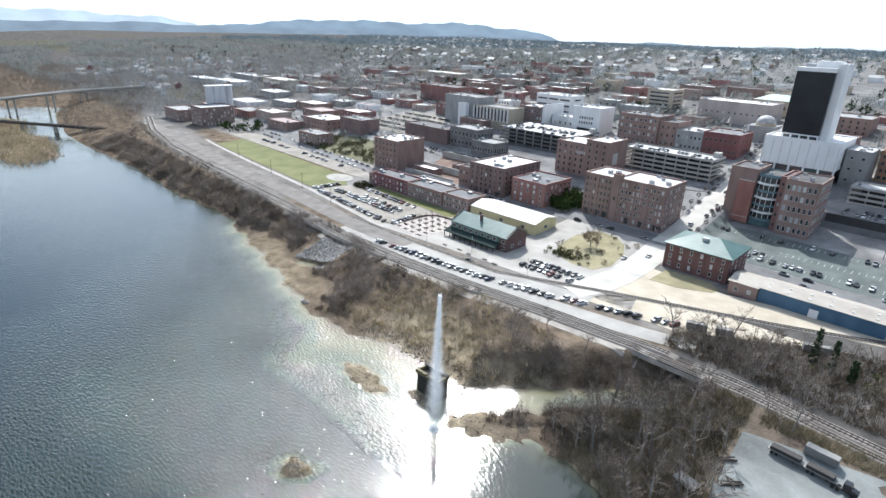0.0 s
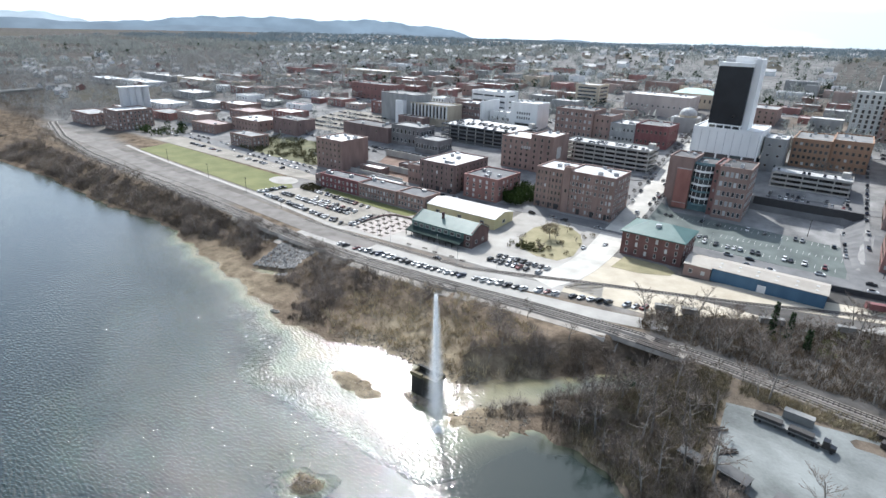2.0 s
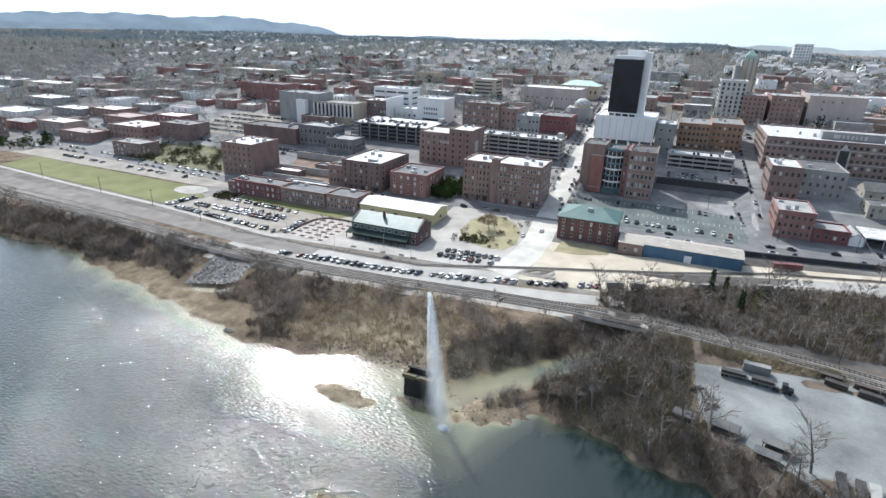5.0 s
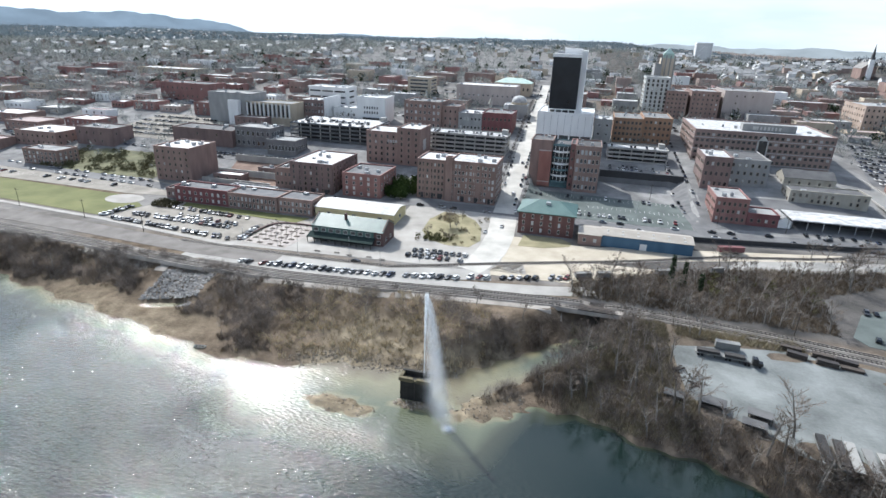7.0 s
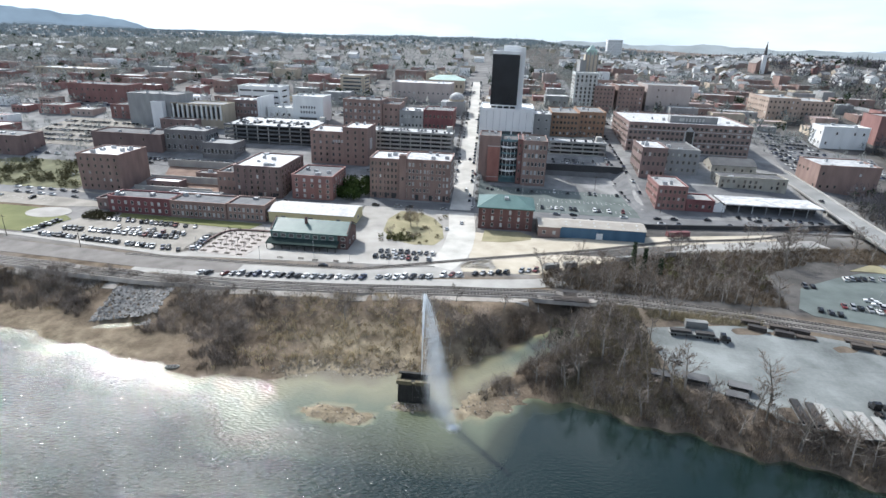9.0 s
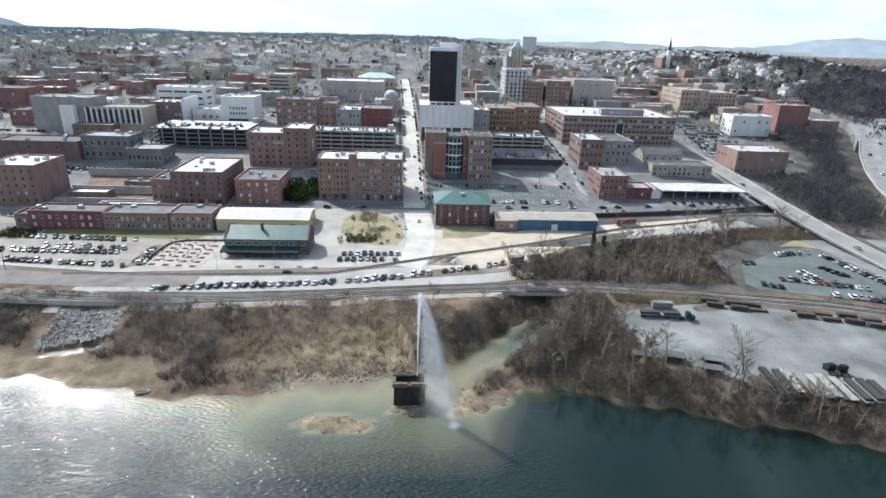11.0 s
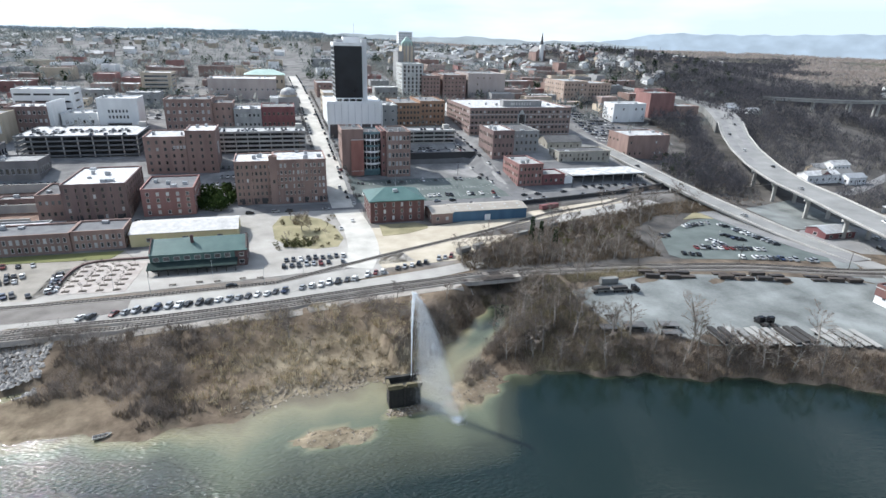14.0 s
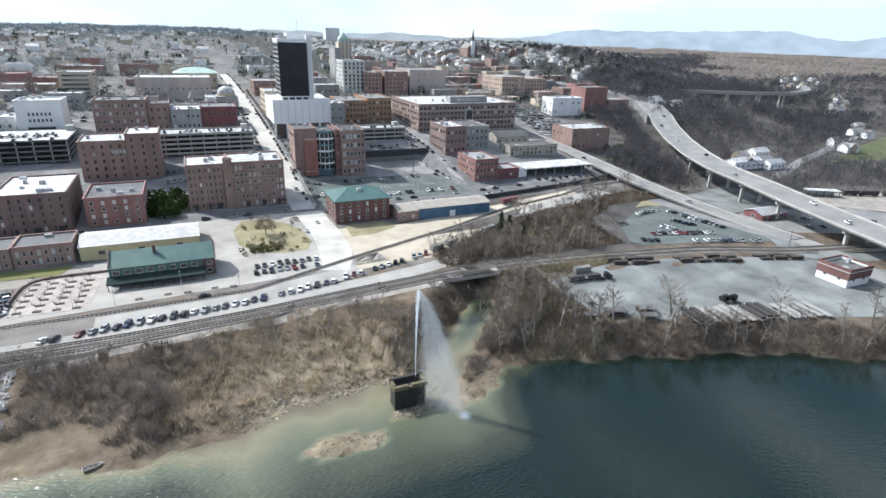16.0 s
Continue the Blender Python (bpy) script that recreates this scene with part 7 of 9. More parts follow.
far_west = clear_of(scatter(RNG, 20000, -2400, -560, 232, 1500, lambda x, y, z: (z > 3) & (ripple(x, y, 200, 15) > -0.12) & ~((x > -720) & (y < 300) & (x - (y - 232) * 0.6 > -650)) & ((x < -620) | (y > 420))))
town_trees = clear_of(scatter(RNG, 6200, -760, 330, 430, 860, lambda x, y, z: ripple(x, y, 70, 17) > 0.12 - 0.16 * smooth(520, 640, y)), 2.5)
far_east = np.concatenate([far_east, clear_of(scatter(RNG, 7000, 330, 1500, 470, 1500, lambda x, y, z: ~((np.abs(y - 535) < 26) & (x > 440)) & (ripple(x, y, 300, 51) > -0.25)))])
HILL_HOMES = [(940 + (i % 6) * 42 + vr.uniform(-14, 14), 715 + (i // 6) * 50 + (i % 6) * 22 + vr.uniform(-14, 14)) for i in range(12)]
for hx, hy_ in HILL_HOMES:
    far_east = far_east[(far_east[:, 0] - hx) ** 2 + (far_east[:, 1] - hy_ + 8) ** 2 > 20 ** 2]
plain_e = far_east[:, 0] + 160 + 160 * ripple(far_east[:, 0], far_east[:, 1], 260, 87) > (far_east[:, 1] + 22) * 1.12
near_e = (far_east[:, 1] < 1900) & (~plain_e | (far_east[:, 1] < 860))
tri_cloud("east_woods", twigs(RNG, far_east[near_e], 30, 4.2, 10, 2.8, 0.55), VALLEY_WOODS, "dark leafless woods across the valley", "woods")
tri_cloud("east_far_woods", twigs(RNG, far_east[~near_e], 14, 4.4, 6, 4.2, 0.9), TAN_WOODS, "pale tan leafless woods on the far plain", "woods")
far_west = np.concatenate([far_west, clear_of(scatter(RNG, 3400, -1300, -560, 240, 800, lambda x, y, z: (z > 3) & ~((x > -720) & (y < 420) & (x - (y - 232) * 0.6 > -700)) & (ripple(x, y, 90, 71) > -0.25)), 5)])
near_w = (far_west[:, 0] > -1300) & (far_west[:, 1] < 800)
# West woods get a paler colour in place of the haze before them.
tri_cloud("west_woods", twigs(RNG, far_west[near_w], 48, 3.4, 10, 1.8, 0.3), island_mat("haze_paled_west_woods", (0.11, 0.116, 0.122), (0.205, 0.21, 0.208), (0.31, 0.31, 0.3), thin_share=0.45), "grey leafless woods behind the mill district, coloured pale as haze", "woods")
hill = np.concatenate([far_mid, far_west[~near_w]])
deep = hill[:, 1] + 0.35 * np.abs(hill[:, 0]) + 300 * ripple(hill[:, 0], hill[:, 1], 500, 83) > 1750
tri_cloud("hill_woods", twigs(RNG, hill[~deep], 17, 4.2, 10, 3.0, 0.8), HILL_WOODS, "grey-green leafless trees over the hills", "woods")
# The haze over these woods is painted in their bluish colour.
tri_cloud("far_hill_woods", twigs(RNG, hill[deep], 12, 5.4, 11, 4.0, 1.2), FAR_WOODS, "woods on the far hills, coloured haze blue", "woods")
town_trees = np.concatenate([town_trees, clear_of(scatter(RNG, 620, -760, -350, 288, 480, lambda x, y, z: ripple(x, y, 50, 61) > 0.0), 3)])
tri_cloud("town_trees", twigs(RNG, town_trees, 50, 3.0, 8.5, 1.5, 0.28), HILL_WOODS, "bare trees among the town houses", "trees")
ever = np.concatenate([clear_of(scatter(RNG, 420, -800, 200, 480, 900, lambda x, y, z: ripple(x, y, 90, 29) > 0.1)), clear_of(scatter(RNG, 1100, -1800, 420, 560, 2200, lambda x, y, z: ripple(x, y, 160, 19) > 0.0)), clear_of(scatter(RNG, 800, 330, 900, 560, 1300, lambda x, y, z: (ripple(x, y, 120, 18) > 0.05) & (x + 160 < (y + 22) * 1.0)))])
tri_cloud("evergreens", puffs(RNG, ever, 60, 3.0, 10, 0.8), PINES, "dark evergreens scattered through town", "evergreen trees")

# ---- town infill and houses ----
ir = random.Random(9)
WALLS = (BRICK_BROWN, BRICK_BROWN, BRICK_RED, TAN_WALL, GREY_WALL, WHITE_WALL, BRICK_PINK)
ROOFS = (ROOF_WHITE, ROOF_WHITE, ROOF_GREY, ROOF_PINK, ROOF_DARK, ROOF_WHITE, ROOF_PINK)
STREETS_X = ((-124, -94), (-16, 2), (-236, -226), (-336, -326), (-446, -436), (-552, -542), (-650, -640))


def free(x0, x1, y0, y1, gap=2.0):
    return all(x1 + gap < a or x0 - gap > b or y1 + gap < c or y0 - gap > d for a, b, c, d in FOOT + LOTS) and all(x1 < a or x0 > b for a, b in STREETS_X)


made = 0
for _ in range(7000):
    if made >= 225:
        break
    y0 = ir.choice((302, 336, 366, 395, 432, 455, 492, 520, 552, 580, 618, 650, 685, 715, 760, 800)) + ir.uniform(-3, 3)
    x0 = ir.uniform(-760, 300)
    if y0 < 390 and (x0 > -410 or x0 < -740 or y0 < 330 and x0 > -480):
        continue
    if x0 > 110 and y0 < 500 or x0 > 60 and y0 < 440 or x0 < -560 and y0 < 420 and ir.random() < 0.4:
        continue
    ww, dd, hh = ir.uniform(13, 40), ir.uniform(14, 26), ir.choice((5, 6, 8, 8, 10, 12))
    if not free(x0, x0 + ww, y0, y0 + dd):
        continue
    wall_m, roof_m = ir.choice(WALLS + ((BRICK_RED, BRICK_RED, BRICK_PINK) if x0 < -350 else ())), ir.choice(ROOFS)
    tone = {BRICK_BROWN: "brown brick", BRICK_RED: "red brick", TAN_WALL: "tan", GREY_WALL: "grey", WHITE_WALL: "white", BRICK_PINK: "pinkish brick"}[wall_m]
    cover = {ROOF_WHITE: "white", ROOF_GREY: "grey", ROOF_DARK: "dark", ROOF_PINK: "faded pink"}[roof_m]
    block("town_building", f"{tone} flat-roofed town building with a {cover} roof", x0, x0 + ww, y0, y0 + dd, ground_z(x0 + ww / 2, y0) + hh, wall_m, roof_m, (0 if y0 > 600 else 1 if y0 > 500 else max(1, int(hh / 4))), ir.choice((3, 4)), 0, 0, 1.4, 1.8, ir.choice(("stone", "white")), units=ir.choice((0, 1, 1)), cornice=False, group="town buildings")
    made += 1

HOUSE = []
for i, (wm, rm, lab) in enumerate(((WHITE_WALL, SHINGLE, "white clapboard house with a grey gable roof"), (TAN_WALL, ROOF_GREY, "tan house with a pale grey gable roof"), (BRICK_RED, SHINGLE, "red brick house with a shingle roof"), (WHITE_WALL, ROOF_GREY, "white house with a pale gravel-grey roof"))):
    W, D, H = 5.5 + i * 0.7, 8 + i, 6.2 - 0.5 * (i % 2)
    HOUSE.append((Mesh().box(-W, W, 0, D, -2, H).gable_ends(-W, W, 0, D, H, H + 3.2).data("wall", wm), Mesh().gable(-W, W, 0, D, H + 0.05, H + 3.25, "x", 0.25, 0.5).data("roof", rm), W, H, lab))
hr = random.Random(12)
spots = []
for _ in range(9000):
    if len(spots) >= 860:
        break
    y = 560 + 1900 * hr.random() ** 1.35
    x = hr.uniform(-y * 1.15 - 200, min(y * 0.95 - 150, 1400))
    if x > 260 + (y - 560) * 0.12 and hr.random() < 0.75:
        continue
    if 225 < x < 520 and y < 760:
        continue
    if free(x - 8, x + 8, y - 2, y + 12, 1) and (y > 640 or x < -560) and float(ripple(np.array([x]), np.array([y]), 240, 23)[0]) > -0.15:
        spots.append((x, y))
spots += [(hr.uniform(-1500, -760), hr.uniform(300, 640)) for _ in range(120)] + [(hr.uniform(430, 640), hr.uniform(250, 360)) for _ in range(9)] + [(273, 300), (292, 296), (284, 312)]
spots += [p for p in ((hr.uniform(40, 430), hr.uniform(655, 1100)) for _ in range(260)) if free(p[0] - 8, p[0] + 8, p[1] - 2, p[1] + 12, 1) and not (275 < p[0] < 345 and p[1] < 960)]
spots.sort(key=lambda s: s[1] + abs(s[0]) * 0.2)
for x, y in spots[:290]:
    w_, r_, W, H, lab = HOUSE[hr.choice((0, 0, 1, 2, 3, 3))]
    e = base("house", x, y, ground_z(x, y), lab, "house", "hillside houses", turn=hr.choice((0, 90, -8, 8, 82)))
    part("wall", w_, (), e)
    part("roof", r_, (), e)
    for u in (-0.5, 0.5) if y < 700 else ():
        part("window", window_mesh(1.3, 1.7, "white"), (), e, at=pose(u * W, 0, H * 0.62))
me = Mesh()
for x, y in spots[290:]:
    g, W, D, H = ground_z(x, y), hr.uniform(5, 9), hr.uniform(8, 14), hr.uniform(5, 8)
    k = hr.choice((0, 0, 1, 2))
    me.box(x - W, x + W, y, y + D, g - 3, g + H, k)
    me.gable(x - W, x + W, y, y + D, g + H, g + H + 3.2, hr.choice(("x", "x", "y")), 0.25, 0.5, hr.choice((3, 4, 4)))
tagged(part("distant_houses", me, (WHITE_WALL, TAN_WALL, BRICK_PINK, ROOF_WHITE, GREY_WALL)), "pale houses scattered over the far hills", "houses", kind="stuff")

# houses and works on the far side of the valley
for i, (x, y) in enumerate(VALLEY_HOMES + HILL_HOMES):
    w_, r_, W, H, lab = HOUSE[(0, 3, 0, 1)[i % 4]]
    e = base("house", x, y, ground_z(x, y), lab, "house", "valley houses", turn=hr.choice((0, 60, -20, 30)))
    part("wall", w_, (), e)
    part("roof", r_, (), e)

# church with a spire
ch = base("church", 305, 900, ground_z(305, 900), "brown brick church with a tall white and dark spire", "church")
part("nave", Mesh().box(-9, 9, 0, 30, -2, 14).gable_ends(-9, 9, 0, 30, 14, 22, "y"), BRICK_BROWN, ch)
part("roof", Mesh().gable(-9, 9, 0, 30, 14.1, 22.1, "y", 0.3, 0.5), SHINGLE, ch)
belfry = part("belfry", Mesh().box(-3, 3, -4, 2, -2, 26), WHITE_WALL, ch)
part("spire", Mesh().tube([(0, -1, 26), (0, -1, 46)], [3, 0.1], 8), ROOF_DARK, belfry)

# ---- hills on the skyline ----


def ridge(name, a0, a1, dist, tops, label, haze_glow):
    """A far hill line between two bearings (degrees to the right of the street axis), its haze painted as emission."""
    me = Mesh()
    n = 140
    for i in range(n + 1):
        f = i / n
        a = radians(a0 + (a1 - a0) * f)
        h = float(np.interp(f, np.linspace(0, 1, len(tops)), tops)) + 7 * math.sin(f * 31 + a0) + 4 * math.sin(f * 83 + 1) + 2 * math.sin(f * 197)
        x, y = math.sin(a) * dist, math.cos(a) * dist
        me.v += [(x * 0.93, y * 0.93, 20), (x, y, h), (x * 1.03, y * 1.03, 20)]
    for i in range(n):
        b = i * 3
        me.f += [(b, b + 3, b + 4, b + 1), (b + 1, b + 4, b + 5, b + 2)]
        me.m += [0, 0]
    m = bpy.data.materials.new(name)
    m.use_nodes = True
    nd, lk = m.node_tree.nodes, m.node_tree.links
    # The hills glow by themselves: daylight and blue haze sit in this emission colour.
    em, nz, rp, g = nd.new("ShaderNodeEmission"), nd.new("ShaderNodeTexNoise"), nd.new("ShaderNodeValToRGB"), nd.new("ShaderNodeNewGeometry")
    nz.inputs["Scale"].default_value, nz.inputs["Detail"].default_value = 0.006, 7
    rp.color_ramp.elements[0].color, rp.color_ramp.elements[1].color = (*haze_glow, 1), (*[v * 1.25 for v in haze_glow], 1)
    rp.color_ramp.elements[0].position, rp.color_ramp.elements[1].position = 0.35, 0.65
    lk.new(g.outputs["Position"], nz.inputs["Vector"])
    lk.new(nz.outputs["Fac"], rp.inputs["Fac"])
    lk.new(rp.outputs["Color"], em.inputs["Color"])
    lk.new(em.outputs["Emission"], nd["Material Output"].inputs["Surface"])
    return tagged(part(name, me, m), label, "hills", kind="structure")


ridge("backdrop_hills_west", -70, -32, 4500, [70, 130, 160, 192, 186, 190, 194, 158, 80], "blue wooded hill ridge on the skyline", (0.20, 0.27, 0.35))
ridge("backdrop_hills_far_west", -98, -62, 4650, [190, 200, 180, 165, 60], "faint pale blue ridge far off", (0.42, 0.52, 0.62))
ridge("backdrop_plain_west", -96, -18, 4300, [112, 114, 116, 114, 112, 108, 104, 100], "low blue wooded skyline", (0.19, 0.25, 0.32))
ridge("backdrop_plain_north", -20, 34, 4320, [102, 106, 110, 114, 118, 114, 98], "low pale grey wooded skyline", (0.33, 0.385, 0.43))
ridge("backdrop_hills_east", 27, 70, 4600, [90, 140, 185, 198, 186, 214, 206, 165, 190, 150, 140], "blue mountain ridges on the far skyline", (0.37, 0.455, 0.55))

# ---- fountain spray ----
SPRAY = bpy.data.materials.new("white_spray")
SPRAY.use_nodes = True
sb_, st_, sm_ = SPRAY.node_tree.nodes["Principled BSDF"], SPRAY.node_tree.nodes.new("ShaderNodeBsdfTranslucent"), SPRAY.node_tree.nodes.new("ShaderNodeMixShader")
sb_.inputs["Base Color"].default_value, sb_.inputs["Roughness"].default_value = (0.85, 0.88, 0.9, 1), 0.4
st_.inputs["Color"].default_value = (0.9, 0.92, 0.94, 1)
SPRAY.node_tree.links.new(sb_.outputs["BSDF"], sm_.inputs[1])
SPRAY.node_tree.links.new(st_.outputs["BSDF"], sm_.inputs[2])
SPRAY.node_tree.links.new(sm_.outputs["Shader"], SPRAY.node_tree.nodes["Material Output"].inputs["Surface"])


def streaks(rng, c, d, length, width):
    """Falling or rising drops as slender blades along d."""
    n = len(c)
    d = d / np.linalg.norm(d, axis=1)[:, None]
    a = rng.normal(0, 1, (n, 3))
    s = np.cross(d, a)
    s /= np.linalg.norm(s, axis=1)[:, None]
    ln, w = length[:, None] * d, width[:, None] * s
    return np.stack([c - w, c + w, c + ln], 1)


fr = np.random.RandomState(7)
JX, JY, JZ, TOP = -106.6, 112.0, 9.3, 38.0
nj = 2600
u = fr.uniform(0, 1, nj)
jr = 0.10 + 0.75 * u ** 2.2
jet = np.stack([JX + fr.normal(0, 0.4, nj) * jr + 0.5 * u ** 3, JY + fr.normal(0, 0.4, nj) * jr - 0.6 * u ** 3, JZ + u * (TOP - JZ)], 1)
jt = streaks(fr, jet, np.stack([fr.normal(0, 0.05, nj), fr.normal(0, 0.05, nj), np.ones(nj)], 1), fr.uniform(0.5, 1.4, nj), fr.uniform(0.025, 0.07, nj))
nf = 42000
u = fr.uniform(0, 1, nf) ** 0.75
s = np.clip(1 - 0.85 * fr.uniform(0, 1, nf) ** 1.15 + fr.normal(0, 0.05, nf), 0.05, 1.15)
w = u ** 0.62 * s
spread = 0.5 + 2.4 * u
fall = np.stack([JX + 0.5 + 11.2 * w + fr.normal(0, 0.5, nf) * spread, JY - 0.6 - 12.2 * w + fr.normal(0, 0.5, nf) * spread, (TOP + 0.4) * (1 - u) + fr.normal(0, 0.3, nf)], 1)
fall = fall[fall[:, 2] > 0.1]
vel = np.stack([0.22 + 0 * fall[:, 0], -0.25 + 0 * fall[:, 0], -1 + 0.3 * fr.normal(0, 1, len(fall))], 1)
ft = streaks(fr, fall, vel, fr.uniform(0.3, 1.1, len(fall)), fr.uniform(0.004, 0.012, len(fall)))
ns = 1500
sa, sr = fr.uniform(0, 6.28, ns), np.abs(fr.normal(0, 1.0, ns))
splash = np.stack([-95.2 + np.cos(sa) * sr, 99.6 + np.sin(sa) * sr, fr.uniform(0.02, 1.2, ns) * np.exp(-sr)], 1)
sp_ = streaks(fr, splash, fr.normal(0, 1, (ns, 3)) * (1, 1, 0.6), fr.uniform(0.1, 0.4, ns), fr.uniform(0.04, 0.12, ns))
fountain = base("fountain", JX, JY, 0, "tall white water jet blown sideways into falling spray", "fountain")
for nm, tv in (("jet", jt), ("falling_spray", ft), ("splash", sp_)):
    ob = tri_cloud(nm, tv - np.array((JX, JY, 0)), SPRAY, "", "", "stuff")
    ob.parent = fountain

# driftwood stranded on the islet
dr = random.Random(44)
DRIFT = mat("bleached_driftwood", (0.13, 0.11, 0.09), (0.3, 0.265, 0.22), 0.8, 0.9, fine=0.2)
pile = base("driftwood_pile", -109.5, 60, 0.3, "tangled heap of grey-brown driftwood stranded on an islet", "driftwood")
for i in range(46):
    a, tilt, ln = dr.uniform(0, 6.28), dr.uniform(-0.1, 0.9), dr.uniform(2.0, 6.5)
    o = Vector((dr.gauss(0, 1.8), dr.gauss(0, 1.4), dr.uniform(0.0, 1.6)))
    d = Vector((math.cos(a), math.sin(a), tilt)).normalized()
    k = Vector((dr.uniform(-0.3, 0.3), dr.uniform(-0.3, 0.3), dr.uniform(-0.1, 0.4)))
    r0 = dr.choice((0.05, 0.07, 0.1, 0.22))
    part("branch", Mesh().tube([o - d * ln * 0.5, o + k, o + d * ln * 0.5 + k * 1.5], [r0, r0 * 0.8, r0 * 0.3], 5), DRIFT, pile)

# ---- rocks ----


def rocks(name, p, r0, r1, label, seed):
    rng = np.random.RandomState(seed)
    me = Mesh()
    oc = np.array([(1, 0, 0), (-1, 0, 0), (0, 1, 0), (0, -1, 0), (0, 0, 1), (0, 0, -1), (0.7, 0.7, 0.4), (-0.7, -0.6, 0.5)])
    fc = [(0, 6, 4), (6, 2, 4), (2, 1, 4), (1, 7, 4), (7, 3, 4), (3, 0, 4), (0, 2, 6), (2, 0, 5), (1, 2, 5), (3, 1, 5), (0, 3, 5), (1, 3, 7)]
    for q in p:
        s = rng.uniform(r0, r1) * rng.uniform(0.6, 1.3, 3) * (1, 1, 0.7)
        a = rng.uniform(0, 6.28)
        v = oc * s * rng.uniform(0.8, 1.2, (8, 1))
        v = np.stack([v[:, 0] * math.cos(a) - v[:, 1] * math.sin(a), v[:, 0] * math.sin(a) + v[:, 1] * math.cos(a), v[:, 2]], 1) + q
        me.add([tuple(map(float, w)) for w in v], fc)
    return tagged(part(name, me, RIPRAP if name == "riprap" else ROCK), label, "rocks", kind="stuff")


rocks("riprap", scatter(RNG, 1100, -244, -219, 140, 160, lambda x, y, z: (z > 1.2) & (z < 9)), 0.4, 1.0, "pale broken riprap on the bank", 1)
rocks("pier_rocks", np.concatenate([scatter(RNG, 150, -116, -102, 105, 110, lambda x, y, z: z > -0.4), scatter(RNG, 60, -118, -98, 103, 117, lambda x, y, z: z > -0.25)]), 0.2, 0.6, "broken stones round the pier foot", 2)
rocks("point_rocks", scatter(RNG, 260, -100, -74, 106, 128, lambda x, y, z: (z > -0.15) & (z < 1.4)), 0.2, 0.55, "stony spit at the creek mouth", 3)
rocks("shore_rocks", scatter(RNG, 1500, -160, -98, 116, 134, lambda x, y, z: (z > -0.1) & (z < 1.6)), 0.15, 0.6, "rocks along the waterline", 4)
rocks("bar_rocks", scatter(RNG, 120, -142, -118, 96, 105, lambda x, y, z: (z > 0.1)), 0.1, 0.4, "stones on the sand bar", 5)

# boat on the beach
boat = base("boat", -194.5, 116.2, 0.25, "small pale flat-bottomed boat pulled up on the sand", "boat", turn=12)
hull = Mesh().add([(-2.3, -0.8, 0.7), (1.4, -0.8, 0.7), (2.6, 0, 0.9), (1.4, 0.8, 0.7), (-2.3, 0.8, 0.7), (-2.1, -0.55, 0), (1.2, -0.5, 0), (2.1, 0, 0.25), (1.2, 0.5, 0), (-2.1, 0.55, 0), (-2.15, -0.7, 0.7), (1.3, -0.7, 0.7), (2.4, 0, 0.88), (1.3, 0.7, 0.7), (-2.15, 0.7, 0.7), (-2.0, -0.5, 0.12), (1.1, -0.45, 0.12), (1.9, 0, 0.3), (1.1, 0.45, 0.12), (-2.0, 0.5, 0.12)],
                [(i, (i + 1) % 5, 5 + (i + 1) % 5, 5 + i) for i in range(5)] + [(9, 8, 7, 6, 5)] + [(10 + i, 10 + (i + 1) % 5, (i + 1) % 5, i) for i in range(5)] + [(15 + i, 15 + (i + 1) % 5, 10 + (i + 1) % 5, 10 + i) for i in range(5)] + [(15, 16, 17, 18, 19)])
part("hull", hull, CONCRETE, boat)
for i in range(3):
    part("bench", Mesh().box(-0.15, 0.15, -0.6, 0.6, 0.45, 0.52), TIE, boat, at=pose(-1.4 + i * 1.1, 0, 0))

# ---- cars ----
PAINTS = [plain("black_car_paint", (0.012, 0.012, 0.014), 0.25), plain("silver_car_paint", (0.33, 0.34, 0.35), 0.3, 0.4), plain("white_car_paint", (0.68, 0.68, 0.67), 0.3), plain("dark_grey_car_paint", (0.055, 0.058, 0.064), 0.28, 0.3), plain("dark_blue_car_paint", (0.018, 0.03, 0.07), 0.28), plain("red_car_paint", (0.13, 0.02, 0.02), 0.3)]
PAINT_NAMES = ("black", "silver", "white", "dark grey", "dark blue", "red")
CAR_GLASS = plain("car_glass", (0.012, 0.015, 0.018), 0.1, spec=0.8)
TYRE = plain("tyre_rubber", (0.02, 0.02, 0.02), 0.85)


def loft(sections, k=0):
    """A body lofted from cross-sections (x, half width below, half width above, z low, z high)."""
    me = Mesh()
    for x, wb, wt, z0, z1 in sections:
        me.v += [(x, -wb, z0), (x, wb, z0), (x, wb, (z0 + z1) / 2), (x, wt, z1), (x, -wt, z1), (x, -wb, (z0 + z1) / 2)]
    n = len(sections)
    for i in range(n - 1):
        for j in range(6):
            a, b = i * 6 + j, i * 6 + (j + 1) % 6
            me.f.append((a, b, b + 6, a + 6))
            me.m.append(k)
    me.f += [tuple(reversed(range(6))), tuple(range((n - 1) * 6, n * 6))]
    me.m += [k, k]
    return me


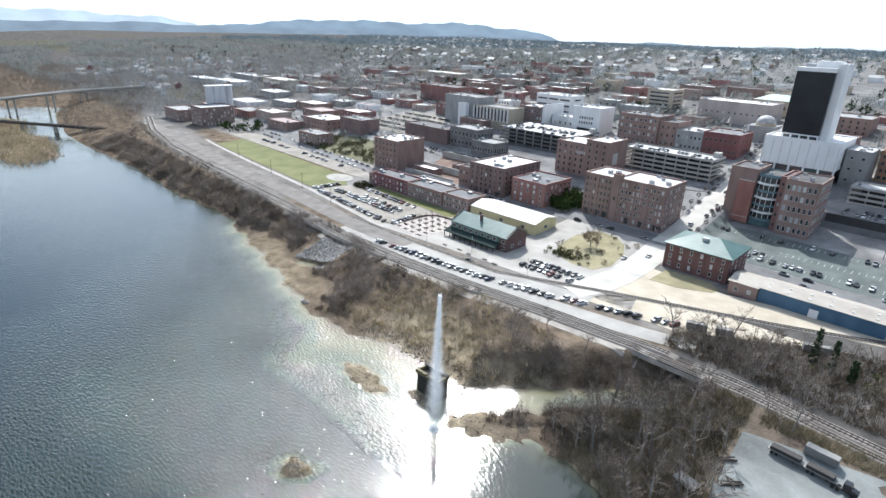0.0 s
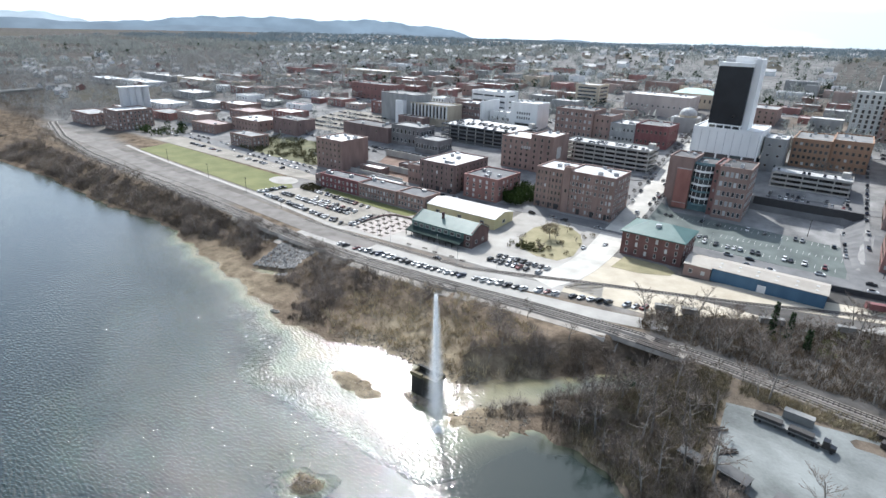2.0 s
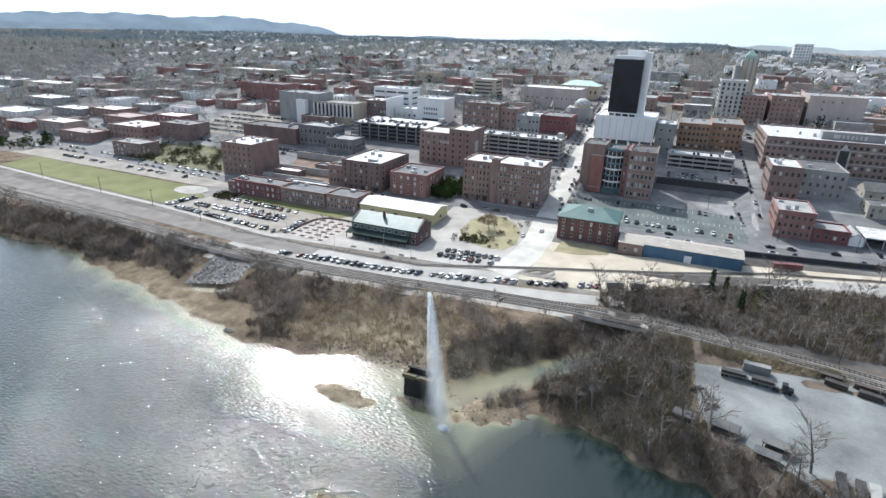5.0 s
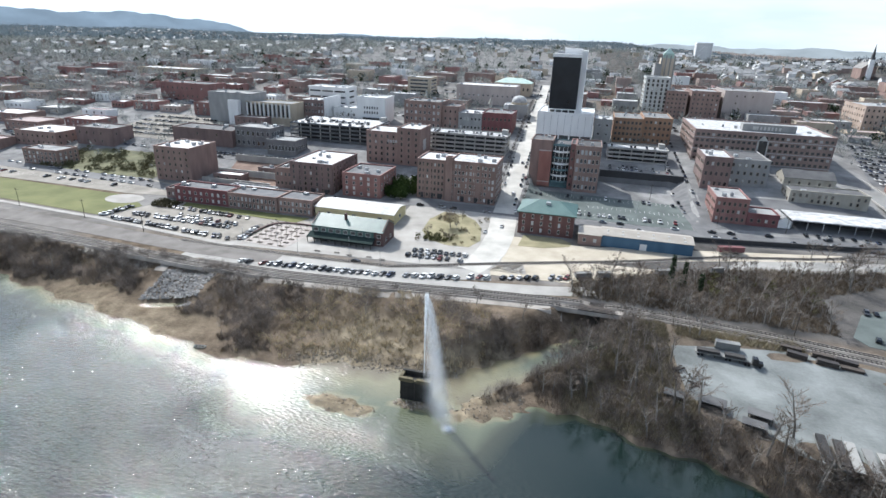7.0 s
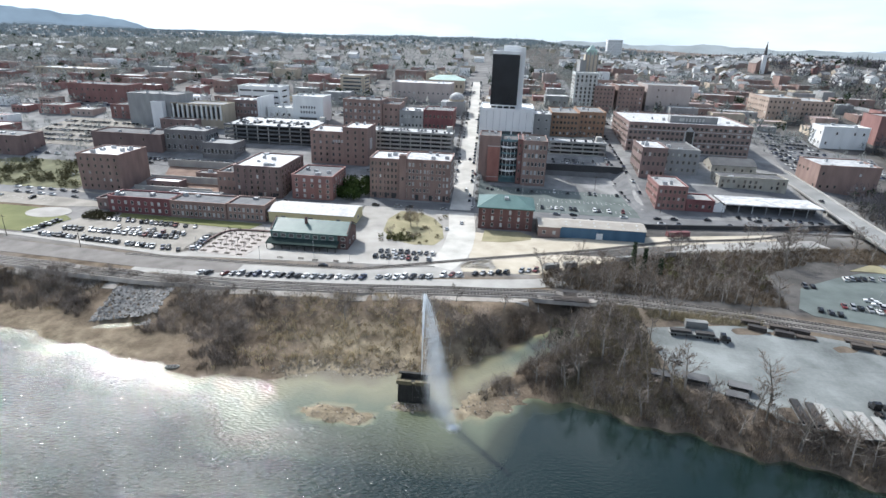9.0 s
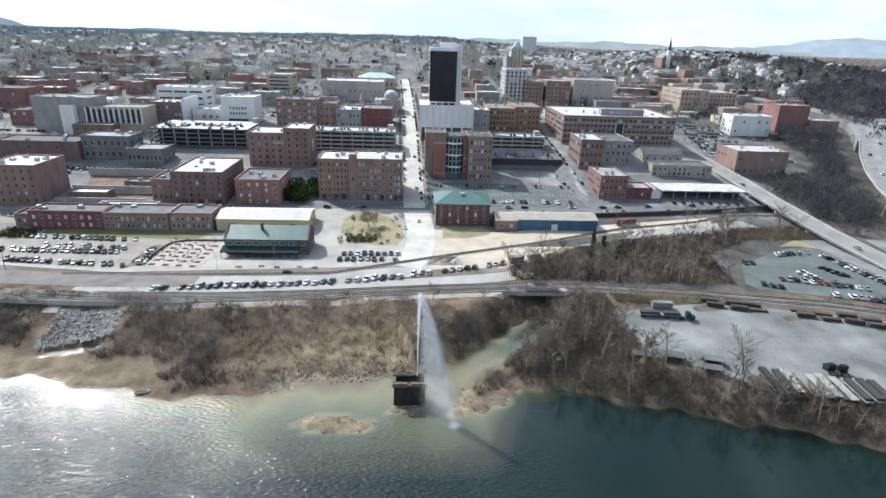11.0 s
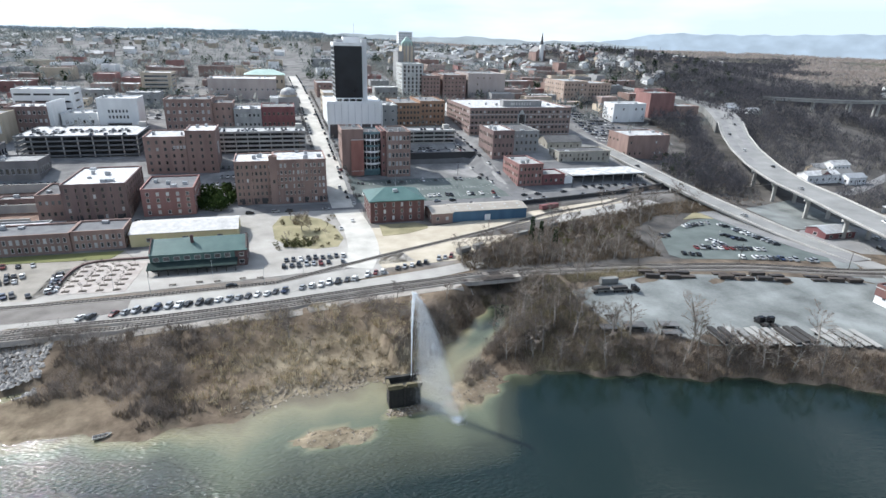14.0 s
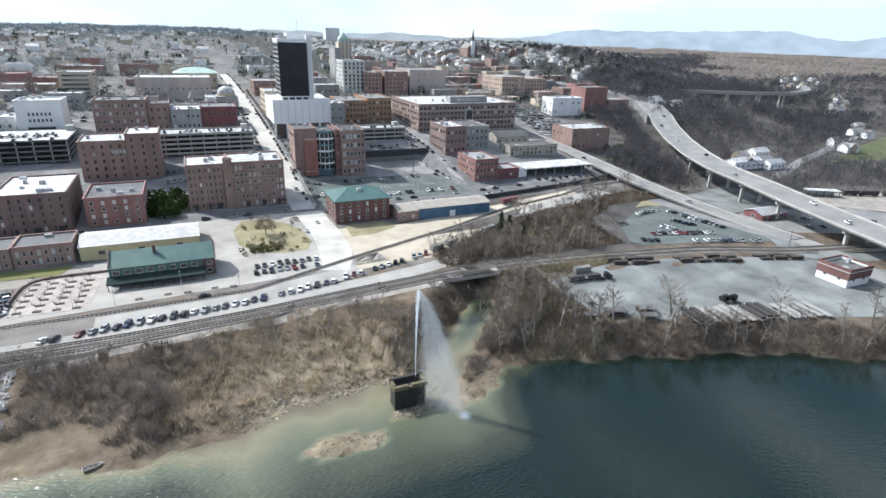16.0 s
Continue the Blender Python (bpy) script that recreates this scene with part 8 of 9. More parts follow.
SEDAN = loft([(-2.25, 0.75, 0.70, 0.35, 0.75), (-2.1, 0.88, 0.80, 0.28, 0.95), (-1.3, 0.9, 0.84, 0.25, 1.0), (0.8, 0.9, 0.84, 0.25, 0.98), (1.9, 0.88, 0.78, 0.28, 0.82), (2.25, 0.75, 0.66, 0.35, 0.65)])
SEDAN_TOP = loft([(-1.55, 0.78, 0.72, 0.97, 1.0), (-0.85, 0.78, 0.58, 0.97, 1.42), (0.25, 0.78, 0.58, 0.97, 1.43), (1.0, 0.76, 0.7, 0.95, 0.99)])
SUV = loft([(-2.3, 0.85, 0.8, 0.4, 0.9), (-2.2, 0.92, 0.86, 0.32, 1.1), (0.9, 0.94, 0.88, 0.3, 1.1), (2.0, 0.92, 0.82, 0.32, 1.0), (2.3, 0.8, 0.72, 0.4, 0.8)])
SUV_TOP = loft([(-2.15, 0.84, 0.74, 1.09, 1.15), (-1.95, 0.84, 0.68, 1.09, 1.72), (0.2, 0.84, 0.68, 1.09, 1.74), (1.05, 0.82, 0.76, 1.07, 1.11)])
TRUCK = loft([(-2.7, 0.9, 0.88, 0.5, 1.05), (-2.6, 0.95, 0.92, 0.42, 1.1), (-0.4, 0.95, 0.92, 0.4, 1.08), (1.4, 0.95, 0.88, 0.4, 1.1), (2.5, 0.93, 0.82, 0.42, 1.02), (2.75, 0.8, 0.75, 0.5, 0.85)])
TRUCK_TOP = loft([(-0.75, 0.84, 0.78, 1.07, 1.12), (-0.55, 0.84, 0.7, 1.07, 1.76), (0.5, 0.84, 0.7, 1.07, 1.76), (1.3, 0.82, 0.76, 1.07, 1.12)])
BODIES = [[b.data("body", p) for p in PAINTS] for b in (SEDAN, SUV, TRUCK)]
for t_ in (SEDAN_TOP, SUV_TOP, TRUCK_TOP):
    t_.m[6 + 3] = 1
TOPS = [[t.data("cabin", CAR_GLASS, p) for p in PAINTS] for t in (SEDAN_TOP, SUV_TOP, TRUCK_TOP)]
WHEEL = Mesh().tube([(0, -0.11, 0), (0, 0.11, 0)], [0.34, 0.34], 10).data("wheel", TYRE)
KINDS = ("sedan", "sport utility car", "pickup truck")
cr = random.Random(20)
car_count = 0


ROLLING = []
for b_, ax_ in ((SEDAN, 1.4), (SUV, 1.4), (TRUCK, 1.75)):
    both = Mesh().add(b_.v, b_.f, 0)
    for sx in (-ax_, ax_):
        for sy in (-0.82, 0.82):
            both.tube([(sx, sy - 0.11, 0.34), (sx, sy + 0.11, 0.34)], [0.34, 0.34], 8, 1)
    ROLLING.append([both.data("body", p, TYRE) for p in PAINTS])


def car(x, y, heading, z=None, kind=None, paint=None, where="parked on pale paving", group="parked cars"):
    global car_count
    k = cr.choice((0, 0, 1, 1, 2)) if kind is None else kind
    p = cr.choice((0, 0, 0, 0, 1, 1, 1, 1, 1, 2, 2, 2, 2, 2, 3, 3, 3, 3, 3, 4, 5)) if paint is None else paint
    e = base("car", x, y, (ground_z(x, y) + 0.12) if z is None else z, f"{PAINT_NAMES[p]} {KINDS[k]} {where}", "car", group, turn=heading)
    far = y > 265 or x < -330 or x > 150
    part("body", (ROLLING if far else BODIES)[k][p], (), e)
    part("cabin", TOPS[k][p], (), e)
    ax = (1.4, 1.4, 1.75)[k]
    for sx in () if far else (-ax, ax):
        for sy in (-0.82, 0.82):
            part("wheel", WHEEL, (), e, at=pose(sx, sy, 0.34))
    car_count += 1
    return e


def row(x0, y0, x1, y1, heading, fill, pitch=2.8, z=None, **kw):
    n = int(math.hypot(x1 - x0, y1 - y0) / pitch)
    for i in range(n + 1):
        if cr.random() < fill:
            f = i / max(n, 1)
            car(x0 + (x1 - x0) * f + cr.uniform(-0.2, 0.2), y0 + (y1 - y0) * f + cr.uniform(-0.3, 0.3), heading + cr.choice((0, 180)) + cr.uniform(-3, 3), z, **kw)


row(-214, 173.5, -150, 180, 70, 0.92, 3.5, where="parked beside the tracks")
row(-147, 181, -114, 187, 72, 0.85, 3.4, where="parked beside the tracks")
row(-108, 190, -66, 203, 70, 0.7, 3.4, where="parked beside the tracks")
row(-142, 213.5, -116, 214.5, 88, 0.8, 2.9, where="parked on the plaza lot")
row(-143, 206.5, -117, 207.5, 88, 0.75, 2.9, where="parked on the plaza lot")
row(-316, 204.5, -238, 197, 110, 0.93, 2.75, where="parked in the riverfront lot")
row(-310, 214, -248, 212, 110, 0.9, 2.75, where="parked in the riverfront lot")
row(-284, 219, -247, 217.5, 110, 0.9, 2.75, where="parked in the riverfront lot")
row(-298, 231.5, -247, 228.5, 110, 0.7, 2.75, where="parked in the riverfront lot")
row(-231, 199, -233, 215, 20, 0.9, 2.8, where="parked at the end of the lot")
row(-325, 207, -322, 226, 20, 0.8, 2.8, where="parked at the edge of the lot")
car(-164, 190.5, 4, kind=0, paint=0, where="driving along the spur", group="")
car(-113, 251, 95, kind=0, paint=2, where="at the garden edge", group="")
row(-500, 262, -352, 256, 80, 0.55, 4.4, where="parked behind the lawn")
row(-93, 297, -6, 297, 90, 0.45, 2.9, where="in the street lot")
row(-96, 304, -62, 304, 90, 0.45, 2.9, where="in the street lot")
row(-93, 328, -4, 330, 90, 0.4, 2.9, where="in the upper street lot")
row(-46, 376, -4, 376, 90, 0.5, 3.0, 26.52, where="on the parking terrace")
row(-46, 386, -4, 386, 90, 0.5, 3.0, 26.52, where="on the parking terrace")
row(-160, 282, -118, 282.5, 2, 0.6, 6.2, where="parked along the street")
row(-184, 384, -126, 384, 90, 0.3, 3.0, 42.0, where="on the garage roof")
row(-298, 392, -238, 392, 90, 0.25, 3.0, 41.4, where="on the garage roof")
row(55, 207.5, 63, 208.5, 80, 0.9, 3.0, where="in the lot by the ramp")
row(62, 189, 96, 180, 75, 0.9, 3.0, where="in the lot by the ramp")
row(79, 219.5, 98, 223.5, 80, 0.9, 3.0, where="in the lot by the ramp")
row(104, 219, 111, 186, 170, 0.9, 3.0, where="in the lot by the ramp")
row(89, 209, 96, 194, 160, 0.9, 3.0, where="in the lot by the ramp")
row(76, 199, 79, 189, 165, 0.9, 3.0, where="in the lot by the ramp")
row(47, 185, 56, 180, 70, 0.8, 3.0, where="in the lot by the ramp")
row(76, 173, 111, 162, 75, 0.75, 3.2, where="beside the main line")
row(158, 172, 226, 166, 80, 0.55, 3.2, where="in the lot under the highway")
row(176, 186, 232, 180, 80, 0.5, 3.2, where="in the lot under the highway")
for i in range(5):
    car(-105.5 + (i % 2) * 5 - i * 0.7, 262 + i * 27, 90, where="in the climbing street", group="street traffic")
for i, (x, y, z) in enumerate(((156, 146, 19.7), (172, 176, 20.7), (183, 240, 22.6), (212, 292, 24.6), (230, 340, 27.1), (262, 393, 31.3), (296, 425, 35.0))):
    car(x, y, 65, z + 0.1, where="driving on the highway bridge", group="highway traffic")
for x, y, z in ((127, 226, 12.2), (121.5, 330, 20.1)):
    car(x, y, 92, z, where="driving on the ramp", group="ramp traffic")

# far lots: too many and too small to tell apart
me = Mesh()


def small_car(x, y, turn, z=None):
    """A car too far off to be told from its neighbours."""
    g, k = (ground_z(x, y) + 0.2) if z is None else z, cr.choice((0, 1, 2, 3, 4, 0, 2))
    b = loft([(-2.2, 0.85, 0.75, 0.3, 0.9), (1.0, 0.9, 0.8, 0.3, 0.95), (2.2, 0.8, 0.7, 0.3, 0.75)], k)
    c = loft([(-1.7, 0.76, 0.7, 0.9, 0.95), (-1.1, 0.76, 0.6, 0.9, 1.45), (0.3, 0.76, 0.6, 0.9, 1.45), (1.0, 0.76, 0.7, 0.9, 0.95)], 5)
    cs, sn = math.cos(turn), math.sin(turn)
    for q in (b, c):
        me.add([(x + w[0] * cs - w[1] * sn, y + w[0] * sn + w[1] * cs, g + w[2]) for w in q.v], q.f, q.m[0])


for line, off, gap in (([(-109, 300), (-112, 440), (-116, 560), (-122, 700)], 5.4, 7.5), ([(-560, 338), (-420, 340), (-310, 331), (-230, 336)], 3.2, 8), ([(3, 320), (-1, 372), (-3, 440), (-6, 560)], 4.6, 8), ([(-700, 470), (-300, 476), (0, 494), (150, 500)], 4.5, 9), ([(-640, 262), (-540, 280), (-350, 268), (-310, 262), (-215, 274)], 4.2, 8), ([(-60, 282), (0, 284), (80, 292)], 4.0, 9), ([(-700, 600), (-300, 605), (150, 620)], 4.2, 10)):
    q = resample(line, gap)
    nn = normals2(q)
    for p_, n_ in zip(q, nn):
        for sd in (-1, 1):
            if cr.random() < 0.6:
                small_car(p_[0] + n_[0] * off * sd, p_[1] + n_[1] * off * sd, math.atan2(-n_[0], n_[1]))
for rx0, rx1, ry, n in ((-180, -124, 328, 17), (-178, -126, 338, 16), (-178, -128, 352, 15), (-320, -312, 286, 3), (-340, -270, 337, 20), (-420, -360, 380, 16), (-228, -182, 402, 12), (-60, -52, 348, 3), (60, 108, 300, 9), (-150, -120, 484, 8), (-300, -260, 500, 12), (-560, -500, 380, 14), (138, 208, 408, 22), (138, 210, 417, 22), (138, 212, 427, 22), (138, 214, 437, 22), (138, 216, 446, 22), (142, 186, 458, 15), (144, 186, 470, 14), (148, 185, 482, 12), (150, 185, 494, 12), (152, 184, 505, 11), (-462, -404, 362, 16), (-462, -398, 373, 18), (-460, -392, 386, 18), (-462, -396, 399, 18), (-462, -398, 412, 18)):
    for i in range(n):
        if cr.random() < 0.88:
            small_car(rx0 + (rx1 - rx0) * i / (n - 1), ry + cr.uniform(-0.4, 0.4), math.pi / 2)
for x0, x1, ry, z in ((-299, -236, 384, 41.45), (-299, -236, 396, 41.45), (-299, -236, 403, 41.45), (-299, -282, 418, 41.45), (-184, -128, 391, 42.05), (-46, -10, 402, 38.65)):
    for i in range(int((x1 - x0) / 2.8)):
        if cr.random() < 0.55:
            small_car(x0 + i * 2.8, ry + cr.uniform(-0.4, 0.4), math.pi / 2, z)
tagged(part("distant_cars", me, (*PAINTS[:5], CAR_GLASS)), "crowded cars in the far hillside lots", "cars", kind="stuff")

# ---- storage yard ----
yr = random.Random(31)
FLAT = [plain("pale_trailer_deck", (0.31, 0.305, 0.285), 0.8), plain("grey_trailer_deck", (0.22, 0.22, 0.21), 0.8), plain("dark_load", (0.045, 0.042, 0.04), 0.85)]


def trailer(x, y, turn, k, loaded, length=12.5):
    e = base("flatbed_trailer", x, y, ground_z(x, y) + 0.12, ("dark loaded", "pale empty", "grey empty")[0 if loaded else 1 + k] + " flatbed trailer in the yard", "trailer", "yard trailers", turn=turn)
    part("deck", Mesh().box(-length / 2, length / 2, -1.25, 1.25, 1.1, 1.4), FLAT[k], e)
    part("frame", Mesh().box(-length / 2 + 0.4, length / 2 - 0.6, -0.5, 0.5, 0.75, 1.1), STEEL, e)
    for sx in (-length / 2 + 1.2, -length / 2 + 2.4):
        for sy in (-1.0, 1.0):
            part("wheel", WHEEL, (), e, at=pose(sx, sy, 0.42) @ Matrix.Scale(1.25, 4))
    part("landing_leg", Mesh().box(length / 2 - 2.6, length / 2 - 2.4, -0.8, 0.8, 0, 0.75), STEEL, e)
    if loaded:
        part("load", Mesh().box(-length / 2 + 0.6, length / 2 - 1.0, -1.1, 1.1, 1.4, 2.4), FLAT[2], e)
    return e


for i in range(16):
    x, y = 8.5 + i * 3.55 + yr.uniform(-0.3, 0.3), 112 - i * 0.95 + yr.uniform(-0.8, 0.8)
    if i != 10:
        trailer(x, y, 84 + yr.uniform(-3, 3), 1 if i in (0, 1) else yr.choice((0, 0, 0, 1)), i in (0, 1, 7, 8, 9), 13)
trailer(-14, 155, -4, 1, True, 9)
open_shed = base("open_shed", 250, 219, ground_z(250, 219) + 0.1, "open-sided shed with a flat pale roof in the rail yard", "shed", turn=-28)
part("roof", Mesh().box(-11.5, 11.5, -3.5, 3.5, 4.2, 4.7), ROOF_WHITE, open_shed)
part("back_wall", Mesh().box(-11, 11, 2.9, 3.2, 0, 4.2), METAL_GREY, open_shed)
for i in range(5):
    part("post", Mesh().box(-0.15, 0.15, -0.15, 0.15, 0, 4.2), STEEL, open_shed, at=pose(-10.8 + i * 5.4, -3.1, 0))
for fx, fy, fl in ((273, 213, 11), (286, 207.5, 14), (303, 201, 14), (319, 195.5, 14)):
    wagon = base("freight_wagon", fx, fy, ground_z(fx, fy) + 0.12, "dark freight wagon standing in the rail yard", "wagon", "freight wagons", turn=-19)
    part("body", Mesh().box(-fl / 2, fl / 2, -1.4, 1.4, 1.1, 3.9), FLAT[2], wagon)
    part("underframe", Mesh().box(-fl / 2 + 0.3, fl / 2 - 0.3, -1.0, 1.0, 0.75, 1.1), STEEL, wagon)
    for sx in (-fl / 2 + 1.6, fl / 2 - 1.6):
        part("bogie", Mesh().box(-1.1, 1.1, -1.0, 1.0, 0, 0.75), STEEL, wagon, at=pose(sx, 0, 0))
trailer(-5.5, 154, -6, 1, True, 8)
for x, y, w, d, tn in ((-29, 125, 5.5, 3.2, -12), (-18, 124.5, 7.5, 4.0, -14), (-5, 122, 6.5, 3.4, -15), (-8, 116.5, 6.0, 3.2, -15)):
    e = base("lean_to_shed", x, y, ground_z(x, y), "low open shed with a flat dark roof", "shed", "yard sheds", turn=tn)
    part("roof", Mesh().box(-w / 2 - 0.3, w / 2 + 0.3, -d / 2 - 0.3, d / 2 + 0.3, 2.3, 2.5), ROOF_DARK, e)
    part("back_wall", Mesh().box(-w / 2, w / 2, d / 2 - 0.15, d / 2, 0, 2.3), TIE, e)
    for sx in (-w / 2, w / 2 - 0.2):
        part("post", Mesh().box(sx, sx + 0.2, -d / 2, -d / 2 + 0.2, 0, 2.3), TIE, e)
    part("stored_timber", Mesh().box(-w / 2 + 0.5, w / 2 - 0.6, -d / 2 + 0.4, d / 2 - 0.4, 0, 1.2), TIE_GREY, e)


def lorry_tractor(x, y, turn, label):
    """A long-nosed road tractor."""
    lorry = base("lorry", x, y, ground_z(x, y) + 0.12, label, "lorry", turn=turn)
    cab = part("cab", loft([(-1.0, 1.15, 1.1, 0.9, 3.2), (0.6, 1.15, 1.05, 0.8, 3.2), (0.9, 1.15, 1.0, 0.8, 2.0), (2.4, 1.0, 0.9, 0.8, 1.8)]), PAINTS[0], lorry)
    part("chassis", Mesh().box(-3.6, 2.2, -0.5, 0.5, 0.6, 0.9), STEEL, lorry)
    part("windscreen", Mesh().add([(0.62, -0.95, 2.95), (0.62, 0.95, 2.95), (0.93, 0.95, 2.05), (0.93, -0.95, 2.05)], [(0, 1, 2, 3)]), CAR_GLASS, cab)
    for sx in (-3.0, -1.9, 1.5):
        for sy in (-0.95, 0.95):
            part("wheel", WHEEL, (), lorry, at=pose(sx, sy, 0.45) @ Matrix.Scale(1.35, 4))


lorry_tractor(0.6, 152.6, -6, "dark lorry tractor at the head of its trailers")
lorry_tractor(33.5, 117.5, 85, "dark lorry tractor coupled to a loaded trailer")
lorry_tractor(37.2, 116.5, 83, "dark lorry tractor coupled to a loaded trailer")
box = base("container", -7, 160.5, ground_z(-7, 160.5) + 0.12, "blue-grey corrugated container behind the lorry", "container", turn=-4)
me = Mesh().box(-4, 4, -1.25, 1.25, 0.15, 2.7)
part("body", me, FLAT[1], box)
for i in range(12):
    part("rib", Mesh().box(-0.12, 0.12, -1.31, -1.25, 0.2, 2.65), FLAT[1], box, at=pose(-3.7 + i * 0.67, 0, 0))
for i in range(24):
    x = 16 + (i % 12) * 8.2 + yr.uniform(-1, 1)
    y = 166 - (x - 16) * 0.27 - (i // 12) * 4.2 + yr.uniform(-0.6, 0.6)
    if i % 12 in (3, 8):
        continue
    e = base("timber_stack", x, y, ground_z(x, y) + 0.12, "stack of dark railway timbers beside the tracks", "timber stack", "timber stacks", turn=-16 + yr.uniform(-4, 4))
    hgt = yr.randint(2, 4)
    for r in range(hgt):
        part("timber_layer", Mesh().box(-3.2 + yr.uniform(-0.3, 0.2), 3.2 + yr.uniform(-0.2, 0.3), -1.1, 1.1, r * 0.42, r * 0.42 + 0.38), TIE if yr.random() < 0.7 else STEEL, e)
for i in range(4):
    x, y = -30 + i * 4.5, 152 - i * 8.5
    e = base("scrap_pile", x, y, ground_z(x, y) + 0.05, "low pile of dark scrap timber at the yard edge", "scrap", "scrap piles", turn=yr.uniform(0, 90))
    for r in range(6):
        part("beam", Mesh().box(-2.4, 2.4, -0.15, 0.15, 0, 0.3), TIE, e, at=pose(yr.uniform(-0.6, 0.6), yr.uniform(-1.2, 1.2), r * 0.16, 0, 0, yr.uniform(-50, 50)))
band = tagged(part("yard_roof_band", Mesh().ring(-8.3, 8.3, -7.3, 7.3, 0, 5.2, 0.5), FREIGHT_BRICK, at=pose(106, 115, 11.2)), "deep maroon brick parapet band with a pale stripe", "parapet")
part("stripe", Mesh().ring(-8.4, 8.4, -7.4, 7.4, 3.4, 3.8, 0.1), FRAME_WHITE, band)

# ---- poles, lamps, wall, benches ----


def pole(x, y, h, label, arm=False):
    e = base("utility_pole" if arm else "lamp_post", x, y, ground_z(x, y), label, "pole" if arm else "street lamp", "utility poles" if arm else "plaza lamps")
    part("post", Mesh().tube([(0, 0, 0), (0, 0, h)], [0.16, 0.1] if arm else [0.09, 0.06], 6), TIE if arm else METAL_GREY, e)
    if arm:
        part("crossarm", Mesh().box(-1.2, 1.2, -0.06, 0.06, h - 0.9, h - 0.75), TIE, e)
    else:
        part("lantern", Mesh().tube([(0, 0, h), (0, 0, h + 0.25), (0, 0, h + 0.7)], [0.12, 0.26, 0.05], 8), FRAME_WHITE, e)


for x, y in ((-382, 204), (-330, 199), (-450, 211), (-285, 192)):
    pole(x, y, 11, "tall wooden utility pole beside the path", True)
for x, y in ((-194, 190), (-151, 189), (-208, 195), (-228, 196), (-172, 201), (-135, 199), (76, 190), (104, 200), (-100, 292), (-60, 292), (-30, 310), (-70, 318)):
    pole(x, y, 7.5, "slim lamp post with a pale lantern")
for x, y in ((14, 300), (50, 300), (100, 298), (-20, 340), (58, 246), (20, 178), (70, 168), (118, 150)):
    pole(x, y, 10, "wooden utility pole near the tracks", True)
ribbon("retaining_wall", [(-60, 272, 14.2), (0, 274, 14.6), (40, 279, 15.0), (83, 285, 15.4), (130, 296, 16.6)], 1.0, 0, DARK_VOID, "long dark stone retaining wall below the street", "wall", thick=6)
for i in range(5):
    x, y = -187 + i * 8.5 + (i % 2) * 1.5, 196.5 + (i % 2) * 0.8
    e = base("bench", x, y, ground_z(x, y) + 0.1, "dark flat bench on the pale plaza", "bench", "plaza benches", turn=5)
    part("seat", Mesh().box(-1.3, 1.3, -0.45, 0.45, 0.4, 0.5), TIE, e)
    for sx in (-1.0, 1.0):
        part("leg", Mesh().box(-0.08, 0.08, -0.4, 0.4, 0, 0.4), STEEL, e, at=pose(sx, 0, 0))
for i, (x, y) in enumerate(((14, 254), (26, 262))):
    e = base("rail_wagon", x, y + 8, ground_z(x, y + 8) + 0.2, "dull red boxy rail wagon beside the blue shed", "rail wagon", turn=14)
    part("body", Mesh().box(-6.5, 6.5, -1.4, 1.4, 1.0, 3.6), CRIMSON, e)
    part("underframe", Mesh().box(-6.1, 6.1, -1.0, 1.0, 0.6, 1.0), STEEL, e)
    for sx in (-3.4, -2.4, 2.4, 3.4):
        for sy in (-0.75, 0.75):
            part("wheel", WHEEL, (), e, at=pose(sx, sy, 0.36))
    break
# white wall sign on the tall warehouse bay and lettering bars
sgn = base("wall_sign", -179.9, 356, 33, "white painted sign panel on a brick wall", "sign")
part("panel", Mesh().box(0, 0.08, -3.5, 3.5, 0, 8), FRAME_WHITE, sgn)
for i in range(4):
    tagged(part("wall_lettering", Mesh().box(0, 1.5, -0.06, -0.02, 0, 2.0), FRAME_WHITE, at=pose(-205.5 + i * 1.95, 346.98, 38)), "pale painted lettering bar on brick", "lettering", "lettering bars")

# painted stall lines on the lots
me = Mesh()


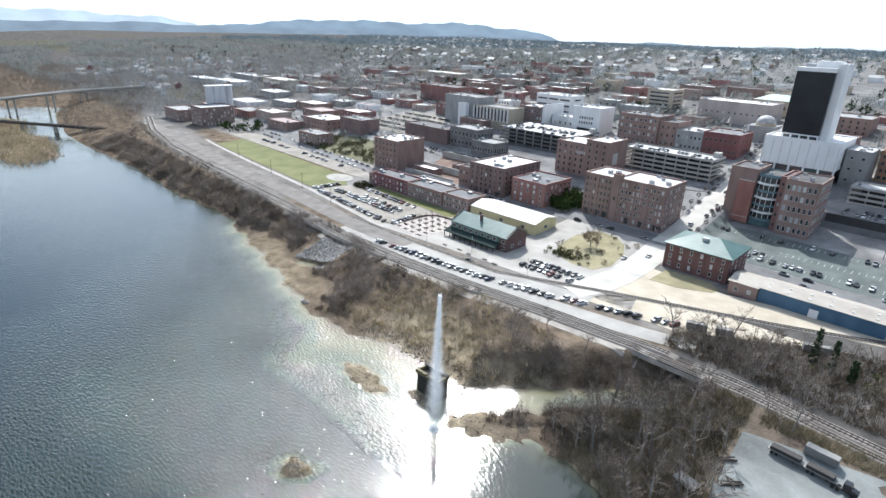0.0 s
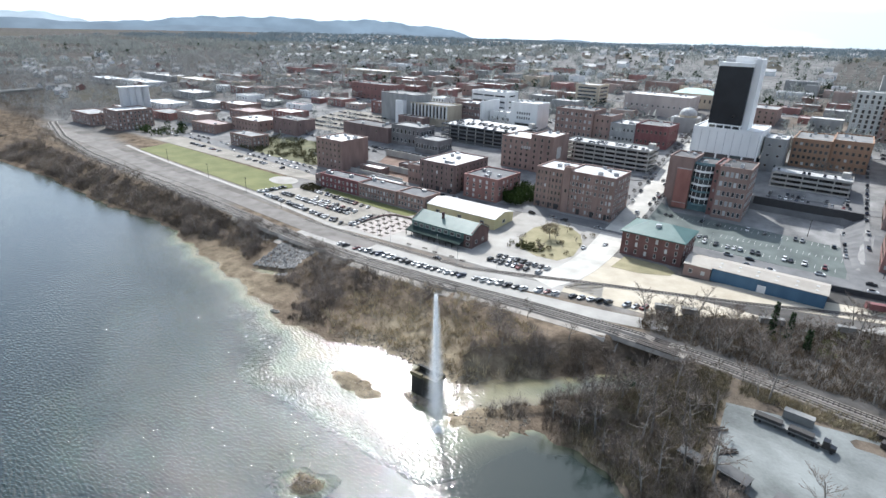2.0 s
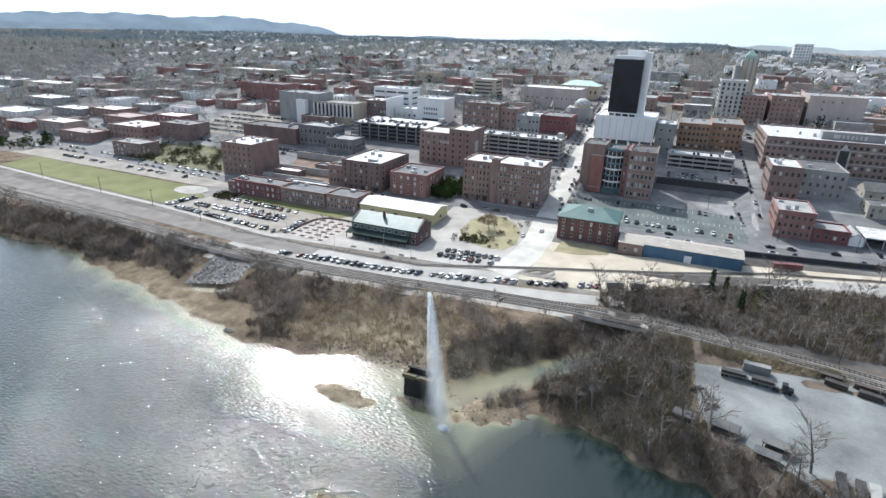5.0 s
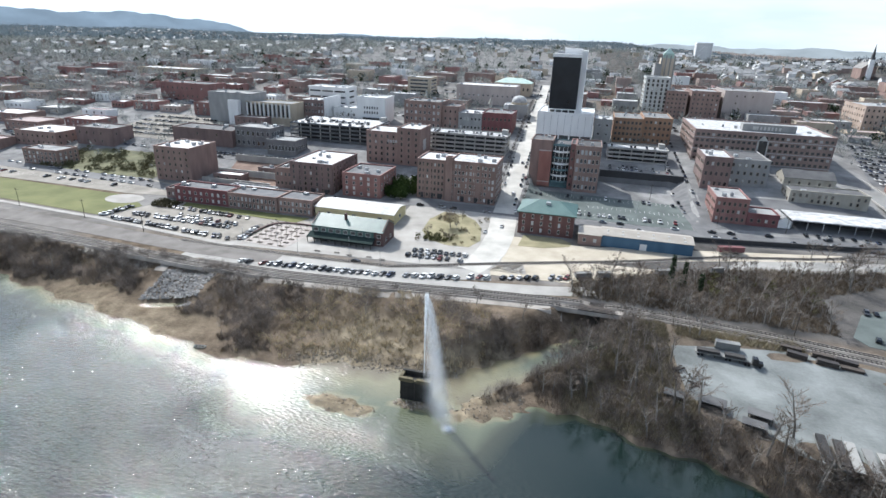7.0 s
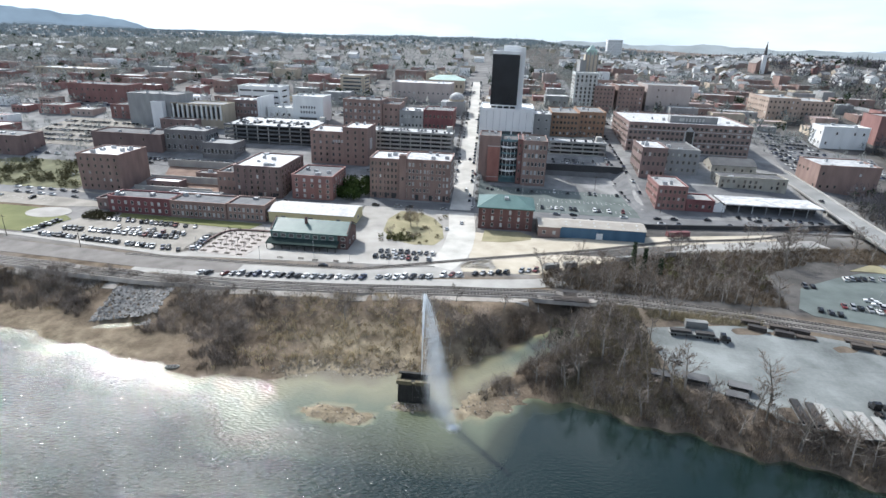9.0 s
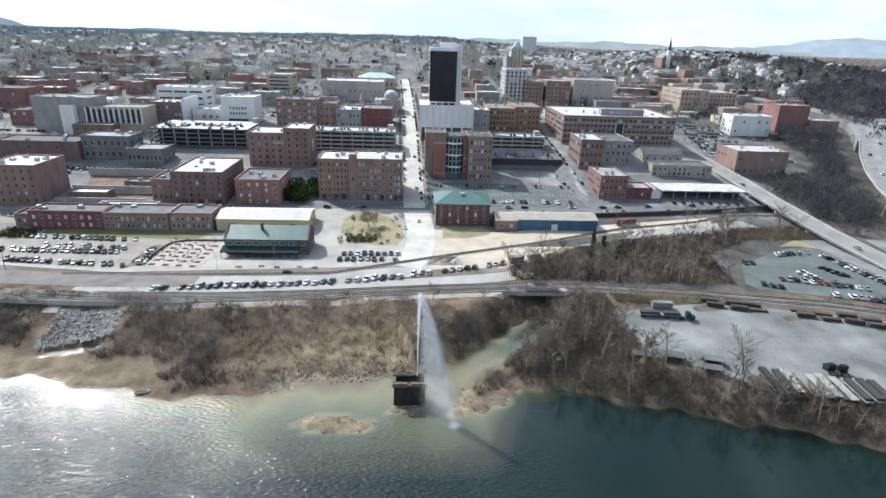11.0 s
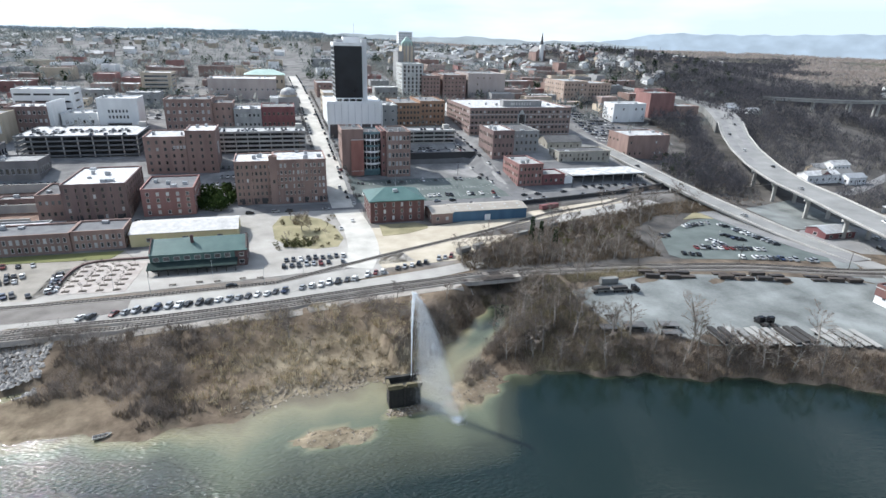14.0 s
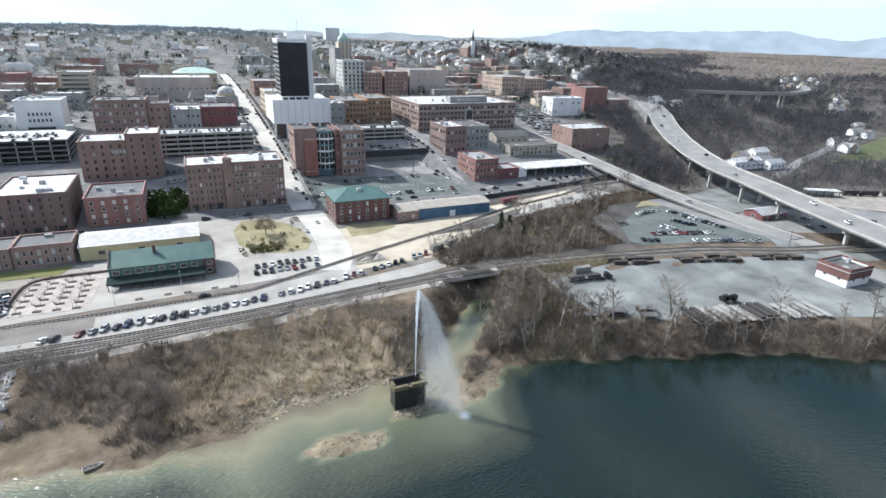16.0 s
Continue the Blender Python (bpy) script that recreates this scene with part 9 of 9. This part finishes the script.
def stalls(x0, y0, x1, y1, heading, pitch=2.8, length=4.8, lift=0.16, z=None):
    n = int(math.hypot(x1 - x0, y1 - y0) / pitch)
    dx, dy = math.cos(radians(heading)) * length / 2, math.sin(radians(heading)) * length / 2
    ux, uy = -math.sin(radians(heading)) * 0.07, math.cos(radians(heading)) * 0.07
    for i in range(n + 1):
        f = (i + 0.5) / max(n, 1)
        x, y = x0 + (x1 - x0) * f, y0 + (y1 - y0) * f
        q = [(x - dx - ux, y - dy - uy), (x + dx - ux, y + dy - uy), (x + dx + ux, y + dy + uy), (x - dx + ux, y - dy + uy)]
        me.add([(a, b, (ground_z(a, b) + lift) if z is None else z) for a, b in q], [(0, 1, 2, 3)])


for a in ((-93, 297, -6, 297, 90), (-96, 304, -62, 304, 90), (-93, 328, -4, 330, 90), (-60, 312, -4, 313, 90), (62, 189, 96, 180, 75), (79, 219.5, 98, 223.5, 80), (104, 219, 111, 186, 170), (158, 172, 226, 166, 80), (176, 186, 232, 180, 80), (-500, 262, -352, 256, 80)):
    stalls(*a)
stalls(-46, 376, -4, 376, 90, 3.0, z=26.45)
stalls(-46, 386, -4, 386, 90, 3.0, z=26.45)
tagged(part("stall_lines", me, PAINT_WHITE), "thin white painted stall lines", "road marking", kind="stuff")

# box trailers and a shed in the dirt beside the spur
for x, y, tn, w in ((-59, 206, 22, 7.5), (-50, 209.5, 22, 6.0), (-22, 222, 24, 9.0), (2, 233, 22, 6.5)):
    e = base("box_trailer", x, y, ground_z(x, y) + 0.1, "grey weathered box trailer beside the spur track", "trailer", "spur trailers", turn=tn)
    part("body", Mesh().shell(-w / 2, w / 2, -1.2, 1.2, 0.8, 3.1, 3.0, 0.12), FLAT[1], e)
    part("frame", Mesh().box(-w / 2 + 0.3, w / 2 - 0.3, -0.8, 0.8, 0.5, 0.8), STEEL, e)
    for sx in (-w / 2 + 1.0, w / 2 - 1.0):
        for sy in (-0.9, 0.9):
            part("wheel", WHEEL, (), e, at=pose(sx, sy, 0.36))
